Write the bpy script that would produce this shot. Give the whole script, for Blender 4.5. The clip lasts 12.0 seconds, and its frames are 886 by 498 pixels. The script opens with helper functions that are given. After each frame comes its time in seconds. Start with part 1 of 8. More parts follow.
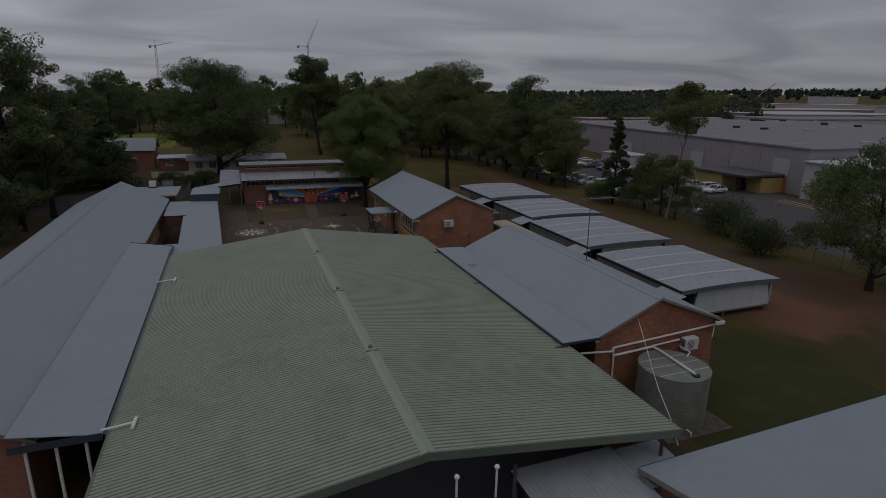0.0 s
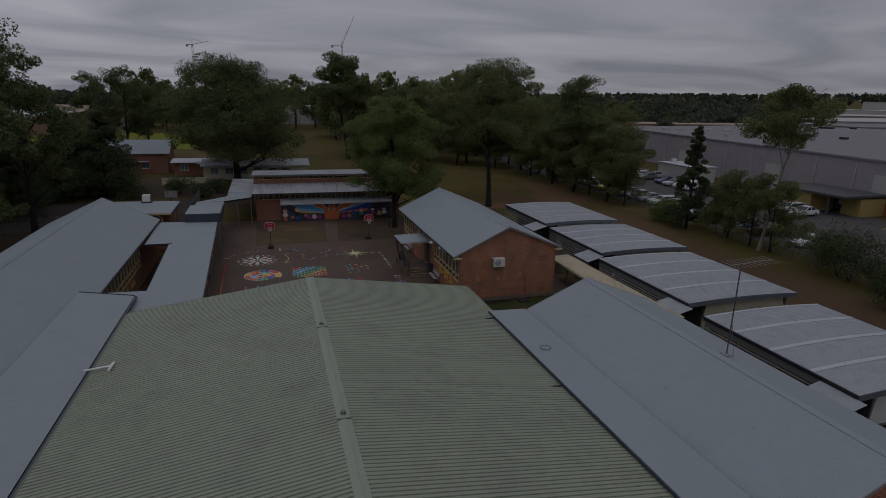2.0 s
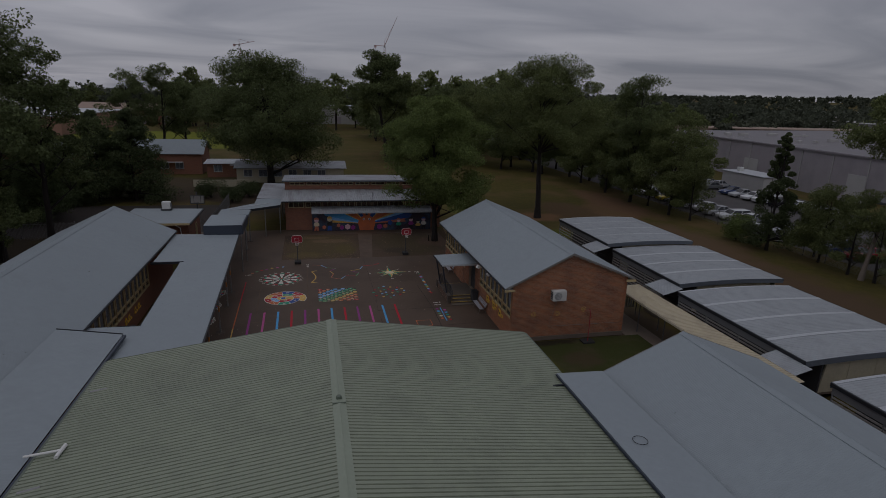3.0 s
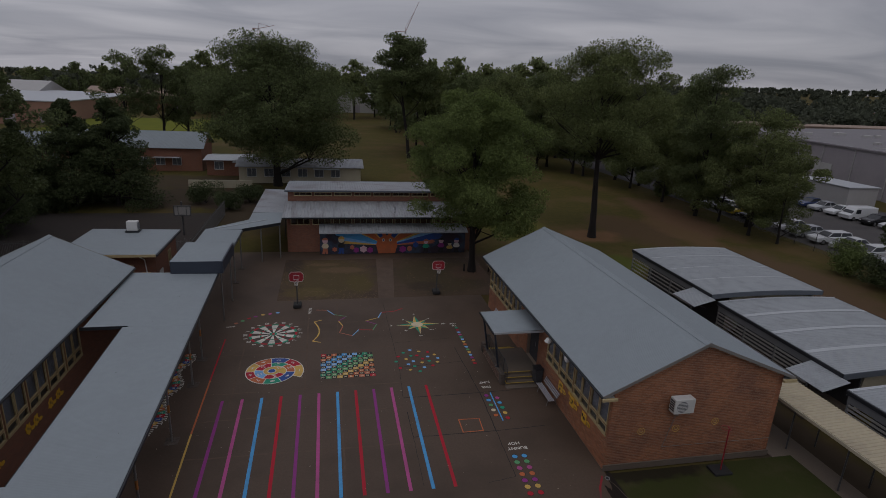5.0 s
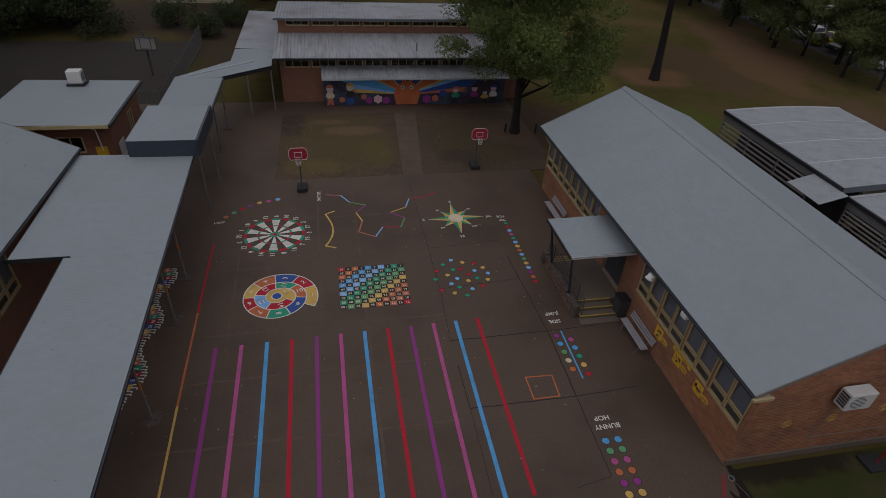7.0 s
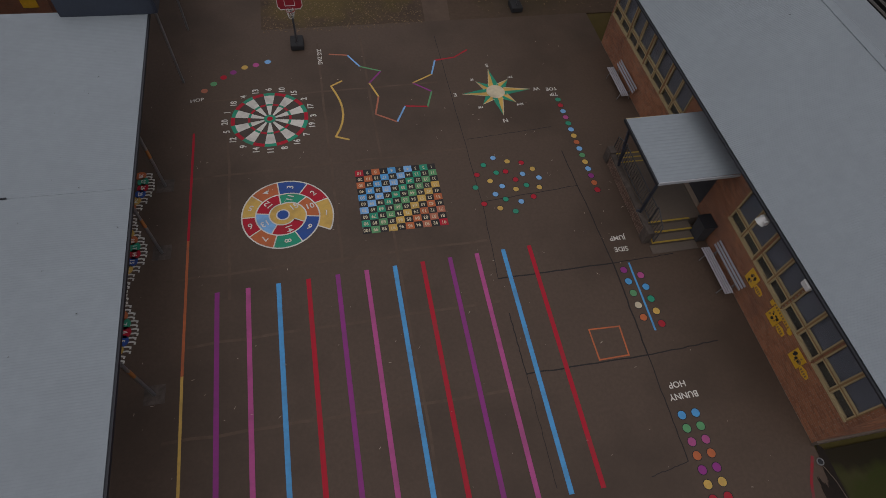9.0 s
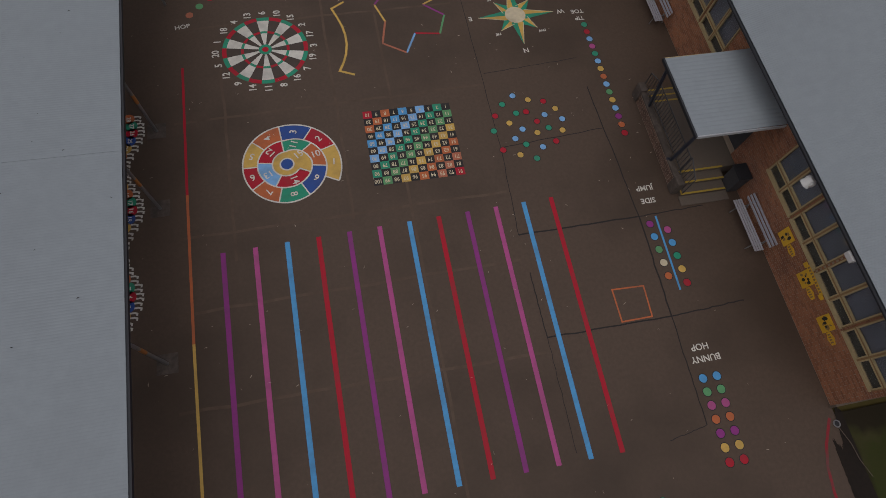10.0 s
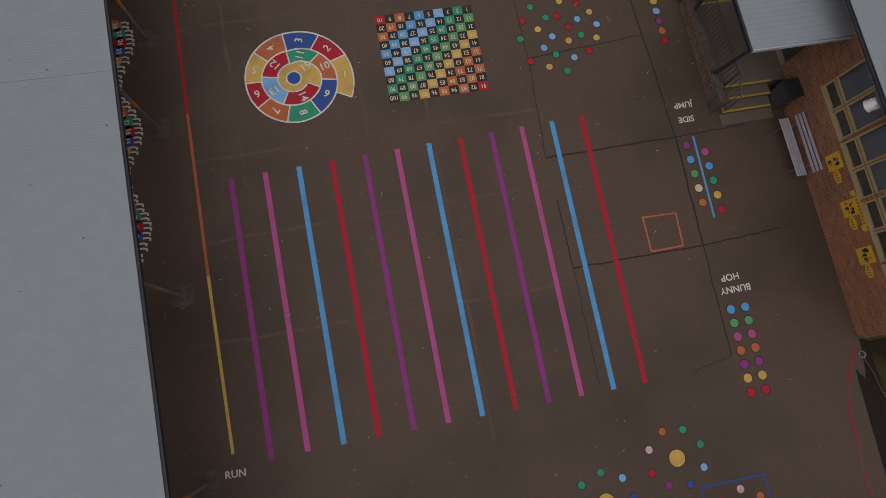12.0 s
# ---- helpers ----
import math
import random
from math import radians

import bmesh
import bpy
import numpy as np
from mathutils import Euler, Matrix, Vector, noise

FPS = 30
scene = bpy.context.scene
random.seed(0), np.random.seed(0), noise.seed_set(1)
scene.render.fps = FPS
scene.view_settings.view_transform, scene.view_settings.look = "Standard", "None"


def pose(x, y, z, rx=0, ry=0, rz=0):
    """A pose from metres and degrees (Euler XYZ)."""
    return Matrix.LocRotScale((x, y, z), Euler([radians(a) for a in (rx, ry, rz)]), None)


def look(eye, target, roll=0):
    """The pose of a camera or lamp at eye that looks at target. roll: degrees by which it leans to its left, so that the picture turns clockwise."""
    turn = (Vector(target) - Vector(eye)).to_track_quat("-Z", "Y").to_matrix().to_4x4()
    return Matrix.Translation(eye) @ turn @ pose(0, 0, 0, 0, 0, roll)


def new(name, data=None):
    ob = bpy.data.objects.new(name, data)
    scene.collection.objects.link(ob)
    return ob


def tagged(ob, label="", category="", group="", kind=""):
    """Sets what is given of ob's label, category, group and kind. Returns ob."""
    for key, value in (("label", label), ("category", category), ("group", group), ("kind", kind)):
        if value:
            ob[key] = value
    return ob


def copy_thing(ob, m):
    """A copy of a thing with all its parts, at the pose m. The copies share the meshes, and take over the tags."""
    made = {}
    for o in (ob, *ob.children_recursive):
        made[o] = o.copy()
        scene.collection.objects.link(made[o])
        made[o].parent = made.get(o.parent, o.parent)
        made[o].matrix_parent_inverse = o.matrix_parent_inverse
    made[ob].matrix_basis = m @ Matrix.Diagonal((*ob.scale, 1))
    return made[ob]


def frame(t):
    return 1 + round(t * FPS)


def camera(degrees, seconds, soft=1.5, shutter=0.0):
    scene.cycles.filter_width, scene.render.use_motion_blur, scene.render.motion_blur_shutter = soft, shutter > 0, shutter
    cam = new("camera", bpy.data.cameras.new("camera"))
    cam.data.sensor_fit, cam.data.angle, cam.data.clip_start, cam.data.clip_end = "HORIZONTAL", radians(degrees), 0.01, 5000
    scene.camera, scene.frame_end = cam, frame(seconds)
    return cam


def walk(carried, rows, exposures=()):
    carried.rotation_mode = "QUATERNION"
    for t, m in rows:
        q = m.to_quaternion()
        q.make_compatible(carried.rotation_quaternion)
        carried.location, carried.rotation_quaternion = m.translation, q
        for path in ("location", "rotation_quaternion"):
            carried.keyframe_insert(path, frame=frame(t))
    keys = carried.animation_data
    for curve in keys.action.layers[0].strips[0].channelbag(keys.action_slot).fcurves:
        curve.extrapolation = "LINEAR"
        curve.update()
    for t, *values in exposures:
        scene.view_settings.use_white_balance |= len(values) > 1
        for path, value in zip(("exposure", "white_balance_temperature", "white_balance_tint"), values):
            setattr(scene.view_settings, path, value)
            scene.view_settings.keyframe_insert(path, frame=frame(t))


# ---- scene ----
cam = camera(77.1, 12.0, soft=0.5)
PATH = [
    (0, (1.311, 1.477, 16.327), (1.99, 3.281, 15.794), 0.9),
    (0.5, (2.062, 4.283, 16.339), (2.701, 6.102, 15.807), 1.0),
    (1, (2.855, 7.446, 16.363), (3.474, 9.272, 15.833), 1.2),
    (1.5, (3.586, 10.662, 16.415), (4.193, 12.492, 15.883), 1.3),
    (2, (4.279, 14.223, 16.431), (4.861, 16.061, 15.899), 1.5),
    (2.5, (4.939, 17.709, 16.417), (5.458, 19.565, 15.882), 1.7),
    (3, (5.565, 21.429, 16.365), (6.018, 23.302, 15.831), 1.9),
    (3.2, (5.755, 22.957, 16.351), (6.2, 24.831, 15.814), 2.1),
    (4.8, (6.499, 34.017, 16.691), (6.894, 35.897, 16.133), 2.6),
    (5, (6.521, 35.257, 16.704), (6.917, 37.131, 16.128), 2.7),
    (5.5, (6.426, 38.061, 16.714), (6.817, 39.906, 16.047), 2.8),
    (6, (6.293, 40.785, 16.743), (6.675, 42.565, 15.916), 3.1),
    (6.5, (6.159, 43.165, 16.798), (6.531, 44.86, 15.803), 3.4),
    (7, (6.006, 45.579, 16.848), (6.368, 47.163, 15.681), 3.8),
    (7.5, (5.828, 47.668, 16.909), (6.183, 49.133, 15.594), 4.5),
    (7.7, (5.777, 48.503, 16.918), (6.127, 49.917, 15.547), 4.9),
    (9.5, (5.23, 54.118, 16.784), (5.535, 55.007, 15.019), 9.1),
    (10, (5.079, 55.216, 16.757), (5.368, 55.938, 14.914), 11.8),
    (10.5, (4.941, 55.975, 16.691), (5.21, 56.531, 14.789), 15.7),
    (11, (4.815, 56.426, 16.512), (5.058, 56.824, 14.567), 21.1),
    (11.5, (4.689, 56.556, 16.31), (4.93, 56.932, 14.361), 22.4),
    (12, (4.734, 56.533, 16.122), (4.96, 56.902, 14.169), 21.2),
]
EXPOSURES = [(0, -0.20, 6330, 10.5), (3, -0.20, 6330, 10.5), (5.5, 0.20, 6480, 10), (7, 0.32, 6600, 10), (9.5, 0.44, 6820, 10.5), (12, 0.58, 7050, 11)]
walk(cam, [(t, look(eye, target, roll)) for t, eye, target, roll in PATH], EXPOSURES)

# ---- light: an overcast sky, brighter overhead, with long streaks of cloud ----
world = bpy.data.worlds.new("sky")
scene.world = world
world.use_nodes = True
wt = world.node_tree
wn, wl = wt.nodes, wt.links
wn.clear()


def wmath(op, a, b, clamp=False):
    n = wn.new("ShaderNodeMath")
    n.operation, n.use_clamp = op, clamp
    for i, v in enumerate((a, b)):
        if isinstance(v, (int, float)):
            n.inputs[i].default_value = v
        else:
            wl.new(v, n.inputs[i])
    return n.outputs[0]


SKY_STRENGTH = 1.0
sky_tex = wn.new("ShaderNodeTexSky")
sky_tex.sky_type, sky_tex.sun_disc = "NISHITA", False
sky_tex.sun_elevation, sky_tex.sun_rotation = radians(55), radians(200)
coord = wn.new("ShaderNodeTexCoord")
split = wn.new("ShaderNodeSeparateXYZ")
wl.new(coord.outputs["Generated"], split.inputs[0])
up = wmath("MAXIMUM", split.outputs[2], 0.0)
deep = wmath("ADD", up, 0.09)
cx, cy = wmath("DIVIDE", split.outputs[0], deep), wmath("DIVIDE", split.outputs[1], deep)
join = wn.new("ShaderNodeCombineXYZ")
wl.new(wmath("MULTIPLY", cx, 0.55), join.inputs[0]), wl.new(wmath("MULTIPLY", cy, 0.7), join.inputs[1])
cloud = wn.new("ShaderNodeTexNoise")
cloud.inputs["Scale"].default_value, cloud.inputs["Detail"].default_value, cloud.inputs["Roughness"].default_value = 0.9, 5, 0.46
cloud.inputs["Distortion"].default_value = 0.9
wl.new(join.outputs[0], cloud.inputs["Vector"])
ramp = wn.new("ShaderNodeValToRGB")
ramp.color_ramp.elements[0].position, ramp.color_ramp.elements[1].position = 0.30, 0.70
ramp.color_ramp.elements[0].color, ramp.color_ramp.elements[1].color = (0.66, 0.67, 0.78, 1), (1.19, 1.165, 1.27, 1)
wl.new(cloud.outputs[0], ramp.inputs[0])
bright = wmath("MULTIPLY", wmath("ADD", wmath("MULTIPLY", up, 0.195), 0.264), wmath("SUBTRACT", 1.03, wmath("MULTIPLY", split.outputs[0], 0.2)))
grey = wn.new("ShaderNodeVectorMath")
grey.operation = "SCALE"
wl.new(ramp.outputs[0], grey.inputs[0]), wl.new(bright, grey.inputs["Scale"])
thin = wn.new("ShaderNodeVectorMath")
thin.operation = "SCALE"
thin.inputs["Scale"].default_value = 0.004
wl.new(sky_tex.outputs[0], thin.inputs[0])
both = wn.new("ShaderNodeVectorMath")
wl.new(grey.outputs[0], both.inputs[0]), wl.new(thin.outputs[0], both.inputs[1])
back = wn.new("ShaderNodeBackground")
back.inputs[1].default_value = SKY_STRENGTH
wl.new(both.outputs[0], back.inputs[0])
wout = wn.new("ShaderNodeOutputWorld")
wl.new(back.outputs[0], wout.inputs[0])

sun = new("sun", bpy.data.lights.new("sun", "SUN"))
sun.data.energy, sun.data.angle, sun.data.color = 0.22, radians(40), (1.0, 0.97, 0.93)
sun.matrix_world = look((0, 0, 60), (10, 28, 0))


# ---- materials ----
def material(name, base, other=None, rough=0.7, metal=0.0, fine=20.0, broad=0.6, amount=0.5, bump=0.0, bump_scale=60.0,
             gloss=0.5, spread="", spread_amount=0.25, space="Object", dirt=None, dirt_amount=0.35, dirt_scale=0.25, stretch=(1, 1, 1)):
    """Base colour mixed with another over a fine grain and broad stains; spread: colour that varies by object or by island."""
    m = bpy.data.materials.new(name)
    m.use_nodes = True
    n, l = m.node_tree.nodes, m.node_tree.links
    b = n["Principled BSDF"]
    b.inputs["Roughness"].default_value, b.inputs["Metallic"].default_value, b.inputs["Specular IOR Level"].default_value = rough, metal, gloss
    other = other or tuple(c * 0.75 for c in base)
    tc = n.new("ShaderNodeTexCoord")
    mp = n.new("ShaderNodeMapping")
    mp.inputs["Scale"].default_value = stretch
    l.new(tc.outputs[space], mp.inputs[0])

    def noise_at(scale, detail=5.0):
        t = n.new("ShaderNodeTexNoise")
        t.inputs["Scale"].default_value, t.inputs["Detail"].default_value, t.inputs["Roughness"].default_value = scale, detail, 0.6
        l.new(mp.outputs[0], t.inputs["Vector"])
        return t.outputs[0]

    def mix(fac, a, c, kind="MIX"):
        x = n.new("ShaderNodeMix")
        x.data_type, x.blend_type = "RGBA", kind
        for sock, v in ((x.inputs[0], fac), (x.inputs[6], a), (x.inputs[7], c)):
            if isinstance(v, (int, float)):
                sock.default_value = v
            elif isinstance(v, tuple):
                sock.default_value = (*v, 1)
            else:
                l.new(v, sock)
        return x.outputs[2]

    def sharpen(sock, low, high, top=1.0):
        r = n.new("ShaderNodeMapRange")
        r.inputs[1].default_value, r.inputs[2].default_value, r.inputs[4].default_value = low, high, top
        l.new(sock, r.inputs[0])
        return r.outputs[0]

    colour = mix(sharpen(noise_at(fine), 0.35, 0.65, amount), base, other)
    colour = mix(sharpen(noise_at(broad, 3.0), 0.4, 0.7, amount * 0.8), colour, other)
    if dirt:
        colour = mix(sharpen(noise_at(dirt_scale, 8.0), 0.48, 0.66, dirt_amount), colour, dirt)
    if spread:
        src = n.new("ShaderNodeObjectInfo" if spread == "object" else "ShaderNodeNewGeometry")
        rnd = src.outputs["Random" if spread == "object" else "Random Per Island"]
        hsv = n.new("ShaderNodeHueSaturation")
        l.new(sharpen(rnd, 0, 1, spread_amount * 2), hsv.inputs["Value"])
        hsv.inputs["Value"].default_value = 1
        add = n.new("ShaderNodeMath")
        add.inputs[1].default_value = 1 - spread_amount
        l.new(sharpen(rnd, 0, 1, spread_amount * 2), add.inputs[0])
        l.new(add.outputs[0], hsv.inputs["Value"])
        l.new(colour, hsv.inputs["Color"])
        colour = hsv.outputs[0]
    l.new(colour, b.inputs["Base Color"])
    if bump:
        bp = n.new("ShaderNodeBump")
        bp.inputs["Strength"].default_value, bp.inputs["Distance"].default_value = bump, 0.01
        l.new(noise_at(bump_scale, 4.0), bp.inputs["Height"])
        l.new(bp.outputs[0], b.inputs["Normal"])
    return m


def brick_wall_material(name, c1, c2, mortar, bump=0.5):
    """Courses of 86 mm for walls that stay far off."""
    m = material(name, c1, c2)
    n, l = m.node_tree.nodes, m.node_tree.links
    b = n["Principled BSDF"]
    tc = n.new("ShaderNodeTexCoord")
    sep = n.new("ShaderNodeSeparateXYZ")
    l.new(tc.outputs["Object"], sep.inputs[0])
    add = n.new("ShaderNodeMath")
    l.new(sep.outputs[0], add.inputs[0]), l.new(sep.outputs[1], add.inputs[1])
    comb = n.new("ShaderNodeCombineXYZ")
    l.new(add.outputs[0], comb.inputs[0]), l.new(sep.outputs[2], comb.inputs[1])
    t = n.new("ShaderNodeTexBrick")
    t.inputs["Scale"].default_value = 1.0
    t.inputs["Brick Width"].default_value, t.inputs["Row Height"].default_value = 0.24, 0.086
    t.inputs["Mortar Size"].default_value = 0.005
    t.inputs["Color1"].default_value, t.inputs["Color2"].default_value, t.inputs["Mortar"].default_value = (*c1, 1), (*c2, 1), (*mortar, 1)
    l.new(comb.outputs[0], t.inputs["Vector"])
    old = b.inputs["Base Color"].links[0].from_socket
    x = n.new("ShaderNodeMix")
    x.data_type, x.blend_type = "RGBA", "MIX"
    x.inputs[0].default_value = 0.35
    l.new(t.outputs[0], x.inputs[6]), l.new(old, x.inputs[7])
    l.new(x.outputs[2], b.inputs["Base Color"])
    bp = n.new("ShaderNodeBump")
    bp.inputs["Strength"].default_value, bp.inputs["Distance"].default_value, bp.invert = bump, 0.008, True
    l.new(t.outputs["Fac"], bp.inputs["Height"])
    l.new(bp.outputs[0], b.inputs["Normal"])
    b.inputs["Roughness"].default_value = 0.85
    return m


def glass_material(name, tint, rough=0.04):
    m = bpy.data.materials.new(name)
    m.use_nodes = True
    b = m.node_tree.nodes["Principled BSDF"]
    b.inputs["Base Color"].default_value = (*tint, 1)
    b.inputs["Roughness"].default_value = rough
    b.inputs["Transmission Weight"].default_value = 1.0
    b.inputs["IOR"].default_value = 1.45
    return m


M = {}
M["silver"] = material("zinc_roof", (0.260, 0.295, 0.314), (0.234, 0.265, 0.283), gloss=0.22, rough=0.6, metal=0.0, fine=3, broad=0.12, amount=0.6, dirt=(0.22, 0.245, 0.26), dirt_amount=0.3, dirt_scale=0.5)
M["silver_old"] = material("old_zinc_roof", (0.33, 0.35, 0.37), (0.27, 0.28, 0.30), rough=0.55, metal=0.2, fine=4, broad=0.3, amount=0.7, dirt=(0.14, 0.10, 0.08), dirt_amount=0.6, dirt_scale=0.35)
M["silver_streaked"] = material("streaked_zinc_roof", (0.36, 0.375, 0.39), (0.27, 0.285, 0.30), rough=0.5, metal=0.2, fine=5, broad=0.6, amount=0.8, dirt=(0.15, 0.13, 0.12), dirt_amount=0.5, dirt_scale=1.6, stretch=(1, 0.15, 1))
M["silver_band"] = material("pale_flashing", (0.46, 0.48, 0.50), (0.38, 0.40, 0.42), rough=0.5, metal=0.2, fine=5)
M["portable_roof"] = material("grey_sheet_roof", (0.31, 0.33, 0.345), (0.275, 0.295, 0.31), gloss=0.25, rough=0.6, fine=6, broad=0.4, dirt=(0.19, 0.20, 0.205), dirt_amount=0.35, dirt_scale=1.1)
M["green_roof"] = material("green_roof_sheet", (0.240, 0.268, 0.194), (0.207, 0.230, 0.172), rough=0.5, fine=2, broad=0.15, amount=0.6, dirt=(0.15, 0.165, 0.125), dirt_amount=0.35, dirt_scale=0.5)
M["green_cap"] = material("green_ridge_sheet", (0.255, 0.29, 0.22), (0.215, 0.245, 0.185), rough=0.5, fine=6)
M["green_dark"] = material("green_fascia", (0.12, 0.145, 0.11), rough=0.5, fine=8)
M["gutter"] = material("dark_gutter", (0.018, 0.021, 0.026), (0.010, 0.011, 0.014), rough=0.55, fine=12)
M["navy"] = material("navy_fascia", (0.035, 0.045, 0.065), (0.025, 0.03, 0.045), rough=0.5, fine=10)
M["white"] = material("white_paint", (0.62, 0.62, 0.60), (0.5, 0.5, 0.48), rough=0.5, fine=10)
M["pvc"] = material("white_pvc", (0.70, 0.70, 0.68), (0.55, 0.55, 0.52), rough=0.4, fine=14)
M["ac"] = material("ac_enamel", (0.62, 0.62, 0.60), (0.5, 0.5, 0.48), rough=0.4, fine=10)
M["cream"] = material("cream_cladding", (0.50, 0.45, 0.33), (0.40, 0.36, 0.27), rough=0.6, fine=8, dirt=(0.3, 0.27, 0.2))
M["pale_wall"] = material("pale_cladding", (0.48, 0.50, 0.50), (0.40, 0.42, 0.42), rough=0.6, fine=8)
M["timber"] = material("cream_window_timber", (0.46, 0.37, 0.20), (0.36, 0.28, 0.15), rough=0.6, fine=15)
M["timber_brown"] = material("brown_window_timber", (0.30, 0.185, 0.075), (0.22, 0.13, 0.055), rough=0.6, fine=12)
M["court"] = material("dark_court_asphalt", (0.042, 0.035, 0.031), (0.030, 0.025, 0.023), gloss=0.2, rough=0.85, fine=4, broad=0.2, dirt=(0.06, 0.045, 0.035), dirt_scale=0.2)
M["brick_old"] = material("weathered_brick", (0.150, 0.085, 0.058), (0.095, 0.060, 0.045), rough=0.9, fine=30, broad=0.8, bump=0.4, bump_scale=80, spread="island", spread_amount=0.25)
M["band_orange"] = material("orange_band", (0.48, 0.19, 0.05), (0.36, 0.14, 0.04), rough=0.6, fine=9)
M["slat"] = material("weathered_slat", (0.30, 0.29, 0.275), (0.22, 0.21, 0.20), rough=0.7, fine=12)
M["darkslat"] = material("dark_slat", (0.16, 0.165, 0.17), (0.12, 0.125, 0.13), rough=0.6, fine=12)
# a dark wall colour that carries the shade of recesses and verandahs
M["shadow_wall"] = material("shaded_wall", (0.05, 0.05, 0.055), rough=0.8, fine=9)
M["brick"] = brick_wall_material("red_brick_courses", (0.25, 0.105, 0.062), (0.17, 0.075, 0.05), (0.17, 0.13, 0.10))
M["mortar"] = material("mortar", (0.36, 0.28, 0.21), (0.27, 0.21, 0.16), rough=0.95, fine=30, bump=0.3)
M["brick_joined"] = material("brick_mixed", (0.345, 0.142, 0.068), (0.215, 0.088, 0.047), rough=0.85, fine=35, broad=0.5, amount=0.6, bump=0.35, bump_scale=90, spread="island", spread_amount=0.2, dirt=(0.10, 0.05, 0.04), dirt_amount=0.5, dirt_scale=0.6)
M["brick_single"] = material("brick_loose", (0.345, 0.142, 0.068), (0.215, 0.088, 0.047), rough=0.85, fine=35, broad=0.5, amount=0.6, bump=0.35, bump_scale=90, spread="object", spread_amount=0.2)
M["concrete"] = material("concrete", (0.150, 0.118, 0.092), (0.105, 0.082, 0.065), rough=0.9, fine=25, broad=0.8, bump=0.3, dirt=(0.10, 0.09, 0.08))
M["asphalt"] = material("playground_asphalt", (0.104, 0.072, 0.052), (0.081, 0.056, 0.041), gloss=0.25, rough=0.62, fine=9, broad=0.16, amount=0.7, bump=0.25, bump_scale=120, dirt=(0.060, 0.042, 0.030), dirt_amount=0.75, dirt_scale=0.16)
M["footing"] = material("stained_footing", (0.135, 0.108, 0.088), (0.07, 0.055, 0.045), rough=0.85, fine=5, broad=1.5, amount=1.0, dirt=(0.05, 0.04, 0.034), dirt_amount=0.9, dirt_scale=2.0)
M["damp"] = material("damp_soil", (0.022, 0.016, 0.012), (0.013, 0.010, 0.008), gloss=0.2, rough=0.8, fine=8, broad=1.0, bump=0.6, bump_scale=20)
M["tar"] = material("crack_tar", (0.018, 0.015, 0.014), rough=0.8, fine=14)
M["carpark"] = material("carpark_asphalt", (0.085, 0.078, 0.076), (0.06, 0.055, 0.054), gloss=0.25, rough=0.85, fine=4, broad=0.1, dirt=(0.04, 0.04, 0.04))
M["lawn"] = material("worn_lawn", (0.094, 0.066, 0.028), (0.062, 0.050, 0.020), gloss=0.1, rough=0.95, fine=9, broad=0.5, amount=0.9, bump=0.6, bump_scale=40, dirt=(0.108, 0.070, 0.045), dirt_amount=0.95, dirt_scale=0.4)
M["grass_near"] = material("green_lawn", (0.038, 0.050, 0.013), (0.044, 0.046, 0.016), gloss=0.1, rough=0.95, fine=14, broad=0.6, amount=0.9, bump=0.6, bump_scale=50, dirt=(0.075, 0.058, 0.034), dirt_amount=0.5, dirt_scale=0.5)
M["field"] = material("sports_field", (0.145, 0.155, 0.024), (0.105, 0.120, 0.022), gloss=0.05, rough=0.95, fine=0.5, broad=0.06)
M["soil"] = material("red_soil", (0.17, 0.085, 0.05), (0.12, 0.065, 0.042), rough=0.95, fine=3, broad=0.4, bump=0.4)
M["litter"] = material("leaf_litter", (0.17, 0.11, 0.055), (0.10, 0.07, 0.04), rough=0.9, fine=12, spread="island", spread_amount=0.5)
M["bark"] = material("dark_bark", (0.017, 0.012, 0.010), (0.009, 0.007, 0.006), rough=0.9, fine=6, bump=0.7, bump_scale=14, stretch=(1, 1, 0.25))
M["bark_pale"] = material("pale_bark", (0.20, 0.165, 0.135), (0.11, 0.09, 0.075), rough=0.85, fine=5, bump=0.5, stretch=(1, 1, 0.3))


def leaf_material(name, base, other):
    """Thin leaves: they scatter light back and let some through; each leaf has its own shade."""
    m = material(name, base, other, rough=0.6, fine=0.5, broad=0.15, amount=0.7, spread="island", spread_amount=0.4)
    n, l = m.node_tree.nodes, m.node_tree.links
    b = n["Principled BSDF"]
    b.inputs["Specular IOR Level"].default_value = 0.12
    tr = n.new("ShaderNodeBsdfTranslucent")
    l.new(b.inputs["Base Color"].links[0].from_socket, tr.inputs[0])
    mx = n.new("ShaderNodeMixShader")
    mx.inputs[0].default_value = 0.42
    l.new(b.outputs[0], mx.inputs[1]), l.new(tr.outputs[0], mx.inputs[2])
    l.new(mx.outputs[0], n["Material Output"].inputs[0])
    return m


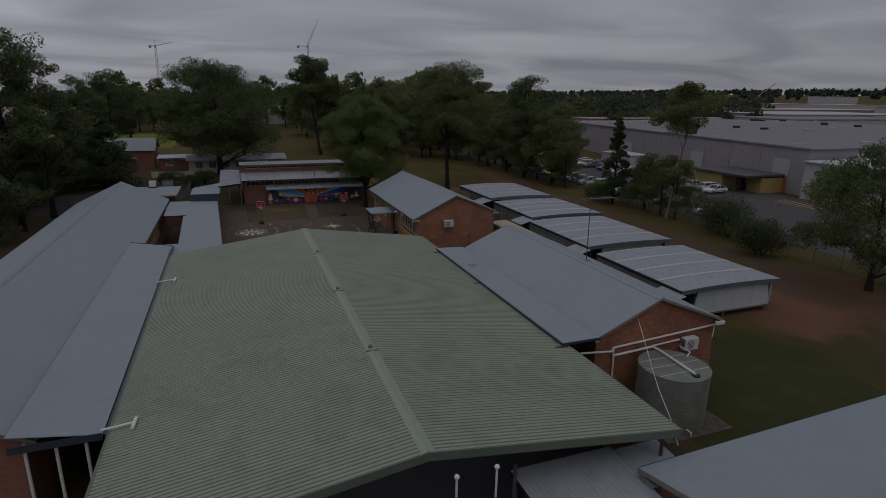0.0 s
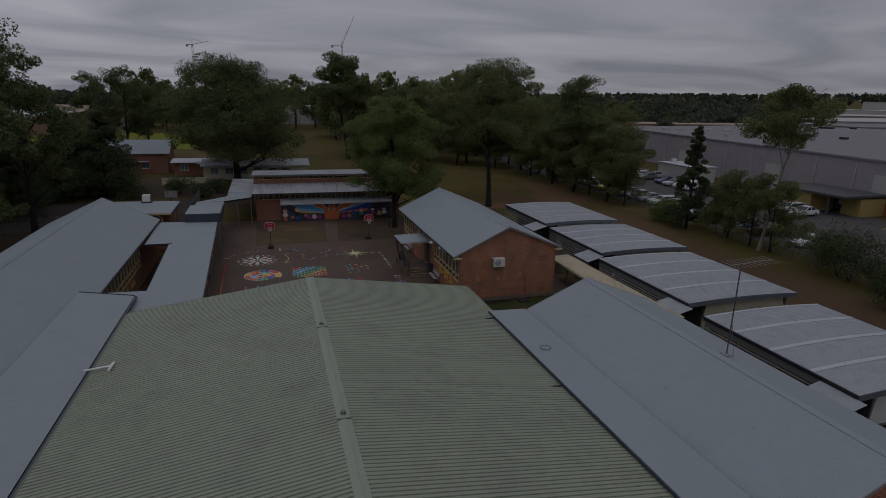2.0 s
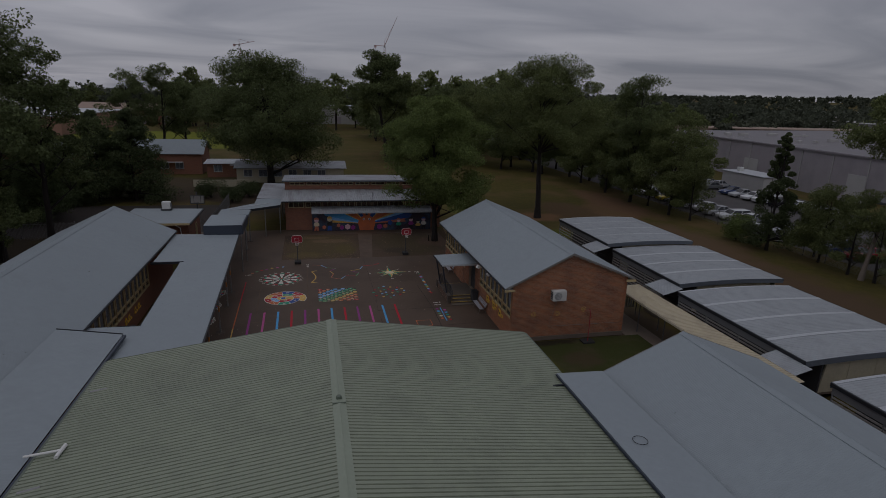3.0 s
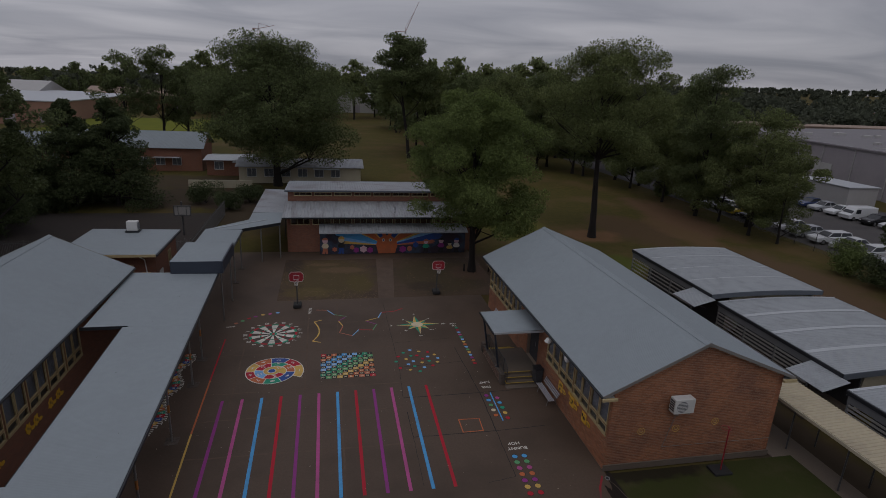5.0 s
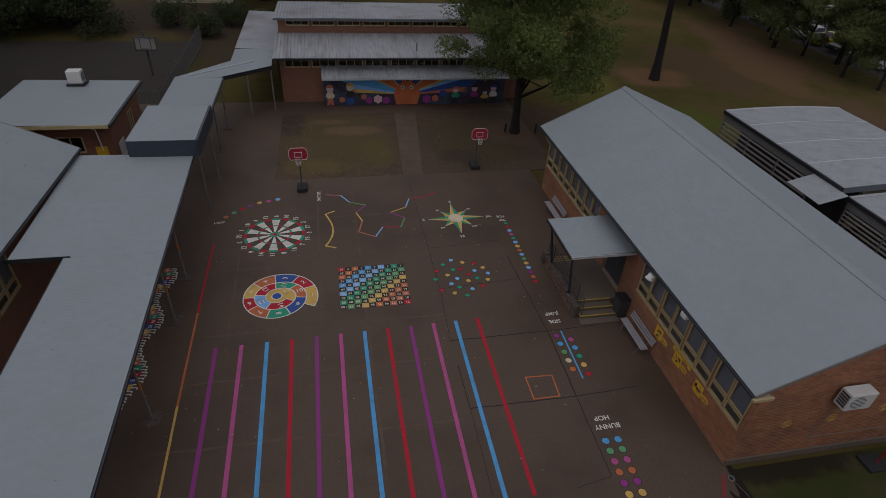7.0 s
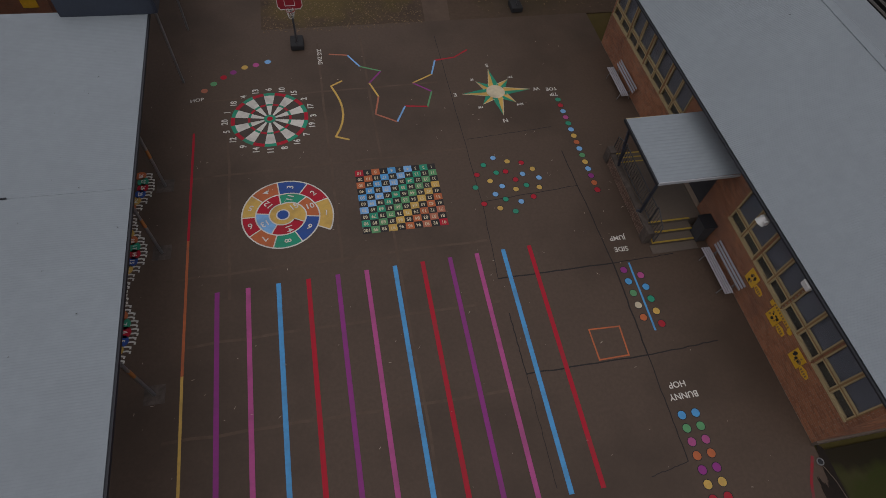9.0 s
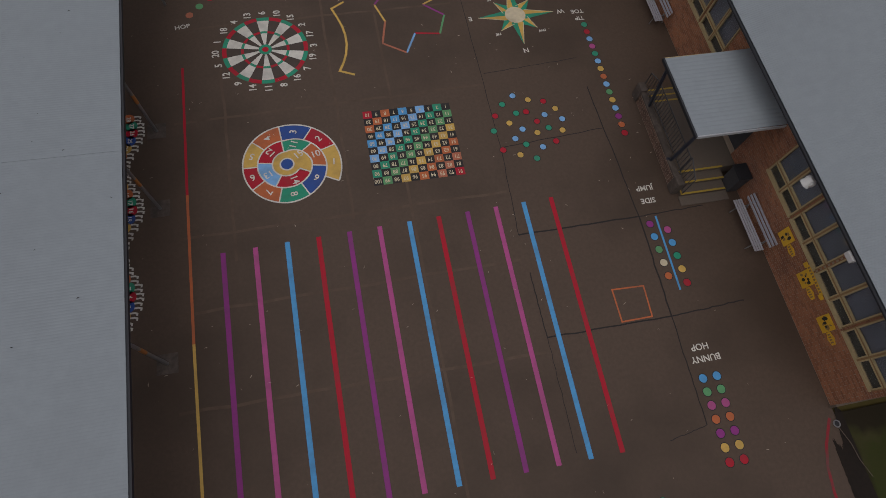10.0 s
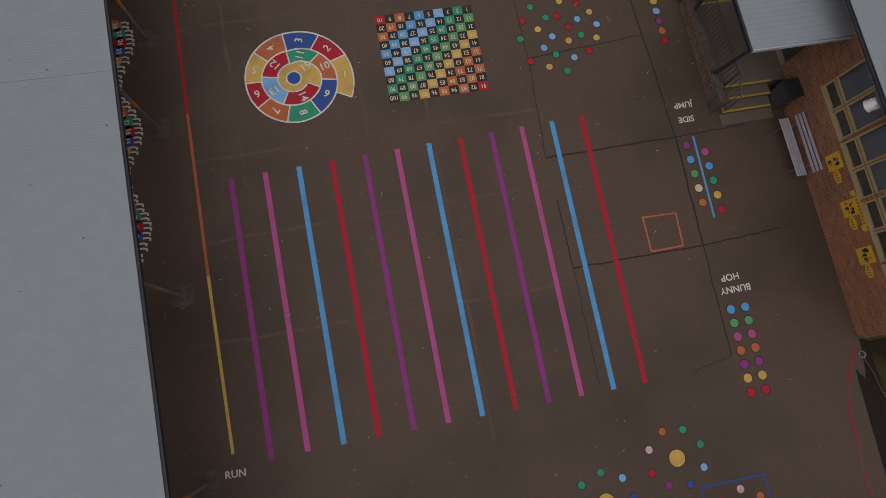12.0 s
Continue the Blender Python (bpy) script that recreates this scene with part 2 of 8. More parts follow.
M["leaf_dark"] = leaf_material("dark_leaves", (0.138, 0.166, 0.070), (0.098, 0.120, 0.052))
M["leaf_gum"] = leaf_material("gum_leaves", (0.165, 0.190, 0.074), (0.112, 0.132, 0.052))
M["leaf_green"] = leaf_material("green_leaves", (0.165, 0.205, 0.066), (0.112, 0.146, 0.048))
M["leaf_far"] = leaf_material("far_foliage", (0.088, 0.098, 0.066), (0.062, 0.072, 0.051))
M["leaf_pine"] = leaf_material("needle_foliage", (0.090, 0.112, 0.050), (0.062, 0.080, 0.038))
M["steel"] = material("galvanised_steel", (0.30, 0.30, 0.30), (0.2, 0.2, 0.2), rough=0.45, metal=0.6, fine=16)
M["pole"] = material("dark_post", (0.07, 0.07, 0.075), (0.05, 0.05, 0.05), rough=0.5, fine=12)
M["black"] = material("black_rubber", (0.02, 0.02, 0.021), rough=0.8, fine=12)
M["tank"] = material("green_tank_steel", (0.19, 0.21, 0.17), (0.15, 0.165, 0.135), rough=0.45, metal=0.15, fine=5, dirt=(0.3, 0.31, 0.29), dirt_amount=0.4, dirt_scale=1.2)
M["wh_wall"] = material("grey_warehouse_panel", (0.30, 0.275, 0.29), (0.27, 0.245, 0.26), rough=0.7, fine=0.6, broad=0.05, dirt=(0.18, 0.175, 0.19))
M["wh_roof"] = material("grey_warehouse_roof", (0.165, 0.152, 0.160), (0.135, 0.125, 0.132), rough=0.6, fine=0.3, broad=0.03, dirt=(0.13, 0.125, 0.13), dirt_scale=0.08)
M["wh_pale"] = material("pale_warehouse", (0.40, 0.39, 0.38), (0.34, 0.33, 0.32), rough=0.7, fine=0.6, broad=0.06)
M["ochre"] = material("ochre_wall", (0.36, 0.27, 0.09), (0.30, 0.22, 0.08), rough=0.7, fine=3)
M["rust_door"] = material("orange_door", (0.33, 0.10, 0.04), (0.26, 0.08, 0.035), rough=0.6, fine=6)
M["tan_wall"] = material("tan_wall", (0.30, 0.22, 0.17), (0.25, 0.185, 0.145), rough=0.8, fine=1.5)
M["glass"] = glass_material("window_glass", (0.75, 0.79, 0.82))
M["blind"] = material("grey_blind", (0.27, 0.28, 0.32), (0.22, 0.23, 0.26), rough=0.8, fine=3)
# dimness of the rooms put into the colours of backing and floor
M["room_dimness"] = material("room_dimness", (0.13, 0.125, 0.10), (0.09, 0.085, 0.07), rough=0.8, fine=4)
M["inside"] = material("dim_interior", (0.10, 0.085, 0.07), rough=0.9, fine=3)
M["yellow_sign"] = material("yellow_sign", (0.74, 0.43, 0.03), (0.56, 0.32, 0.025), rough=0.5, fine=10)
M["yellow_edge"] = material("yellow_nosing", (0.42, 0.29, 0.04), (0.30, 0.2, 0.03), rough=0.6, fine=12)
M["hoop_red"] = material("red_backboard", (0.30, 0.015, 0.028), (0.24, 0.012, 0.024), rough=0.4, fine=10)


def paint(name, c, wear=0.22):
    """Playground line paint: worn, with the asphalt's grain under it."""
    M[name] = material("ground_paint_" + name, c, tuple(x * 0.72 + 0.012 for x in c), gloss=0.25, rough=0.65, fine=7, broad=0.7, amount=0.45, bump=0.2, bump_scale=120, dirt=(0.09, 0.075, 0.066), dirt_amount=wear, dirt_scale=1.4)


for name, c in (("p_white", (0.62, 0.60, 0.54)), ("p_red", (0.40, 0.010, 0.026)), ("p_blue", (0.075, 0.31, 0.60)), ("p_navy", (0.025, 0.075, 0.28)),
                ("p_sky", (0.19, 0.41, 0.70)), ("p_green", (0.02, 0.27, 0.16)), ("p_green2", (0.10, 0.30, 0.13)), ("p_yellow", (0.58, 0.37, 0.09)),
                ("p_orange", (0.46, 0.125, 0.045)), ("p_pink", (0.42, 0.075, 0.235)), ("p_purple", (0.25, 0.034, 0.20)), ("p_cream", (0.60, 0.52, 0.36)),
                ("p_black", (0.022, 0.021, 0.021)), ("p_rose", (0.58, 0.40, 0.44)), ("p_clay", (0.42, 0.14, 0.08))):
    paint(name, tuple(min(0.8, v * 1.12) for v in c))
paint("p_faded", (0.30, 0.02, 0.03), 0.85)
paint("p_dull", (0.075, 0.056, 0.045), 0.5)
M["bench_slat"] = material("brushed_aluminium", (0.50, 0.50, 0.54), (0.42, 0.42, 0.46), rough=0.4, metal=0.3, fine=8)
for name, c in (("car_white", (0.62, 0.63, 0.64)), ("car_silver", (0.38, 0.39, 0.41)), ("car_grey", (0.13, 0.135, 0.14)), ("car_black", (0.02, 0.02, 0.022)),
                ("car_red", (0.25, 0.015, 0.02)), ("car_blue", (0.04, 0.06, 0.14)), ("car_yellow", (0.62, 0.46, 0.03))):
    M[name] = material(name, c, tuple(x * 0.92 for x in c), rough=0.25, fine=2)
M["car_glass"] = material("dark_car_glass", (0.03, 0.034, 0.038), rough=0.08, fine=2)
M["asphalt_joint"] = material("pale_seam", (0.126, 0.088, 0.063), (0.100, 0.068, 0.048), rough=0.7, fine=3, broad=0.5, amount=1.0, gloss=0.25, dirt=(0.085, 0.058, 0.042), dirt_amount=1.0, dirt_scale=0.9)
M["twig"] = material("pale_twig", (0.50, 0.43, 0.33), (0.40, 0.33, 0.24), rough=0.9, fine=12, spread="island", spread_amount=0.3)
M["fence_grey"] = material("dull_fence_steel", (0.13, 0.125, 0.12), (0.08, 0.078, 0.075), rough=0.6, fine=9)
M["crane_steel"] = material("crane_steel", (0.42, 0.27, 0.26), (0.34, 0.24, 0.24), rough=0.6, fine=2)
M["mural_ground"] = material("mural_ground", (0.020, 0.024, 0.050), (0.040, 0.022, 0.030), rough=0.7, fine=1.2, broad=0.5, amount=0.9, dirt=(0.04, 0.09, 0.15), dirt_amount=0.7, dirt_scale=0.9)
M["barge_blue"] = material("slate_fascia", (0.10, 0.115, 0.135), (0.08, 0.09, 0.105), rough=0.55, fine=6)
M["barge"] = material("weathered_barge", (0.20, 0.19, 0.175), (0.15, 0.14, 0.13), rough=0.7, fine=8)
M["cream_sheet"] = material("cream_roof_sheet", (0.44, 0.38, 0.26), (0.36, 0.31, 0.22), rough=0.6, fine=4, dirt=(0.26, 0.22, 0.16), dirt_amount=0.5, dirt_scale=0.7)
M["brick_tan"] = material("tan_brick", (0.30, 0.17, 0.12), (0.25, 0.14, 0.10), rough=0.85, fine=1.5, broad=0.2)
M["terracotta"] = material("terracotta_tiles", (0.27, 0.13, 0.10), (0.21, 0.10, 0.08), rough=0.85, fine=2)
M["lamp_red"] = material("tail_lamp", (0.3, 0.02, 0.02), rough=0.3)
M["lamp_clear"] = material("head_lamp", (0.6, 0.6, 0.6), rough=0.2)


def worn_patches(m, scale, patches):
    """Soft, ragged patches over a material's colour: centre, half extent, colour."""
    n, l = m.node_tree.nodes, m.node_tree.links
    b = n["Principled BSDF"]
    colour = b.inputs["Base Color"].links[0].from_socket
    tc = n.new("ShaderNodeTexCoord")
    nz = n.new("ShaderNodeTexNoise")
    nz.inputs["Scale"].default_value, nz.inputs["Detail"].default_value = scale, 6
    l.new(tc.outputs["Object"], nz.inputs["Vector"])
    for cx, cy, rx, ry, c in patches:
        sub = n.new("ShaderNodeVectorMath")
        sub.operation = "SUBTRACT"
        sub.inputs[1].default_value = (cx, cy, 0)
        l.new(tc.outputs["Object"], sub.inputs[0])
        mul = n.new("ShaderNodeVectorMath")
        mul.operation = "MULTIPLY"
        mul.inputs[1].default_value = (1 / rx, 1 / ry, 0)
        l.new(sub.outputs[0], mul.inputs[0])
        ln = n.new("ShaderNodeVectorMath")
        ln.operation = "LENGTH"
        l.new(mul.outputs[0], ln.inputs[0])
        ad = n.new("ShaderNodeMath")
        l.new(ln.outputs["Value"], ad.inputs[0]), l.new(nz.outputs[0], ad.inputs[1])
        mr = n.new("ShaderNodeMapRange")
        mr.inputs[1].default_value, mr.inputs[2].default_value, mr.inputs[3].default_value, mr.inputs[4].default_value = 1.15, 1.6, 0.85, 0.0
        l.new(ad.outputs[0], mr.inputs[0])
        x = n.new("ShaderNodeMix")
        x.data_type = "RGBA"
        l.new(mr.outputs[0], x.inputs[0]), l.new(colour, x.inputs[6])
        x.inputs[7].default_value = (*c, 1)
        colour = x.outputs[2]
    l.new(colour, b.inputs["Base Color"])
    return m


M["ground"] = material("grass_ground", (0.090, 0.073, 0.020), (0.062, 0.055, 0.016), gloss=0.1, rough=0.95, fine=1.2, broad=0.07, amount=0.9, bump=0.5, bump_scale=8, dirt=(0.112, 0.074, 0.034), dirt_amount=0.8, dirt_scale=0.11)
# bare earth towards the boundary fence
worn_patches(M["ground"], 0.35, ((48, 31, 9, 12, (0.185, 0.092, 0.053)), (41, 24, 7, 8, (0.052, 0.044, 0.020)), (49, 50, 6, 30, (0.085, 0.055, 0.036)), (50, 78, 6, 12, (0.11, 0.07, 0.042)), (44, 97, 5, 9, (0.095, 0.06, 0.034)), (50, 96, 3, 9, (0.13, 0.08, 0.042)), (54, 104, 4, 14, (0.13, 0.075, 0.045))))
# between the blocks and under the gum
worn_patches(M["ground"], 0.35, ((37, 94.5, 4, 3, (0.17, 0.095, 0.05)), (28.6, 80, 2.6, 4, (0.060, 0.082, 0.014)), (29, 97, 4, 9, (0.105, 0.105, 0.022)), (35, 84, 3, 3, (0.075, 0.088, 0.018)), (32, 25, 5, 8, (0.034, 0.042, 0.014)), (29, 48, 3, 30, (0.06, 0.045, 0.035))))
# west side, its damp and tree shade put into dark patches; playground edges
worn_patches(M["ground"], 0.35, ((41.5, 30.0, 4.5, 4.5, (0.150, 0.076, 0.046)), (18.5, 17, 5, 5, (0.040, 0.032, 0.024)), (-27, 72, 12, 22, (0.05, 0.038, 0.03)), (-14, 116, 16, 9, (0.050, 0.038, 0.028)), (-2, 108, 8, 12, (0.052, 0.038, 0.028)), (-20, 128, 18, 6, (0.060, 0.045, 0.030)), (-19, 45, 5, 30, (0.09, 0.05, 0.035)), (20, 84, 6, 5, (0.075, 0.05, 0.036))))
worn_patches(M["grass_near"], 1.6, ((18.4, 52.0, 0.55, 3.4, (0.022, 0.016, 0.012)), (20.6, 54.4, 3.6, 0.7, (0.024, 0.018, 0.013)), (19.9, 50.6, 0.7, 2.2, (0.072, 0.070, 0.016)), (22.5, 51.5, 1.5, 1.2, (0.060, 0.045, 0.025)), (26.5, 47.5, 1.2, 2.5, (0.055, 0.042, 0.025))))
M["yard"] = worn_patches(material("muddy_yard", (0.098, 0.066, 0.045), (0.075, 0.050, 0.034), gloss=0.2, rough=0.8, fine=6, broad=0.4, amount=0.9, bump=0.5, bump_scale=30, dirt=(0.052, 0.037, 0.028), dirt_amount=0.8, dirt_scale=0.3), 1.3, (
    (6.4, 82.0, 4.1, 5.6, (0.084, 0.062, 0.026)), (16.0, 82.0, 4.3, 5.4, (0.064, 0.048, 0.023)), (4.6, 78.2, 2.2, 1.3, (0.115, 0.085, 0.032)), (7.4, 83.6, 2.3, 0.9, (0.135, 0.088, 0.050)), (6.0, 85.2, 1.6, 0.5, (0.13, 0.085, 0.048)),
    (8.9, 80.0, 1.2, 2.4, (0.092, 0.070, 0.024)), (3.2, 85.0, 1.0, 2.6, (0.050, 0.035, 0.026)), (14.5, 79.0, 1.8, 1.2, (0.050, 0.036, 0.024)), (19.4, 82.4, 2.4, 2.2, (0.105, 0.064, 0.042)), (17.6, 86.0, 2.2, 1.2, (0.060, 0.042, 0.028))))



# ---- mesh helpers ----
def thing(name, label, category, group="", kind="", at=(0, 0, 0), turn=0.0):
    ob = new(name)
    ob.empty_display_size = 0.3
    ob.matrix_basis = pose(*at, 0, 0, turn)
    return tagged(ob, label, category, group, kind)


def mesh_of(bm, name, mat):
    me = bpy.data.meshes.new(name)
    bm.to_mesh(me)
    bm.free()
    me.materials.append(M[mat])
    return me


def hang(ob, parent):
    """Make ob a part of parent; its mesh stays where it was built."""
    ob.parent = parent
    if parent and not parent.parent:
        ob.matrix_parent_inverse = parent.matrix_basis.inverted()


def part(name, bm, mat, parent=None, label="", smooth=False):
    me = bm if isinstance(bm, bpy.types.Mesh) else mesh_of(bm, name, mat)
    ob = new(name, me)
    hang(ob, parent)
    if smooth:
        me.polygons.foreach_set("use_smooth", [True] * len(me.polygons))
    return tagged(ob, label)


def solid(name, bm, mat, label, category, group="", kind=""):
    return tagged(part(name, bm, mat), label, category, group, kind)


def data_mesh(name, verts, faces, mat):
    me = bpy.data.meshes.new(name)
    me.from_pydata(verts, [], faces)
    me.materials.append(M[mat])
    me.update()
    return me


def box(x0, y0, z0, x1, y1, z1, bevel=0.0, bm=None, m=None):
    own = bm is None
    bm = bm or bmesh.new()
    mat = Matrix.Translation(((x0 + x1) / 2, (y0 + y1) / 2, (z0 + z1) / 2)) @ Matrix.Diagonal((abs(x1 - x0), abs(y1 - y0), abs(z1 - z0), 1))
    r = bmesh.ops.create_cube(bm, size=1, matrix=(m @ mat) if m else mat)
    if bevel:
        bmesh.ops.bevel(bm, geom=list({e for v in r["verts"] for e in v.link_edges}), offset=bevel, segments=2, affect="EDGES", profile=0.5)
    return bm


def tube(a, b, r, r2=None, sides=10, bm=None):
    bm = bm or bmesh.new()
    a, b = Vector(a), Vector(b)
    d = b - a
    bmesh.ops.create_cone(bm, cap_ends=True, segments=sides, radius1=r, radius2=r if r2 is None else r2, depth=d.length,
                          matrix=Matrix.Translation((a + b) / 2) @ d.to_track_quat("Z", "Y").to_matrix().to_4x4())
    return bm


def pipe(points, r, sides=8):
    bm = bmesh.new()
    for a, b in zip(points, points[1:]):
        tube(a, b, r, sides=sides, bm=bm)
    for p in points[1:-1]:
        bmesh.ops.create_icosphere(bm, subdivisions=1, radius=r * 1.12, matrix=Matrix.Translation(p))
    return bm


def hoop_ring(x, y, z, r, thick, n=24, sides=6):
    """A closed ring of round bar, lying level."""
    bm = bmesh.new()
    rows = [[bm.verts.new((x + (r + thick * math.cos(6.2832 * j / sides)) * math.cos(6.2832 * i / n), y + (r + thick * math.cos(6.2832 * j / sides)) * math.sin(6.2832 * i / n), z + thick * math.sin(6.2832 * j / sides))) for j in range(sides)] for i in range(n)]
    for i in range(n):
        for j in range(sides):
            bm.faces.new((rows[i][j], rows[(i + 1) % n][j], rows[(i + 1) % n][(j + 1) % sides], rows[i][(j + 1) % sides]))
    return bm


def prism(profile, axis, a, b, bm=None):
    """A flat outline pushed along an axis from a to b. axis 'x': outline in (y, z); 'y': in (x, z); 'z': in (x, y)."""
    bm = bm or bmesh.new()

    def at(p, s):
        return {"x": (s, p[0], p[1]), "y": (p[0], s, p[1]), "z": (p[0], p[1], s)}[axis]
    lo, hi = [bm.verts.new(at(p, a)) for p in profile], [bm.verts.new(at(p, b)) for p in profile]
    k = len(profile)
    bm.faces.new(lo), bm.faces.new(hi)
    for i in range(k):
        bm.faces.new((lo[i], lo[(i + 1) % k], hi[(i + 1) % k], hi[i]))
    bmesh.ops.recalc_face_normals(bm, faces=bm.faces[:])
    return bm


GROOVE = ((0.0, 1.0), (0.66, 1.0), (0.73, 0.0), (0.93, 0.0))
TRAPEZE = ((0.0, 0.0), (0.55, 0.0), (0.66, 1.0), (0.89, 1.0))
WAVE = ((0.0, 0.0), (0.25, 0.75), (0.5, 1.0), (0.75, 0.75))


def sheet(origin, along, length, slope, pitch=0.076, depth=0.0038, profile=WAVE, mat="silver", name="roof_sheet", thick=0.03, arch=None, ragged=0.0):
    """Ribbed roof sheet: ribs run along 'slope' and repeat along 'along'. arch: heights along the slope for a bowed sheet."""
    o, u, v = Vector(origin), Vector(along).normalized(), Vector(slope)
    nrm = u.cross(v).normalized()
    if nrm.z < 0:
        nrm = -nrm
    s, steps = 0.0, []
    while s < length:
        for f, h in profile:
            if s + f * pitch < length:
                steps.append((s + f * pitch, h * depth))
        s += pitch
    steps.append((length, 0.0))
    rows = arch or (0.0, 0.0)
    k = len(rows)
    verts = []
    for j, lift in enumerate(rows):
        for d, h in steps:
            verts.append(o + u * d + v * (j / (k - 1)) + nrm * (h + lift))
    m = len(steps)
    faces = [(j * m + i, j * m + i + 1, (j + 1) * m + i + 1, (j + 1) * m + i) for j in range(k - 1) for i in range(m - 1)]
    base = len(verts)
    for j, lift in enumerate(rows):
        for d in (0.0, length):
            verts.append(o + u * d + v * (j / (k - 1)) + nrm * (lift - thick))
    for j in range(k - 1):
        b0 = base + 2 * j
        faces.append((b0, b0 + 2, b0 + 3, b0 + 1))
        faces.append((j * m, (j + 1) * m, b0 + 2, b0))
        faces.append((j * m + m - 1, b0 + 1, b0 + 3, (j + 1) * m + m - 1))
    for j, b0 in ((0, base), (k - 1, base + 2 * (k - 1))):
        faces += [(j * m + i, b0, j * m + i + 1) for i in range(m // 2)] + [(j * m + i, b0 + 1, j * m + i + 1) for i in range(m // 2, m - 1)] + [(j * m + m // 2, b0, b0 + 1)]
    return data_mesh(name, [tuple(p) for p in verts], faces, mat)


def holed_wall(axis, at, thick, a, b, z0, z1, holes, top=None):
    """A wall with openings through it. axis 'x': the wall stands at x = at and runs along y from a to b. top: (s, z) points of a gable over z1."""
    bm = bmesh.new()
    cuts = sorted({a, b, *[h[0] for h in holes], *[h[1] for h in holes]})
    for c0, c1 in zip(cuts, cuts[1:]):
        mid = (c0 + c1) / 2
        spans, z = [], z0
        for h in sorted([h for h in holes if h[0] < mid < h[1]], key=lambda h: h[2]):
            spans.append((z, h[2]))
            z = h[3]
        spans.append((z, z1))
        for lo, hi in spans:
            if hi - lo > 1e-4:
                if axis == "x":
                    box(at, c0, lo, at + thick, c1, hi, bm=bm)
                else:
                    box(c0, at, lo, c1, at + thick, hi, bm=bm)
    if top:
        prism(top, axis, at, at + thick, bm=bm)
    bmesh.ops.remove_doubles(bm, verts=bm.verts[:], dist=0.0005)
    return bm


def ribbon(points, width, z, closed=False):
    """A flat strip of paint along a line on the ground."""
    bm = bmesh.new()
    pts = [Vector((*p, 0)) for p in points]
    k = len(pts)
    left, right = [], []
    for i, p in enumerate(pts):
        a = pts[i - 1] if (i or closed) else None
        b = pts[(i + 1) % k] if (i + 1 < k or closed) else None
        d1, d2 = (p - a).normalized() if a else None, (b - p).normalized() if b else None
        d1, d2 = d1 or d2, d2 or d1
        t = (d1 + d2).normalized()
        nn = Vector((-t.y, t.x, 0)) * (width / 2 / max(0.4, t.dot(d1)))
        left.append(bm.verts.new((p + nn) + Vector((0, 0, z)))), right.append(bm.verts.new((p - nn) + Vector((0, 0, z))))
    for i in range(k if closed else k - 1):
        j = (i + 1) % k
        bm.faces.new((left[i], right[i], right[j], left[j]))
    bmesh.ops.recalc_face_normals(bm, faces=bm.faces[:])
    if bm.faces and next(iter(bm.faces)).normal.z < 0:
        bmesh.ops.reverse_faces(bm, faces=bm.faces[:])
    return bm


def disc(x, y, r, z, sides=20, ry=None):
    bm = bmesh.new()
    bm.faces.new([bm.verts.new((x + r * math.cos(2 * math.pi * i / sides), y + (ry or r) * math.sin(2 * math.pi * i / sides), z)) for i in range(sides)])
    return bm


def sector(x, y, r0, r1, a0, a1, z, steps=6, r0b=None, r1b=None):
    """A piece of a ring between two angles in degrees; the radii may grow along it."""
    bm = bmesh.new()
    inner, outer = [], []
    for i in range(steps + 1):
        f = i / steps
        a = radians(a0 + (a1 - a0) * f)
        ra, rb = r0 + ((r0b if r0b is not None else r0) - r0) * f, r1 + ((r1b if r1b is not None else r1) - r1) * f
        inner.append(bm.verts.new((x + ra * math.cos(a), y + ra * math.sin(a), z)))
        outer.append(bm.verts.new((x + rb * math.cos(a), y + rb * math.sin(a), z)))
    for i in range(steps):
        vs = [inner[i], outer[i], outer[i + 1], inner[i + 1]]
        bm.faces.new(vs)
    bmesh.ops.recalc_face_normals(bm, faces=bm.faces[:])
    for f in bm.faces:
        if f.normal.z < 0:
            f.normal_flip()
    return bm


def flat(points, z):
    bm = bmesh.new()
    f = bm.faces.new([bm.verts.new((*p, z)) for p in points])
    f.normal_update()
    if f.normal.z < 0:
        f.normal_flip()
    return bm


letters = {}


def lettering(text, size, mat, name="lettering", squeeze=1.0, bold=0.0):
    """A mesh of words in the built-in font, centred on its origin."""
    key = (text, size, mat, squeeze)
    if key not in letters:
        cu = bpy.data.curves.new("words", "FONT")
        cu.body, cu.size, cu.align_x, cu.align_y, cu.resolution_u, cu.offset = text, size, "CENTER", "CENTER", 3, bold
        ob = bpy.data.objects.new("words", cu)
        me = bpy.data.meshes.new_from_object(ob)
        bpy.data.objects.remove(ob)
        me.transform(Matrix.Diagonal((squeeze, 1, 1, 1)))
        me.materials.clear()
        me.materials.append(M[mat])
        letters[key] = me
    return letters[key]


def put_words(text, x, y, z, size, turn, parent, mat="p_white", squeeze=1.0, bold=0.005):
    ob = new("lettering", lettering(text, size, mat, squeeze=squeeze, bold=bold))
    hang(ob, parent)
    ob.matrix_basis = pose(x, y, z, 0, 0, turn)
    return ob


# ---- ground ----
def plane_sheet(x0, y0, x1, y1, z, thick=0.0):
    return box(x0, y0, z - thick, x1, y1, z) if thick else flat(((x0, y0), (x1, y0), (x1, y1), (x0, y1)), z)


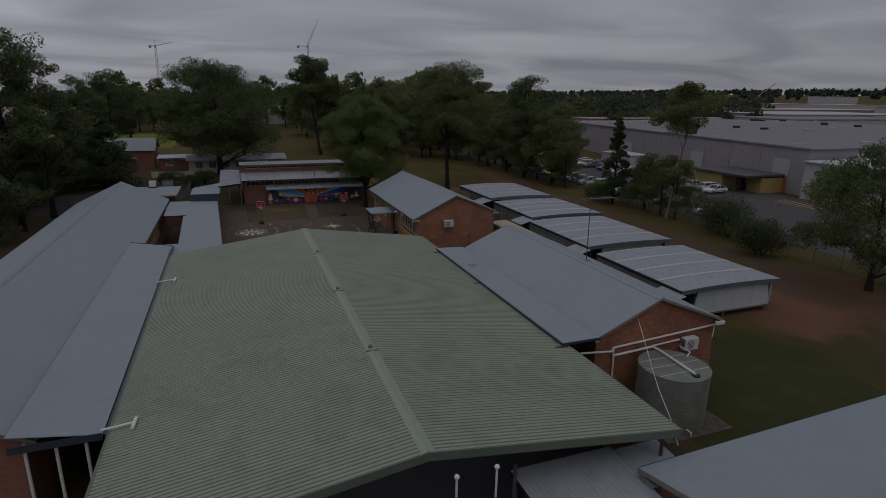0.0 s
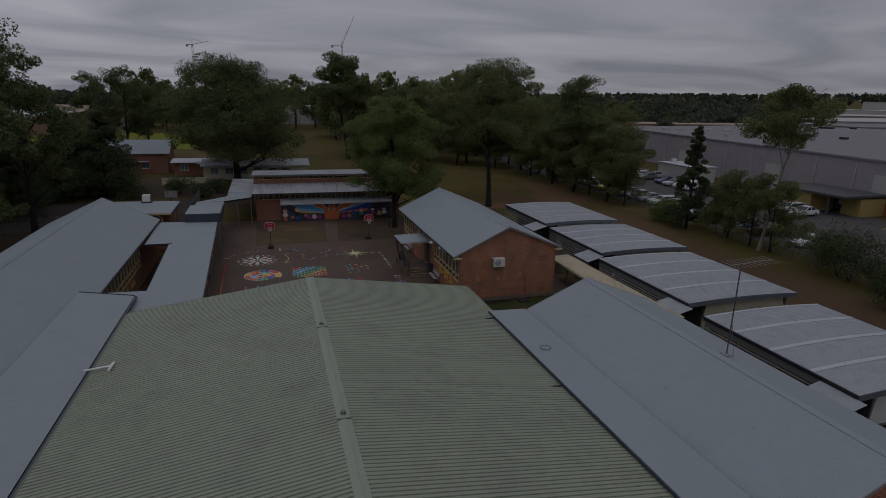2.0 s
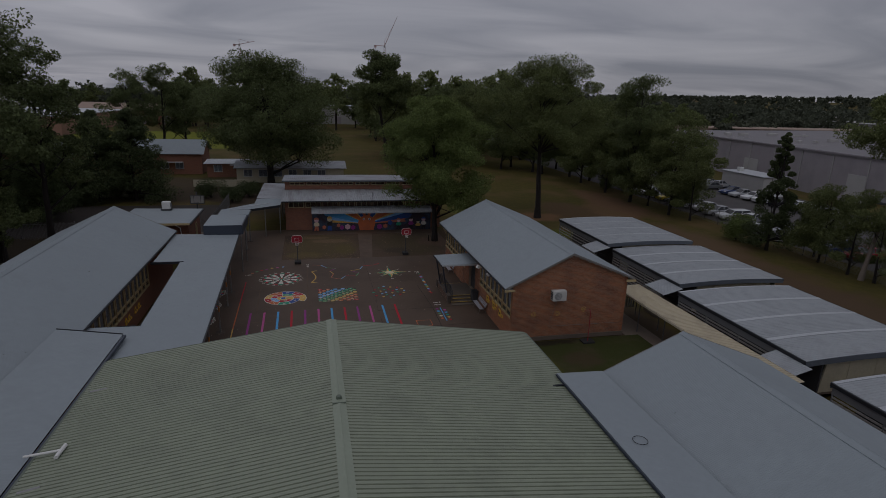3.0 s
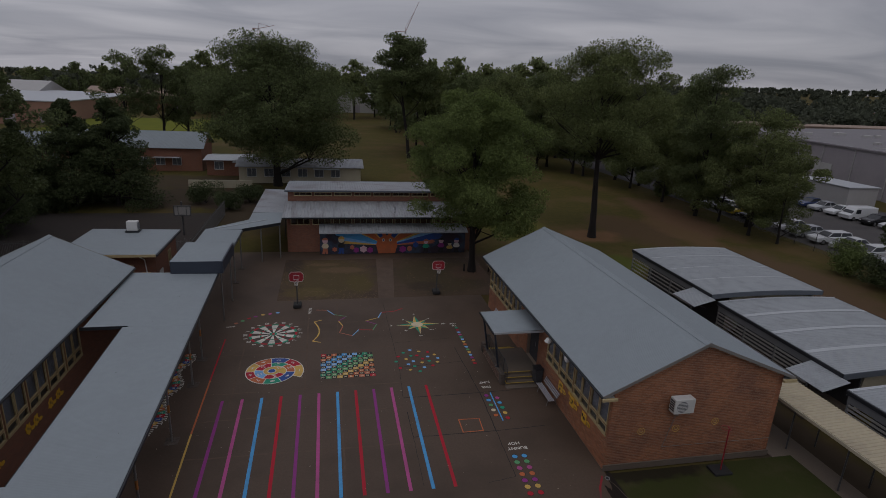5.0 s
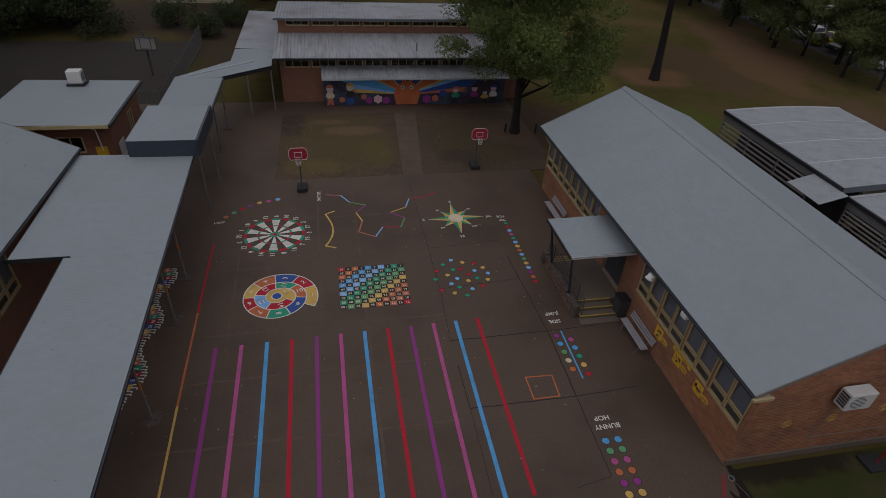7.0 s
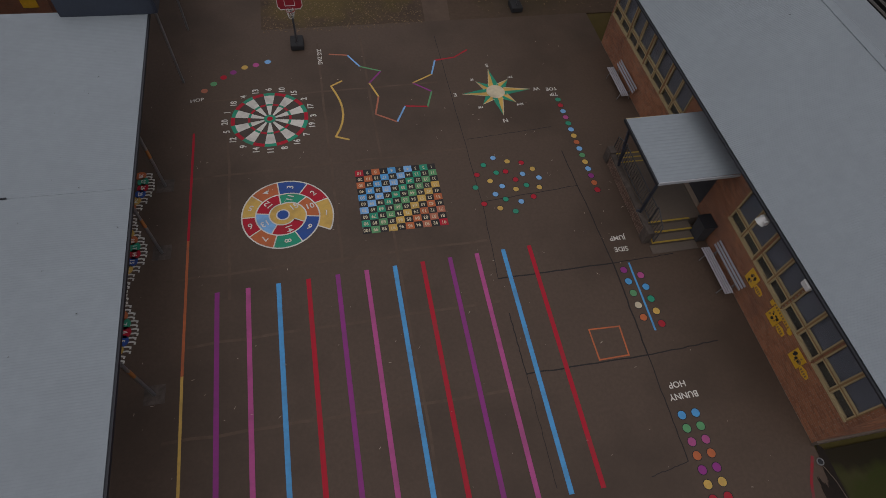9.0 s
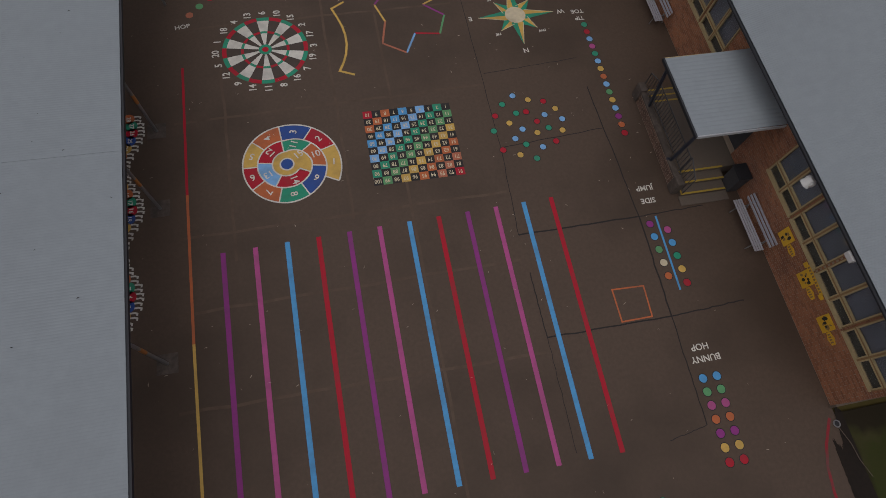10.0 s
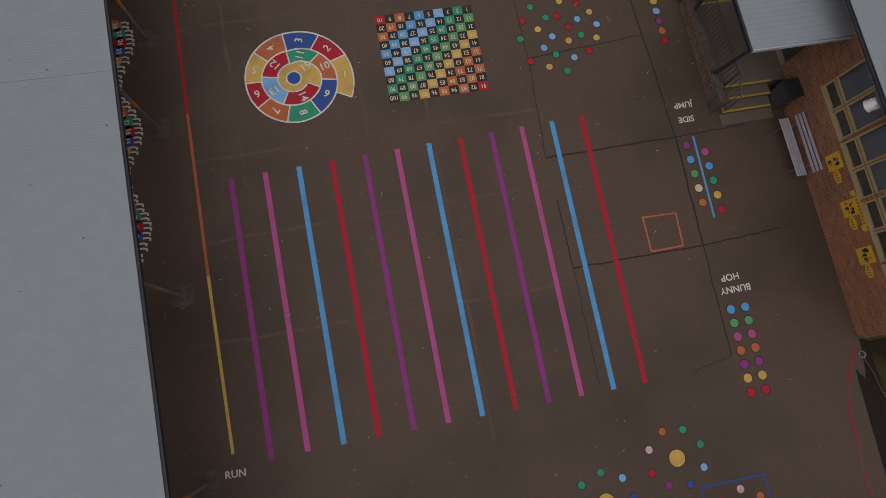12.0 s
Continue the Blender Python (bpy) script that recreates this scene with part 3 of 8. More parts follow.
def ragged_patch(cx, cy, rx, ry, z, seed, n=40, rough=0.16, square=0.0):
    rng = random.Random(seed)
    ph = [rng.uniform(0, 6.28) for _ in range(4)]
    pts = []
    for i in range(n):
        a = 2 * math.pi * i / n
        c, s_ = math.cos(a), math.sin(a)
        k = (1 - square) + square / max(abs(c), abs(s_))
        k *= 1 + rough * sum(math.sin((j + 2) * a + ph[j]) / (j + 2) for j in range(4)) + rough * rng.uniform(-0.12, 0.12)
        pts.append((cx + rx * k * c, cy + ry * k * s_))
    return flat(pts, z)


def lie(x):
    """Height of the land: level at the school, a long rise to the east, a fall to the west."""
    if x > 230:
        k = min(1.0, (x - 230) / 1300)
        return 31 * k * k * (3 - 2 * k)
    if x < -70:
        return -40 * min(1.0, (-70 - x) / 800)
    return 0.0


def land():
    xs = [-4000, -1600, -870, -600, -330, -180, -70, 230] + [230 + 130 * i for i in range(1, 11)] + [2600, 4500]
    ys = [-1500, -400, 0, 120, 300, 700, 1500, 3200, 6000]
    verts = [(x, y, lie(x) - 0.06) for x in xs for y in ys]
    k = len(ys)
    return data_mesh("ground", verts, [(i * k + j, (i + 1) * k + j, (i + 1) * k + j + 1, i * k + j + 1) for i in range(len(xs) - 1) for j in range(k - 1)], "ground")


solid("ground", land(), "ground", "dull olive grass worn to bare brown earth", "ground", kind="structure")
solid("pavement", plane_sheet(-6.6, 46.0, 18.62, 76.6, 0.0, 0.12), "asphalt", "damp brown-black asphalt playground with cracks", "playground surface", kind="structure")
solid("pavement", plane_sheet(-12.0, 76.6, 2.4, 89.4, -0.006, 0.11), "asphalt", "damp dark asphalt under the covered way", "paving", kind="structure")
solid("pavement", plane_sheet(-5.0, 11.0, 18.0, 46.0, -0.008, 0.1), "asphalt", "dark asphalt under the hall roof", "paving", kind="structure")
solid("pavement", plane_sheet(2.4, 86.6, 20.5, 89.4, -0.002, 0.1), "asphalt", "damp asphalt strip below the painted wall", "paving", kind="structure")
solid("lawn", plane_sheet(18.62, 43.5, 28.4, 54.5, 0.004, 0.06), "grass_near", "green lawn beside the brick classrooms", "lawn", kind="structure")
solid("lawn", ragged_patch(28.2, 20.6, 6.8, 6.0, -0.05, 4), "grass_near", "green grass beside the water tank", "lawn", kind="structure")
solid("pavement", plane_sheet(20.2, 19.8, 24.4, 24.0, 0.0, 0.1), "footing", "concrete slab beneath the water tank", "slab", kind="structure")
solid("lawn", plane_sheet(2.4, 76.6, 20.6, 86.6, -0.01, 0.05), "yard", "worn muddy lawn with thin grass and dry leaves", "lawn", kind="structure")
solid("pavement", prism([(10.2, 76.55), (11.45, 76.55), (12.45, 86.65), (10.8, 86.65)], "z", -0.06, -0.004), "asphalt_joint", "worn pale path crossing the muddy lawn", "path", kind="structure")
solid("pavement", plane_sheet(27.4, 47.0, 29.6, 76.0, -0.01, 0.1), "concrete", "narrow concrete path between classroom blocks", "path", kind="structure")
solid("road", plane_sheet(62.5, 20.0, 93.0, 300.0, -0.03), "carpark", "grey asphalt car park", "car park", kind="structure")
solid("road", plane_sheet(-30.0, 88.5, -6.5, 106.0, -0.03), "court", "dark asphalt ball court", "court", kind="structure")
solid("sports_field", flat(((-70, 187), (-16, 188), (-14, 250), (-70, 250)), -0.03), "field", "bright green mown sports field", "field", kind="structure")


# ---- windows and walls ----
def window(parent, axis, at, out, a, b, z0, z1, cols=2, low=0.5, frame_mat="timber", blind=True, name="window", sash=0.042):
    """Tall lights over low ones, each light in its own pale sash between timber members. out: -1 or 1, the side that faces the open."""
    def bx(s0, s1, d0, d1, h0, h1, bm=None):
        d0, d1 = sorted((at + out * d0, at + out * d1))
        return box(d0, s0, h0, d1, s1, h1, bm=bm) if axis == "x" else box(s0, d0, h0, s1, d1, h1, bm=bm)
    w = part(name, bx(a, b, -0.01, 0.05, z0 - 0.05, z0 + 0.03), frame_mat, parent)
    f = bmesh.new()
    bx(a, a + 0.07, -0.06, 0.03, z0, z1, f), bx(b - 0.07, b, -0.06, 0.03, z0, z1, f), bx(a, b, -0.06, 0.028, z1 - 0.06, z1, f)
    cw = (b - a) / cols
    for i in range(1, cols):
        bx(a + i * cw - 0.03, a + i * cw + 0.03, -0.06, 0.028, z0, z1, f)
    if low:
        bx(a, b, -0.06, 0.026, z0 + low - 0.035, z0 + low + 0.035, f)
    part("window_frame", f, "timber_brown" if low else frame_mat, w)
    for i in range(cols):
        for h0, h1 in ((z0, z0 + low), (z0 + low, z1)) if low else ((z0, z1),):
            p0, p1, q0, q1 = a + i * cw + 0.03, a + (i + 1) * cw - 0.03, h0 + 0.03, h1 - 0.03
            p = part("pane", bx(p0, p1, -0.03, -0.022, q0, q1), "glass", w)
            p.visible_shadow = False
            if low:
                r = bmesh.new()
                bx(p0, p0 + sash, -0.02, 0.04, q0, q1, r), bx(p1 - sash, p1, -0.02, 0.04, q0, q1, r)
                bx(p0 + sash, p1 - sash, -0.02, 0.038, q0, q0 + sash, r), bx(p0 + sash, p1 - sash, -0.02, 0.038, q1 - sash, q1, r)
                part("sash", r, frame_mat, w)
    if blind:
        part("blind", bx(a + 0.05, b - 0.05, -0.11, -0.09, z0 + low, z1 - 0.02), "blind", w)
        if low:
            # added backing that holds the dim room in its colour
            part("back_panel", bx(a + 0.05, b - 0.05, -0.12, -0.10, z0 + 0.02, z0 + low - 0.01), "room_dimness", w)
    return w


def lay_bricks(parent, axis, at, out, a, b, z0, z1, holes, top=None, single=None):
    """Stretcher courses, each brick 4 to 7 mm proud of the mortar. top(s): wall height at s. single: (a, b, z) stretch laid brick by brick."""
    rng = random.Random(7)
    verts, faces, count = [], [], 0
    lb, hb, jt = 0.23, 0.076, 0.010
    unit = None
    row, z = 0, z0
    while z + hb <= z1:
        s = a - (0.12 if row % 2 else 0.0)
        while s < b:
            s0, s1 = max(a, s), min(b, s + lb)
            mid, zm = (s0 + s1) / 2, z + hb / 2
            clash = [h for h in holes if h[2] - 0.03 < zm < h[3] + 0.03 and s0 < h[1] and s1 > h[0]]
            for h in clash:
                if s0 < h[0]:
                    s1 = min(s1, h[0])
                elif s1 > h[1]:
                    s0 = max(s0, h[1])
                else:
                    s1 = s0
            ok = s1 - s0 > 0.05 and (top is None or z + hb < min(top(s0), top(s1)))
            if ok:
                d = 0.004 + rng.random() * 0.004
                if single and single[0] <= s0 and s1 <= single[1] and z < single[2] and s1 - s0 > lb - 0.002:
                    if unit is None:
                        unit = box(0, 0, 0, 0.012, lb, hb, bevel=0.002) if axis == "x" else box(0, 0, 0, lb, 0.012, hb, bevel=0.002)
                        unit = mesh_of(unit, "brick", "brick_single")
                    o = new("brick", unit)
                    hang(o, parent)
                    off = at + out * d - (0.012 if out > 0 else 0.0)
                    o.matrix_basis = Matrix.Translation((off, s0, z) if axis == "x" else (s0, off, z))
                else:
                    q = at + out * d
                    k = len(verts)
                    e = 0.003
                    for face_at, i0 in ((at - out * 0.002, 0.0), (q, e)):
                        for ss, zz in ((s0 + i0, z + i0), (s1 - i0, z + i0), (s1 - i0, z + hb - i0), (s0 + i0, z + hb - i0)):
                            verts.append((face_at, ss, zz) if axis == "x" else (ss, face_at, zz))
                    faces += [(k + 4, k + 5, k + 6, k + 7)] + [(k + i, k + (i + 1) % 4, k + 4 + (i + 1) % 4, k + 4 + i) for i in range(4)]
                    count += 1
            s += lb + jt
        z += hb + jt
        row += 1
    me = data_mesh("brickwork", verts, faces, "brick_joined")
    b_ = bmesh.new()
    b_.from_mesh(me)
    bmesh.ops.recalc_face_normals(b_, faces=b_.faces[:])
    b_.to_mesh(me)
    b_.free()
    o = part("brickwork", me, "brick_joined", parent)
    o["kind"] = "stuff"
    return o


def gable_block(name, label, walls, eaves, y0, y1, ze, xr, zr, over=0.32, west=(), east=(), south=(), north=(), pitch=0.076, depth=0.007, profile=WAVE,
                wall_mat="brick", roof_mat="silver", cap_mat=None, west_z=None, fine_bricks=False, soffit=True, cap=True, ze_east=None):
    """A long block with its ridge along y. walls, eaves: the two x of each."""
    b = thing(name, label, "building", at=((walls[0] + walls[1]) / 2, (y0 + y1) / 2, 0))
    w0, w1 = walls
    zf = ze if ze_east is None else ze_east

    def roof_z(x):
        return (ze + (zr - ze) * (x - eaves[0]) / (xr - eaves[0]) if x < xr else zf + (zr - zf) * (eaves[1] - x) / (eaves[1] - xr)) - 0.07
    t = 0.24
    mat = "mortar" if fine_bricks else wall_mat
    part("wall", holed_wall("x", w0, t, y0, y1, 0, roof_z(w0), west), mat, b, "red brick wall")
    part("wall", holed_wall("x", w1 - t, t, y0, y1, 0, roof_z(w1), east), wall_mat, b, "red brick wall")
    low = min(roof_z(w0), roof_z(w1))
    gable = ((w0 + t, low), (w1 - t, low), (w1 - t, roof_z(w1 - t)), (xr, roof_z(xr)), (w0 + t, roof_z(w0 + t)))
    part("gable_wall", holed_wall("y", y0, t, w0 + t, w1 - t, 0, low, south, gable), mat, b, "red brick gable wall")
    part("gable_wall", holed_wall("y", y1 - t, t, w0 + t, w1 - t, 0, low, north, gable), wall_mat, b, "red brick gable wall")
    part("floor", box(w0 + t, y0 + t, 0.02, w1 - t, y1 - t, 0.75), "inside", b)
    ya, yb = y0 - over, y1 + over
    part("roof_sheet", sheet((eaves[0], ya, ze), (0, 1, 0), yb - ya, (xr - eaves[0], 0, zr - ze), pitch, depth, profile, roof_mat), roof_mat, b, "ribbed metal roof sheet")
    part("roof_sheet", sheet((eaves[1], ya, zf), (0, 1, 0), yb - ya, (xr - eaves[1], 0, zr - zf), pitch, depth, profile, roof_mat), roof_mat, b, "ribbed metal roof sheet")
    if cap:
        r = bmesh.new()
        sl, sr = (zr - ze) / (xr - eaves[0]), (zr - zf) / (eaves[1] - xr)
        lift = depth + 0.012
        prism([(xr - 0.2, zr - 0.2 * sl + lift), (xr, zr + lift + 0.02), (xr + 0.2, zr - 0.2 * sr + lift), (xr + 0.2, zr - 0.2 * sr + lift - 0.01), (xr, zr + lift), (xr - 0.2, zr - 0.2 * sl + lift - 0.01)], "y", ya - 0.01, yb + 0.01, r)
        part("ridge_cap", r, cap_mat or roof_mat, b)
        for dx in (-0.2, 0.2):
            zz = zr - 0.2 * (sl if dx < 0 else sr) + lift
            part("cap_edge", tube((xr + dx, ya, zz), (xr + dx, yb, zz), 0.014, sides=6), cap_mat or roof_mat, b)
    for x, sgn, zg in ((eaves[0], -1, ze), (eaves[1], 1, zf)):
        g = prism([(x - sgn * 0.02, zg - 0.03), (x + sgn * 0.055, zg - 0.03), (x + sgn * 0.07, zg - 0.05), (x + sgn * 0.07, zg - 0.10), (x - sgn * 0.02, zg - 0.10)], "y", ya, yb)
        part("gutter", g, "gutter", b, "dark steel gutter")
        wx = w0 if sgn < 0 else w1
        if soffit:
            part("soffit", box(min(x - sgn * 0.02, wx), ya, zg - 0.19, max(x - sgn * 0.02, wx), yb, zg - 0.16), "white", b)
    for y in (ya - 0.03, yb):
        for xe, zg in zip(eaves, (ze, zf)):
            f = prism([(xe, zg - 0.13), (xr, zr - 0.13), (xr, zr + 0.02), (xe, zg + 0.02)], "y", y, y + 0.03)
            part("bargeboard", f, "barge", b, "weathered grey bargeboard")
    return b, roof_z


# ---- the brick classrooms beside the playground ----
units = [(54.92 + i * 1.84, 54.92 + i * 1.84 + 1.78) for i in range(4)]
units_n = [(66.75 + i * 1.84, 66.75 + i * 1.84 + 1.78) for i in range(4)]
B_HOLES = [(a, b, 1.72, 3.68) for a, b in units + units_n] + [(63.6, 65.4, 0.46, 2.65)]
classroom, b_roof = gable_block("classroom_block", "red brick classroom block with a silver gabled metal roof", (18.6, 27.15), (17.95, 27.55), 54.74, 74.2, 4.02, 22.7, 6.32, over=0.24, west=B_HOLES, fine_bricks=True, ze_east=4.36)
for a, b in units + units_n:
    window(classroom, "x", 18.6, -1, a, b, 1.72, 3.68, low=0.5)
lay_bricks(classroom, "x", 18.6, -1, 54.74, 74.2, 0.02, 3.9, B_HOLES, single=(54.9, 58.4, 1.75))
lay_bricks(classroom, "y", 54.74, -1, 18.6, 27.15, 0.30, 6.2, (), top=lambda x: b_roof(x) - 0.02)
part("plinth", box(18.55, 54.67, 0.0, 27.2, 54.74, 0.30), "concrete", classroom, "stained concrete plinth")
door = part("door", box(18.78, 63.65, 0.48, 18.83, 65.35, 2.62, bevel=0.01), "shadow_wall", classroom, "dark double door in the porch recess")
part("door_handle", tube((18.76, 64.42, 1.4), (18.76, 64.42, 1.7), 0.015), "steel", door)
for y, z in ((60.75, 3.66), (58.35, 3.80)):
    fl = part("floodlight", box(17.86, y - 0.16, z - 0.12, 18.04, y + 0.16, z + 0.08, bevel=0.03), "white", classroom, "white flood lamp under the eave")
    part("bracket", tube((18.04, y, z - 0.06), (18.6, y, z - 0.06), 0.03), "white", fl)
    if y > 60:
        part("hood", tube((17.96, y, z + 0.12), (17.86, y, z - 0.12), 0.08, 0.17, 16), "white", fl)
part("bargeboard_end", box(17.9, 54.40, 3.80, 18.62, 54.52, 3.93, bevel=0.015), "timber", classroom, "pale boxed eave end")
part("bargeboard_end", box(26.9, 54.40, 4.13, 27.6, 54.52, 4.27, bevel=0.015), "timber", classroom, "pale boxed eave end")
part("conduit", pipe([(21.85, 54.67, 2.95), (21.35, 54.68, 1.05), (27.1, 54.68, 1.0)], 0.014, 6), "barge", classroom)
for x, z in ((20.2, 1.95), (21.95, 1.95), (23.95, 2.15)):
    for rr in (0.17, 0.08):
        part("painted_ring", pipe([(x + rr * math.cos(2 * math.pi * k / 24), 54.725, z + rr * math.sin(2 * math.pi * k / 24)) for k in range(25)], 0.014, 5), "p_yellow", classroom, "faded yellow target ring painted on brick")

# yellow cut-out figures fixed to the brick as plain shapes
rng = random.Random(41)
for y in (59.96, 58.5, 57.05):
    sg = thing("wall_plaque", "square yellow cut-out plaque with dark shapes screwed to the brick wall", "plaque", "yellow wall plaques", at=(18.58, y, 1.0))
    part("board", box(18.555, y - 0.25, 0.99, 18.585, y + 0.25, 1.53, bevel=0.008), "yellow_sign", sg)
    for k in range(7):
        yy, zz, rr = y + rng.uniform(-0.16, 0.16), 1.26 + rng.uniform(-0.17, 0.17), rng.uniform(0.03, 0.075)
        part("shape", prism([(yy + rr * rng.uniform(0.5, 1.4) * math.cos(i * 0.785), zz + rr * rng.uniform(0.5, 1.4) * math.sin(i * 0.785)) for i in range(8)], "x", 18.546 - 0.001 * k, 18.556), "black" if k % 3 else "timber_brown", sg)
    tag = part("tag", prism([(y - 0.46 + 0.20 * (1 + 0.16 * (i % 2)) * math.cos(i * 0.5236), 1.2 + 0.11 * (1 + 0.2 * (i % 2)) * math.sin(i * 0.5236)) for i in range(12)], "x", 18.56, 18.585), "yellow_sign", sg, "small scalloped yellow tag")
    for k in range(4):
        part("bar", box(18.552, y - 0.6 + 0.08 * k, 1.15, 18.561, y - 0.555 + 0.08 * k, 1.25), "timber_brown", tag)
arch_sign = thing("wall_plaque", "long stepped yellow banner board with dark bars on brick", "plaque", "yellow wall plaques", at=(18.58, 58.35, 1.5))
part("board", prism([(57.72, 1.48), (57.72, 1.60), (57.86, 1.60), (57.86, 1.66), (58.82, 1.66), (58.82, 1.60), (58.96, 1.60), (58.96, 1.44), (58.8, 1.44), (58.8, 1.52), (57.9, 1.52), (57.9, 1.44), (57.8, 1.44)], "x", 18.56, 18.585), "yellow_sign", arch_sign)
for k in range(9):
    part("bar", box(18.553, 57.93 + 0.1 * k, 1.55, 18.561, 57.985 + 0.1 * k, 1.63), "timber_brown", arch_sign)
part("eave_panel", prism([(17.98, 3.9), (18.58, 3.9), (18.58, 2.85)], "y", 73.85, 73.9), "timber", classroom, "triangular cream eave panel")

# split-system unit on the gable
def air_unit(x, y, z, w=1.0, d=0.42, h=0.72, label="white outdoor air-conditioning unit bracketed to the brick wall"):
    """Faces -y."""
    u = thing("air_conditioner", label, "air conditioner", at=(x, y, z))
    part("casing", box(x - w / 2, y, z, x + w / 2, y + d, z + h, bevel=0.03), "ac", u)
    part("grille", tube((x - w * 0.12, y - 0.012, z + h / 2), (x - w * 0.12, y + 0.01, z + h / 2), h * 0.38, sides=20), "darkslat", u)
    g = bmesh.new()
    for k in range(7):
        box(x - w * 0.12 - h * 0.36, y - 0.02, z + h * (0.18 + 0.1 * k), x - w * 0.12 + h * 0.36, y - 0.013, z + h * (0.18 + 0.1 * k) + 0.02, bm=g)
    part("louvre", g, "ac", u)
    v = bmesh.new()
    for k in range(5):
        box(x - w / 2 - 0.008, y + 0.05, z + 0.12 + k * 0.11, x - w / 2 + 0.002, y + d - 0.06, z + 0.19 + k * 0.11, bm=v)
    part("side_vent", v, "black", u)
    for dx in (-0.3, 0.3):
        part("bracket", box(x + dx - 0.02, y, z - 0.05, x + dx + 0.02, y + d + 0.12, z - 0.005), "steel", u)
    part("hose", pipe([(x + w / 2, y + 0.25, z + 0.45), (x + w / 2 + 0.12, y + 0.3, z + 0.5), (x + w / 2 + 0.14, y + d + 0.08, z + 0.3)], 0.02, 6), "black", u)
    return u


air_unit(21.8, 54.2, 3.05)
hr = thing("wall_hoop", "small red netball ring on a bent red pole", "netball hoop", at=(24.0, 54.2, 0))
part("pole", pipe([(24.05, 53.9, 0.0), (24.05, 53.9, 2.35), (23.85, 53.75, 2.5)], 0.03), "hoop_red", hr)
part("ring", hoop_ring(23.7, 53.7, 2.5, 0.2, 0.012), "hoop_red", hr)
part("base", box(23.6, 53.6, -0.02, 24.5, 54.3, 0.12, bevel=0.04), "black", hr)

# entry porch: landing, steps on both ends, rail, canopy
porch = thing("entry_porch", "raised concrete entry landing with yellow-edged steps and dark rails", "porch", at=(17.2, 64.6, 0))
part("landing", box(16.3, 63.15, 0.0, 18.59, 66.2, 0.46, bevel=0.015), "concrete", porch)
part("parapet", box(16.12, 62.75, 0.0, 16.28, 66.75, 0.50), "mortar", porch, "low brick side wall")
lay_bricks(porch, "x", 16.12, -1, 62.75, 66.75, 0.02, 0.5, ()).data.materials[0] = M["brick_old"]
part("coping", box(16.08, 62.7, 0.50, 16.32, 66.8, 0.58, bevel=0.02), "footing", porch, "rough weathered concrete coping")
part("pier", box(16.06, 62.55, 0.0, 16.34, 62.95, 0.66, bevel=0.03), "footing", porch)
part("pier", box(16.06, 66.55, 0.0, 16.34, 66.95, 0.66, bevel=0.03), "footing", porch)
for k, y in enumerate((63.15, 62.79, 62.43)):
    if k:
        part("step", box(16.36, y, 0.0, 18.08, y + 0.36, 0.46 - 0.15 * k, bevel=0.01), "concrete", porch)
    part("nosing", box(16.36, y - 0.012, 0.462 - 0.15 * k - 0.012, 18.08, y + 0.055, 0.466 - 0.15 * k), "yellow_edge", porch)
part("nosing", box(16.36, 62.43, 0.16, 16.42, 62.78, 0.168), "yellow_edge", porch)
part("step", box(16.3, 62.05, 0.0, 18.15, 62.42, 0.05, bevel=0.01), "concrete", porch)
for k, y in enumerate((66.2, 66.56, 66.92)):
    if k:
        part("step", box(16.36, y - 0.36, 0.0, 18.05, y, 0.46 - 0.15 * k, bevel=0.01), "concrete", porch)
    part("nosing", box(16.36, y - 0.055, 0.462 - 0.15 * k - 0.012, 18.05, y + 0.012, 0.466 - 0.15 * k), "yellow_edge", porch)


def railing(parent, a, b, h=0.95, gap=0.14, mat="pole"):
    """A rail with balusters from a to b, on a slope if their heights differ."""
    a, b = Vector(a), Vector(b)
    up_ = Vector((0, 0, h))
    r = part("rail", tube(a + up_, b + up_, 0.022, sides=8), mat, parent)
    part("rail", tube(a + Vector((0, 0, 0.1)), b + Vector((0, 0, 0.1)), 0.015, sides=6), mat, parent)
    k = max(2, int((b - a).length / gap))
    for i in range(k + 1):
        p = a.lerp(b, i / k)
        part("baluster", tube(p + Vector((0, 0, 0.05)), p + up_, 0.011 if 0 < i < k else 0.022, sides=6), mat, parent)


railing(porch, (16.4, 63.2, 0.5), (16.4, 66.2, 0.5), h=0.85)
railing(porch, (16.4, 62.45, 0.17), (16.4, 63.15, 0.48))
railing(porch, (16.4, 66.95, 0.17), (16.4, 66.25, 0.48))
canopy = thing("entry_canopy", "flat silver corrugated canopy over the entry steps", "canopy", at=(17, 64.5, 3.1))
part("roof_sheet", sheet((15.56, 62.96, 3.16), (0, 1, 0), 2.98, (3.03, 0, 0.06), 0.152, 0.012), "silver", canopy)
part("fascia", box(15.50, 62.94, 3.05, 15.56, 65.96, 3.16), "gutter", canopy)
part("fascia", box(15.56, 62.92, 3.05, 18.58, 62.955, 3.17), "silver_band", canopy)
part("fascia", box(15.56, 65.945, 3.0, 18.58, 65.97, 3.16), "timber", canopy)
part("strut", tube((16.2, 63.62, 0.56), (15.66, 63.06, 3.1), 0.06, sides=10), "navy", canopy, "dark blue raking strut")
part("strut", tube((16.2, 65.95, 0.56), (15.7, 65.75, 3.1), 0.06, sides=10), "navy", canopy, "dark blue raking strut")
part("bolt", tube((16.18, 63.66, 0.6), (16.05, 63.66, 0.62), 0.05, sides=8), "navy", canopy)


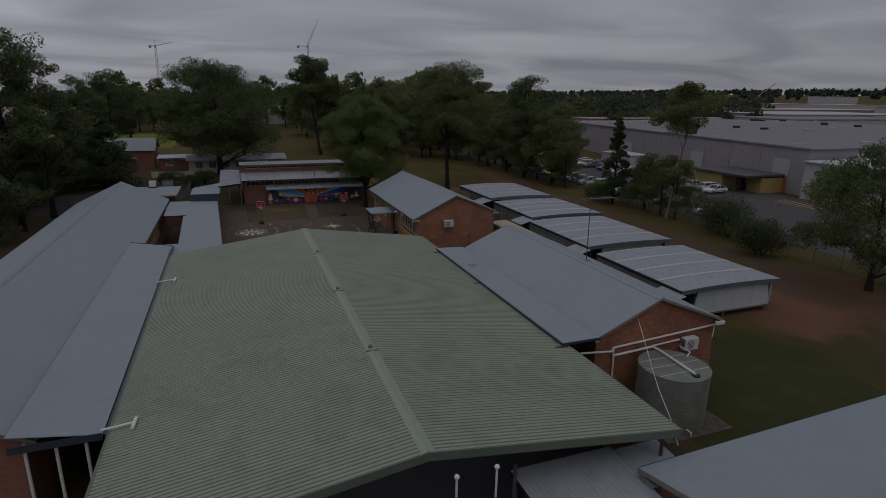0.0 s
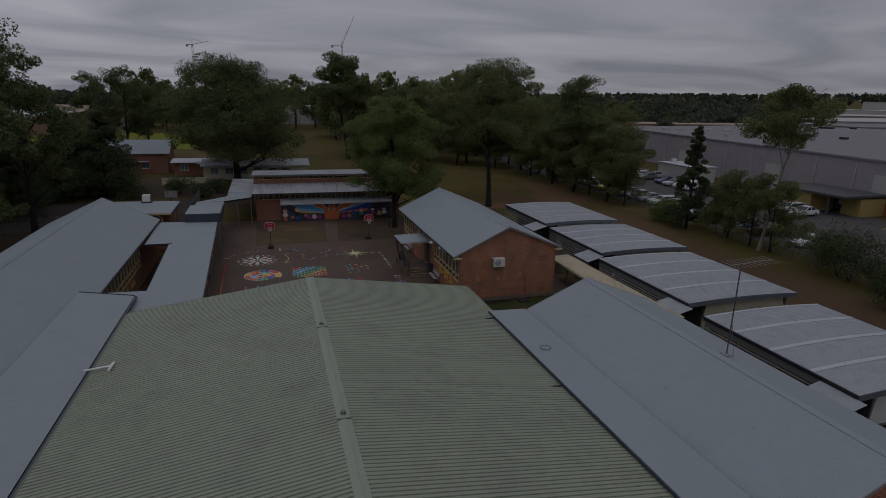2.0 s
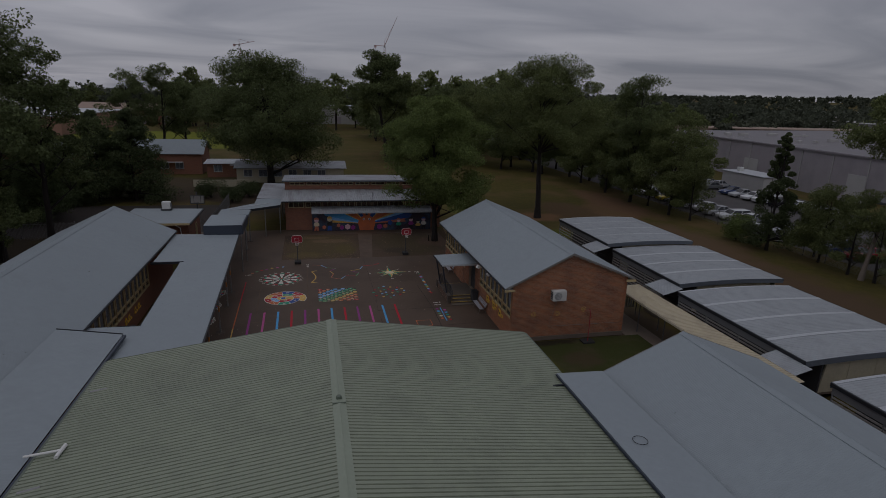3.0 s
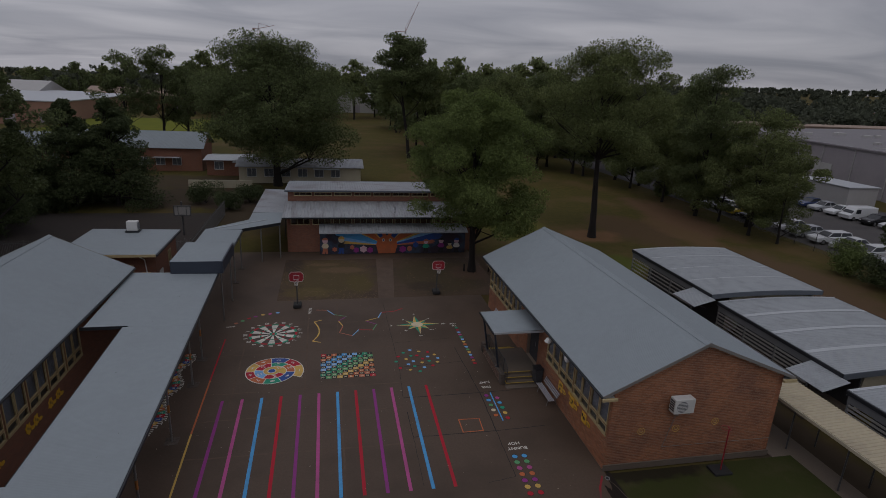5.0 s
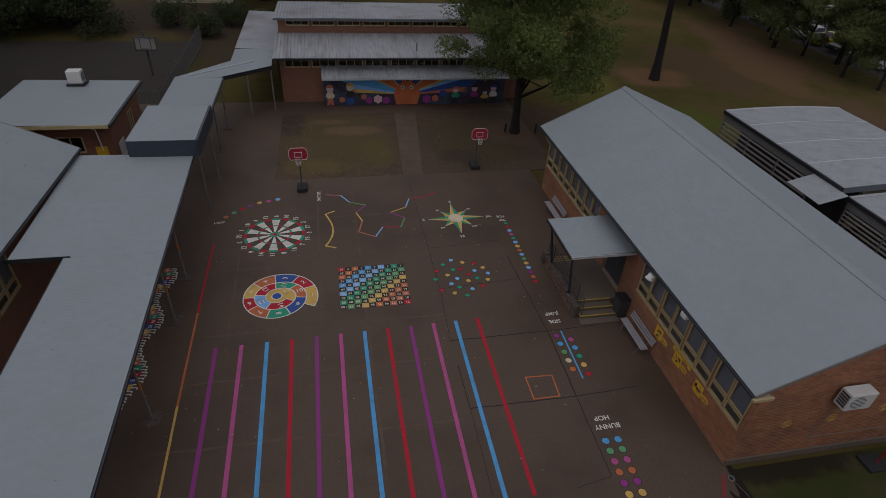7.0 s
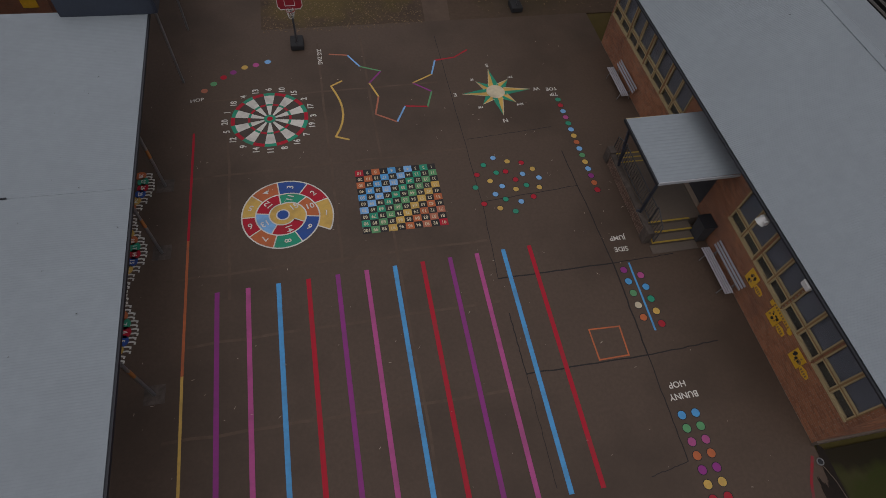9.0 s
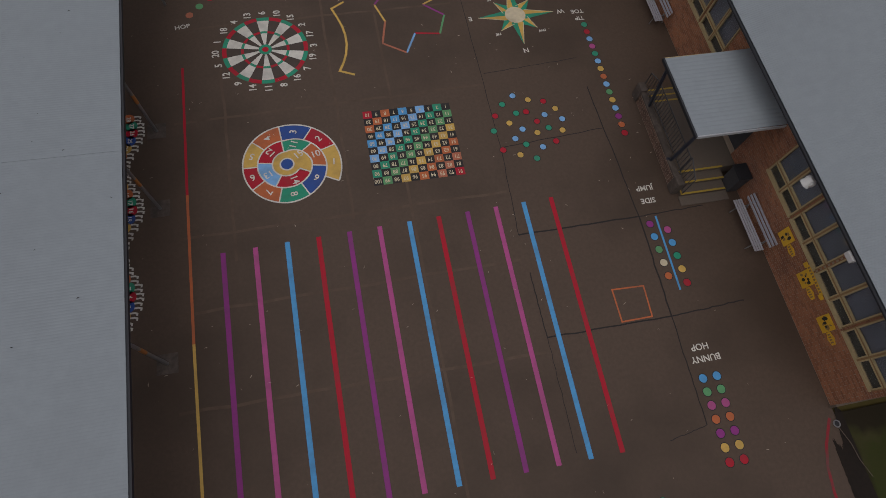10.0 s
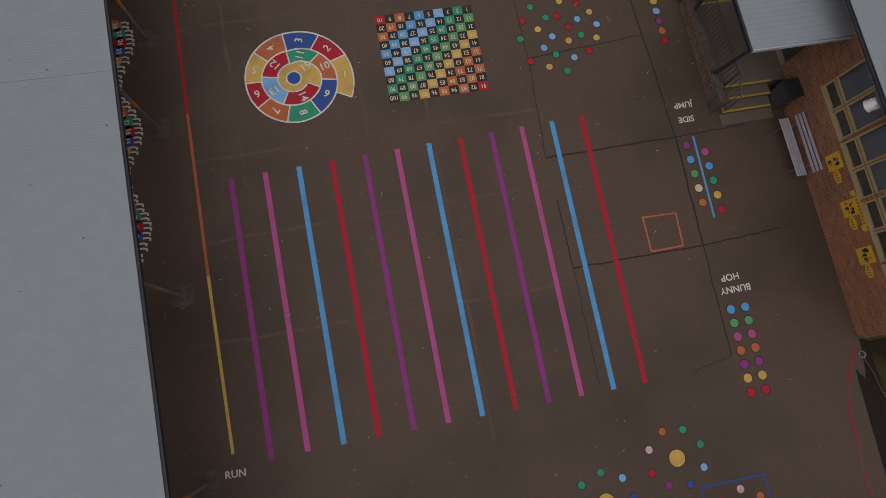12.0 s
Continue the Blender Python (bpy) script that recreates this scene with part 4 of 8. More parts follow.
def bench(x, y, turn=0.0, label="slatted pale aluminium bench on steel legs"):
    b = thing("bench", label, "bench", "playground benches")
    for k in range(4):
        part("slat", box(-0.25 + k * 0.088, -0.97, 0.43, -0.185 + k * 0.088, 0.97, 0.46, bevel=0.008), "bench_slat", b)
    for k in range(3):
        part("slat", box(0.20 + k * 0.05, -0.97, 0.56 + k * 0.10, 0.235 + k * 0.05, 0.97, 0.64 + k * 0.10, bevel=0.006), "bench_slat", b)
    for yy in (-0.7, 0.7):
        part("leg", pipe([(-0.24, yy, 0.02), (-0.16, yy, 0.42), (0.17, yy, 0.42), (0.34, yy, 0.76)], 0.02, 6), "steel", b)
        part("leg", pipe([(0.24, yy, 0.42), (0.34, yy, 0.02)], 0.02, 6), "steel", b)
    b.matrix_basis = pose(x, y, 0, 0, 0, turn)
    return b


bench(18.2, 60.85), bench(18.15, 70.9)
# bin shape added in place of a dark, shadowy blotch
bk = thing("rubbish_bin", "dark bin shape added for a shadowy blotch beside the steps", "bin", at=(18.3, 62.55, 0))
part("body", prism([(18.12, 0.1), (18.48, 0.1), (18.54, 0.95), (18.06, 0.95)], "y", 62.3, 62.85), "shadow_wall", bk)
part("lid", box(18.04, 62.27, 0.95, 18.56, 62.9, 1.02, bevel=0.02), "gutter", bk)
for y in (62.37, 62.75):
    part("wheel", tube((18.42, y, 0.1), (18.42, y + 0.06, 0.1), 0.1, sides=14), "black", bk)

# ---- the green hall ----
HX0, HX1, HY0, HY1, HXR, HZE, HZR = -3.75, 16.5, 15.75, 47.4, 6.3, 4.12, 5.5
hall = thing("hall", "assembly hall with a broad low green ribbed metal roof", "building", at=(6.4, 31, 0))
for xe in (HX0, HX1):
    part("roof_sheet", sheet((xe, HY0, HZE), (0, 1, 0), HY1 - HY0, (HXR - xe, 0, HZR - HZE - 0.01), 0.1905, 0.046, GROOVE, "green_roof"), "green_roof", hall, "green ribbed roof sheet")
rc = bmesh.new()
sl = (HZR - HZE) / (HXR - HX0)
prism([(HXR - 0.24, HZR - 0.24 * sl + 0.04), (HXR - 0.05, HZR + 0.045), (HXR, HZR + 0.065), (HXR + 0.05, HZR + 0.045), (HXR + 0.24, HZR - 0.24 * sl + 0.04), (HXR + 0.24, HZR - 0.26 * sl), (HXR, HZR + 0.03), (HXR - 0.24, HZR - 0.26 * sl)], "y", HY0 - 0.02, HY1 + 0.02, rc)
part("ridge_cap", rc, "green_cap", hall, "pale green ridge capping")
for y in (23.65, 31.75, 39.9):
    part("cap_knob", tube((HXR, y, HZR + 0.03), (HXR, y, HZR + 0.15), 0.11, 0.09, 12), "green_dark", hall, "small dark ridge vent")
    part("cap_joint", box(HXR - 0.245, y - 0.35, HZR - 0.01, HXR + 0.245, y - 0.30, HZR + 0.068, bevel=0.01), "green_dark", hall)
for xe, sgn in ((HX0, -1), (HX1, 1)):
    part("gutter", prism([(xe - sgn * 0.02, HZE - 0.02), (xe + sgn * 0.14, HZE - 0.02), (xe + sgn * 0.16, HZE - 0.2), (xe - sgn * 0.02, HZE - 0.2)], "y", HY0, HY1), "green_dark", hall)
for y in (HY0 - 0.05, HY1):
    for xe in (HX0, HX1):
        part("bargeboard", prism([(xe, HZE - 0.30), (HXR, HZR - 0.28), (HXR, HZR + 0.02), (xe, HZE + 0.03)], "y", y, y + 0.05), "green_dark", hall, "green barge flashing")
part("wall", box(HX0 + 0.5, 19.0, 0, HX0 + 0.74, HY1 - 0.5, HZE - 0.05), "brick", hall)
part("wall", box(HX1 - 0.9, 17.2, 0, HX1 - 0.66, HY1 - 0.5, HZE - 0.05), "brick", hall)
part("gable_wall", prism([(HX0 + 0.74, 0), (HX1 - 0.9, 0), (HX1 - 0.9, HZE - 0.02), (HXR, HZR - 0.12), (HX0 + 0.74, HZE - 0.02)], "y", HY1 - 0.74, HY1 - 0.5), "brick", hall)
# dark sheet for the open front, the shade under the roof in its colour
part("gable_wall", prism([(HX0 + 0.74, 0), (HX1 - 0.9, 0), (HX1 - 0.9, HZE - 0.02), (HXR, HZR - 0.12), (HX0 + 0.74, HZE - 0.02)], "y", 19.0, 19.24), "shadow_wall", hall, "recessed front wall with its shade painted in")
for x in (-3.2, 3.0, 9.6, 16.0):
    part("post", tube((x, HY0 + 0.3, 0), (x, HY0 + 0.3, HZE - 0.1), 0.07), "pole", hall)

# ---- the long west block with its lean-to ----
W_HOLES = [(52.4 + i * 1.9, 52.4 + i * 1.9 + 1.8, 1.7, 3.4) for i in range(7)]
west, w_roof = gable_block("classroom_block", "long brick classroom block with a silver gabled roof", (-14.6, -6.75), (-15.6, -6.2), 23.3, 73.0, 4.02, -10.95, 6.3, over=0.3, east=W_HOLES)
for a, b, z0, z1 in W_HOLES:
    window(west, "x", -6.75, 1, a, b, z0, z1)
for y in (53.3, 54.6, 56.3, 57.1, 59.6, 60.3, 61.7, 62.5):
    sg = thing("wall_plaque", "scalloped yellow cut-out plaque screwed to the brick wall", "plaque", "yellow wall plaques", at=(-6.74, y, 0.9))
    edge = [(rng.uniform(0.17, 0.23) if i % 2 else rng.uniform(0.25, 0.33)) for i in range(14)]
    part("board", prism([(y + e * 0.85 * math.cos(i * 0.4488), 1.12 + e * math.sin(i * 0.4488)) for i, e in enumerate(edge)], "x", -6.745, -6.71), "yellow_sign", sg)
    for dy, dz in ((-0.07, 0.07), (0.07, -0.03)):
        part("shape", prism([(y + dy + 0.05 * math.cos(i * 1.0472), 1.12 + dz + 0.08 * math.sin(i * 1.0472)) for i in range(6)], "x", -6.711, -6.702), "timber_brown", sg)
    part("tag", prism([(y + 0.36 + 0.16 * math.cos(i * 0.7854), 0.98 + 0.09 * math.sin(i * 0.7854)) for i in range(8)], "x", -6.745, -6.712), "yellow_sign", sg, "small yellow tag")
lean = thing("lean_to", "silver lean-to roof on slim posts along the west block", "lean-to", at=(-5.5, 36, 0))
part("roof_sheet", sheet((-4.05, 22.65, 4.06), (0, 1, 0), 27.9, (-2.95, 0, 0.48)), "silver", lean)
part("fascia", box(-7.0, 22.6, 3.86, -4.05, 22.645, 4.14), "navy", lean)
part("gutter", box(-4.03, 22.65, 3.9, -3.91, 50.55, 4.04, bevel=0.02), "navy", lean)
part("flashing", prism([(-7.0, 4.42), (-4.05, 3.94), (-4.05, 4.1), (-7.0, 4.58)], "y", 50.56, 50.6), "gutter", lean)
for x in (-6.55, -5.6, -4.65):
    part("post", tube((x, 22.8, 0), (x, 22.8, 3.95), 0.06), "white", lean)
for k in range(8):
    part("post", tube((-4.3, 25.0 + k * 3.6, 0), (-4.3, 25.0 + k * 3.6, 3.95), 0.05), "pole", lean)
for y in (22.5, 40.05):
    o = thing("overflow_pipe", "white plastic drain pipe with a tee end over the green roof", "pipe", "roof overflow pipes", at=(-4.0, y, 4.3))
    part("arm", tube((-4.05, y, 4.32), (-3.0, y + 0.12, 4.36), 0.045), "pvc", o)
    part("tee", tube((-2.98, y - 0.28, 4.36), (-2.94, y + 0.42, 4.36), 0.07), "pvc", o)
for y in (38.3, 30.7, 44.4):
    o = thing("drain_pipe", "short grey drain stub lying at the roof edge", "pipe", "roof overflow pipes", at=(-3.2, y, 4.2))
    part("arm", tube((-3.5, y, 4.2), (-2.9, y + 0.1, 4.26), 0.05), "steel", o)

# ---- covered ways ----
def flat_roof(name, label, x0, x1, y0, y1, z, fall=0.06, pitch=0.076, fascia="gutter", mat="silver", depth=0.12):
    """Ribs run across x; the low edge is at x1."""
    t = thing(name, label, "covered way", at=((x0 + x1) / 2, (y0 + y1) / 2, 0))
    part("roof_sheet", sheet((x1, y0, z), (0, 1, 0), y1 - y0, (x0 - x1, 0, fall), pitch, 0.007, WAVE, mat), mat, t)
    part("gutter", box(x1 - 0.02, y0, z - depth, x1 + 0.1, y1, z - 0.02, bevel=0.01), fascia, t)
    part("fascia", box(x0, y0 - 0.03, z - depth, x1, y0, z + 0.01), fascia, t)
    part("fascia", box(x0, y1, z - depth, x1, y1 + 0.03, z + 0.01), fascia, t)
    part("fascia", box(x0 - 0.03, y0, z - depth + fall, x0, y1, z + 0.01 + fall), fascia, t)
    return t


cw = thing("covered_way", "silver corrugated covered way on slim steel posts", "covered way", at=(-2.4, 60, 0))
CW_LEAN = 0.034
for y0, y1, xa in ((46.2, 52.3, -6.18), (52.3, 64.4, -3.72), (64.4, 72.95, -6.0)):
    xe = -0.35 - CW_LEAN * (y0 - 55)
    part("roof_sheet", sheet((xe, y0, 3.68), (-CW_LEAN, 1, 0), y1 - y0, (xa - xe, 0, -0.02 * (xa - xe))), "silver", cw)
part("gutter", prism([(-0.05, 46.2), (0.02, 46.2), (-0.90, 72.95), (-0.97, 72.95)], "z", 3.56, 3.66), "gutter", cw)
part("fascia", box(-6.18, 72.95, 3.6, -0.86, 72.98, 3.70), "gutter", cw)
part("fascia", prism([(-3.75, 52.33), (-3.72, 52.33), (-4.13, 64.37), (-4.16, 64.37)], "z", 3.58, 3.76), "gutter", cw)
part("fascia", box(-6.18, 64.37, 3.62, -3.9, 64.4, 3.80), "gutter", cw)
part("fascia", box(-6.18, 52.3, 3.62, -3.95, 52.33, 3.80), "gutter", cw)
for y in (54.4, 59.5, 64.6, 67.6):
    part("post", tube((-0.74 - CW_LEAN * (y - 55), y, 0), (-0.74 - CW_LEAN * (y - 55), y, 3.6), 0.05), "steel", cw)
    part("post", tube((-3.7, y, 0), (-3.7, y, 3.65), 0.05), "pole", cw)
    xp = -0.74 - CW_LEAN * (y - 55)
    part("band", tube((xp, y, 1.55), (xp, y, 1.95), 0.056), "band_orange", cw, "faded orange band")
    part("footing", box(-1.04 - CW_LEAN * (y - 55), y - 0.3, 0.0, -0.44 - CW_LEAN * (y - 55), y + 0.3, 0.012), "footing", cw)
cw2 = flat_roof("covered_way", "raised silver roof with a deep navy fascia", -3.85, -0.68, 72.7, 77.25, 4.55, 0.03, fascia="navy", depth=0.84)
cw3 = flat_roof("covered_way", "silver corrugated covered way on slim posts", -4.1, -1.1, 77.3, 85.1, 3.42, 0.1)
for y in (73.3, 76.9):
    for x in (-0.85, -3.7):
        part("post", tube((x, y, 0), (x, y, 3.7), 0.05), "steel" if x > -2 else "pole", cw2)
for y in (81.0, 84.6):
    part("post", tube((-1.25, y, 0), (-1.25, y, 3.2), 0.05), "steel", cw3)
    part("footing", box(-1.55, y - 0.3, -0.02, -0.95, y + 0.3, 0.02), "footing", cw3)
cw4 = thing("covered_way", "angled silver roof link with a pale flashing", "covered way", at=(0, 89, 0))
bend = [(-4.1, 85.15), (-1.1, 85.15), (1.95, 87.35), (1.95, 91.5), (-0.98, 91.5), (-0.98, 88.6)]
part("roof_sheet", prism([(x, y) for x, y in bend], "z", 3.36, 3.47), "silver", cw4)
part("flashing", tube((-3.4, 85.25, 3.5), (0.6, 88.4, 3.5), 0.05, sides=6), "silver_band", cw4)
part("fascia", prism([(-1.1, 85.12), (1.97, 87.32), (1.97, 87.35), (-1.1, 85.15)], "z", 3.22, 3.49), "gutter", cw4)
for x, y in ((1.85, 87.55), (0.3, 86.4)):
    part("post", tube((x, y, 0), (x, y, 3.38), 0.06), "steel", cw4)
cw5 = thing("covered_way", "old silver roof stained with rust and leaves", "covered way", at=(0.9, 98, 0))
part("roof_sheet", sheet((1.97, 91.52, 3.44), (0, 1, 0), 11.9, (-2.95, 0, 0.1), mat="silver_old"), "silver_old", cw5)
part("gutter", box(1.98, 91.52, 3.3, 2.08, 103.4, 3.42), "gutter", cw5)
for y in (95.0, 99.0, 103.0):
    part("post", tube((1.8, y, 0), (1.8, y, 3.4), 0.05), "pole", cw5)

# ---- small brick block with a rooftop cooler ----
small = thing("amenities_block", "small brick block with a flat silver roof", "building", at=(-9, 80, 0))
S_H = [(-10.6, -9.3, 2.2, 3.1), (-8.7, -7.4, 2.2, 3.1)]
part("wall", holed_wall("y", 76.7, 0.24, -12.0, -5.9, 0, 4.02, S_H), "brick", small)
part("wall", holed_wall("x", -6.14, 0.24, 76.94, 82.3, 0, 4.02, [(79.8, 80.6, 2.0, 3.2)]), "brick", small)
part("wall", box(-12.0, 76.94, 0, -11.76, 82.3, 4.02), "brick", small)
part("wall", box(-11.76, 82.06, 0, -6.14, 82.3, 4.02), "brick", small)
for a, b, z0, z1 in S_H:
    window(small, "y", 76.7, -1, a, b, z0, z1, low=0.0, blind=False)
window(small, "x", -5.9, 1, 79.8, 80.6, 2.0, 3.2, low=0.0, blind=True)
part("roof_sheet", sheet((-5.6, 75.8, 4.12), (0, 1, 0), 6.85, (-6.45, 0, 0.1)), "silver", small)
part("fascia", box(-12.05, 75.76, 3.94, -5.6, 75.8, 4.13), "timber", small)
part("gutter", box(-5.6, 75.8, 3.97, -5.48, 82.65, 4.10), "gutter", small)
part("downpipe", pipe([(-7.0, 76.6, 3.75), (-6.6, 76.6, 3.5), (-6.5, 76.6, 2.3)], 0.04), "pvc", small)
part("notice", box(-6.9, 76.66, 1.6, -6.3, 76.69, 2.5), "yellow_sign", small, "yellow notice board")
part("notice", box(-5.89, 77.3, 1.4, -5.86, 78.2, 2.4), "white", small, "white notice board")
cool = thing("rooftop_cooler", "white rooftop evaporative cooler box", "air conditioner", at=(-8.85, 81.9, 4.3))
part("casing", box(-9.25, 81.6, 4.3, -8.45, 82.2, 5.05, bevel=0.05), "ac", cool)
part("fan_guard", tube((-8.44, 81.9, 4.66), (-8.42, 81.9, 4.66), 0.28, sides=18), "darkslat", cool)
part("stand", box(-9.35, 81.5, 4.2, -8.35, 82.3, 4.3), "gutter", cool)

# ---- north block with the painted wall ----
north = thing("north_block", "low brick block with stepped silver roofs and high windows", "building", at=(12, 94, 0))
NX0, NX1, NY = 2.4, 21.4, 89.3
N_H = [(2.75 + i * 2.02, 2.75 + i * 2.02 + 1.85, 2.78, 3.42) for i in range(9)]
part("wall", holed_wall("y", NY, 0.24, NX0, NX1, 0, 3.66, N_H), "brick", north)
for a, b, z0, z1 in N_H:
    window(north, "y", NY, -1, a, b, z0, z1, low=0.0, blind=False, cols=3)
part("wall", box(NX0, NY + 0.24, 0, NX0 + 0.24, 99.6, 3.6), "brick", north)
part("wall", box(NX1 - 0.24, NY + 0.24, 0, NX1, 99.6, 3.6), "brick", north)
part("wall", box(NX0 + 0.24, 99.4, 0, NX1 - 0.24, 99.6, 5.1), "brick", north)
part("roof_sheet", sheet((2.0, 88.4, 3.68), (1, 0, 0), 19.6, (0, 4.55, 0.62), 0.26, 0.04, TRAPEZE, "silver_streaked"), "silver_streaked", north)
part("gutter", box(2.0, 88.29, 3.56, 21.6, 88.4, 3.69, bevel=0.02), "gutter", north)
U_H = [(2.9 + i * 2.02, 2.9 + i * 2.02 + 1.8, 4.92, 5.28) for i in range(9)]
part("wall", holed_wall("y", 92.95, 0.2, 2.3, NX1, 4.2, 5.42, U_H), "brick", north, "dark red clerestory wall")
for a, b, z0, z1 in U_H:
    window(north, "y", 92.95, -1, a, b, z0, z1, low=0.0, blind=False, cols=3)
for xx in (2.3, NX1 - 0.2):
    part("wall", prism([(93.15, 3.5), (99.6, 3.5), (99.6, 5.1), (93.15, 5.4)], "x", xx, xx + 0.2), "brick", north)
part("roof_sheet", sheet((2.0, 92.55, 5.5), (1, 0, 0), 19.6, (0, 7.3, -0.33), 0.26, 0.04, TRAPEZE, "silver_old"), "silver_old", north)
part("fascia", box(2.0, 92.49, 5.36, 21.6, 92.55, 5.5), "barge_blue", north)
part("awning_sheet", sheet((5.45, 87.5, 2.42), (1, 0, 0), 14.6, (0, 1.78, 0.42), 0.26, 0.035, TRAPEZE, "silver_streaked"), "silver_streaked", north, "silver awning over the painted wall")
part("awning_fascia", box(5.45, 87.45, 2.31, 20.05, 87.5, 2.43), "silver_band", north)
part("lower_wall", box(5.5, 88.35, 0, 20.0, 89.27, 2.4), "shadow_wall", north, "projecting wall carrying the mural")
part("downpipe", tube((7.3, 89.22, 0.0), (7.3, 89.22, 2.7), 0.04, sides=8), "brick_tan", north)
part("vent_pipe", tube((12.9, 89.6, 3.85), (12.9, 89.6, 4.5), 0.04), "gutter", north)
MY = 88.33
mural = thing("mural", "bright painted mural of an orange sun with rays and plain figures", "mural", at=(12.0, MY, 0))
part("board", box(5.52, MY - 0.012, 0.02, 19.98, MY + 0.018, 2.3), "mural_ground", mural, "deep blue painted ground")
SUNX, SUNZ = 12.0, 0.85


def on_board(a, far):
    """A point of a ray, kept inside the board."""
    x, z = math.cos(radians(a)) * far, math.sin(radians(a)) * far
    f = min(1.0, (2.28 - SUNZ) / z if z > 0 else 1.0, (7.9 if x > 0 else 6.4) / abs(x))
    return SUNX + x * f, SUNZ + z * f


RAYS = ((2, 7, 4.6, "p_clay"), (7, 15, 5.4, "p_navy"), (15, 20, 4.6, "p_sky"), (20, 24, 4.2, "p_yellow"), (24, 43, 3.8, "p_orange"), (43, 47, 3.2, "p_yellow"), (47, 68, 2.8, "p_navy"), (68, 84, 2.4, "p_orange"), (96, 112, 2.4, "p_orange"),
        (112, 130, 2.8, "p_navy"), (130, 135, 3.1, "p_yellow"), (135, 152, 3.6, "p_orange"), (152, 155, 4.3, "p_yellow"), (155, 168, 5.0, "p_blue"), (168, 173, 4.4, "p_sky"), (173, 177, 4.0, "p_yellow"))
for k, (a0, a1, far, c) in enumerate(RAYS):
    n = 5
    inner, outer = [on_board(a0 + (a1 - a0) * i / n, 0.5) for i in range(n + 1)], [on_board(a1 + (a0 - a1) * i / n, far + 0.35 * (i % 2)) for i in range(n + 1)]
    part("ray", prism(inner + outer, "y", MY - 0.020 - 0.0004 * k, MY - 0.011), c, mural)
sun_edge = [(SUNX + 1.05 * math.cos(radians(a)), SUNZ + 1.06 * math.sin(radians(a))) for a in range(0, 181, 12)] + [(SUNX - 0.92, 0.4), (SUNX - 0.85, 0.04), (SUNX + 0.85, 0.04), (SUNX + 0.92, 0.4)]
part("sun_shape", prism(sun_edge, "y", MY - 0.034, MY - 0.02), "p_orange", mural)
for dx in (-0.34, 0.34):
    part("eye_disc", tube((SUNX + dx, MY - 0.040, 1.42), (SUNX + dx, MY - 0.033, 1.42), 0.16, sides=16), "p_cream", mural)
    part("eye_disc", tube((SUNX + dx, MY - 0.044, 1.42), (SUNX + dx, MY - 0.039, 1.42), 0.085, sides=14), "p_navy", mural)
for x, z, r, c in ((9.0, 0.42, 0.24, "p_purple"), (9.7, 0.5, 0.3, "p_rose"), (10.35, 0.4, 0.26, "p_purple"), (8.6, 0.7, 0.2, "p_clay"), (13.6, 0.45, 0.3, "p_purple"), (14.3, 0.5, 0.24, "p_clay"), (6.9, 0.5, 0.2, "p_clay"), (14.9, 0.9, 0.26, "p_navy")):
    part("flower_shape", prism([(x + r * (1 + 0.25 * (i % 2)) * math.cos(i * 0.5236), z + r * (1 + 0.25 * (i % 2)) * math.sin(i * 0.5236)) for i in range(12)], "y", MY - 0.030, MY - 0.012), c, mural)
for x, h, head, torso, hips, cap_ in ((6.0, 1.72, "p_rose", "p_cream", "p_clay", "p_clay"), (7.55, 1.86, "p_cream", "p_black", "p_navy", "p_yellow"), (15.95, 1.5, "p_rose", "p_green", "p_black", "p_clay"), (17.5, 1.62, "p_rose", "p_purple", "p_black", "p_black"), (18.4, 1.2, "p_cream", "p_yellow", "p_black", "p_black"), (19.1, 1.6, "p_rose", "p_white", "p_black", "p_navy")):
    part("plain_shape", prism([(x - 0.28, 0.06), (x - 0.05, 0.06), (x, h * 0.2), (x + 0.05, 0.06), (x + 0.28, 0.06), (x + 0.2, h * 0.38), (x - 0.2, h * 0.38)], "y", MY - 0.030, MY - 0.012), hips, mural)
    part("plain_shape", prism([(x - 0.36, h * 0.46), (x - 0.2, h * 0.36), (x + 0.2, h * 0.36), (x + 0.36, h * 0.46), (x + 0.2, h * 0.64), (x - 0.2, h * 0.64)], "y", MY - 0.034, MY - 0.012), torso, mural)
    part("plain_shape", tube((x, MY - 0.034, h * 0.79), (x, MY - 0.012, h * 0.79), h * 0.155, sides=16), head, mural)
    part("plain_shape", prism([(x - h * 0.17, h * 0.84), (x + h * 0.17, h * 0.84), (x + h * 0.12, h * 0.95), (x, h * 1.0), (x - h * 0.12, h * 0.95)], "y", MY - 0.040, MY - 0.012), cap_, mural)

# ---- the near east block ----
south, s_roof = gable_block("classroom_block", "red brick classroom block with a silver gabled roof", (18.75, 27.0), (18.45, 27.3), 24.25, 42.3, 4.02, 22.6, 5.85, over=0.32)
lay_bricks(south, "y", 24.25, -1, 18.75, 27.0, 0.05, 5.8, (), top=lambda x: s_roof(x) - 0.02)
leanr = thing("lean_to", "narrow silver walkway roof between hall and classrooms", "lean-to", at=(17.4, 32, 0))
part("roof_sheet", sheet((18.4, 23.45, 4.30), (0, 1, 0), 18.9, (-2.28, 0, 0.08)), "silver", leanr)
part("fascia", box(16.12, 23.4, 4.24, 18.4, 23.45, 4.37), "navy", leanr)
part("fascia", box(16.07, 23.45, 4.26, 16.12, 42.35, 4.36), "navy", leanr)
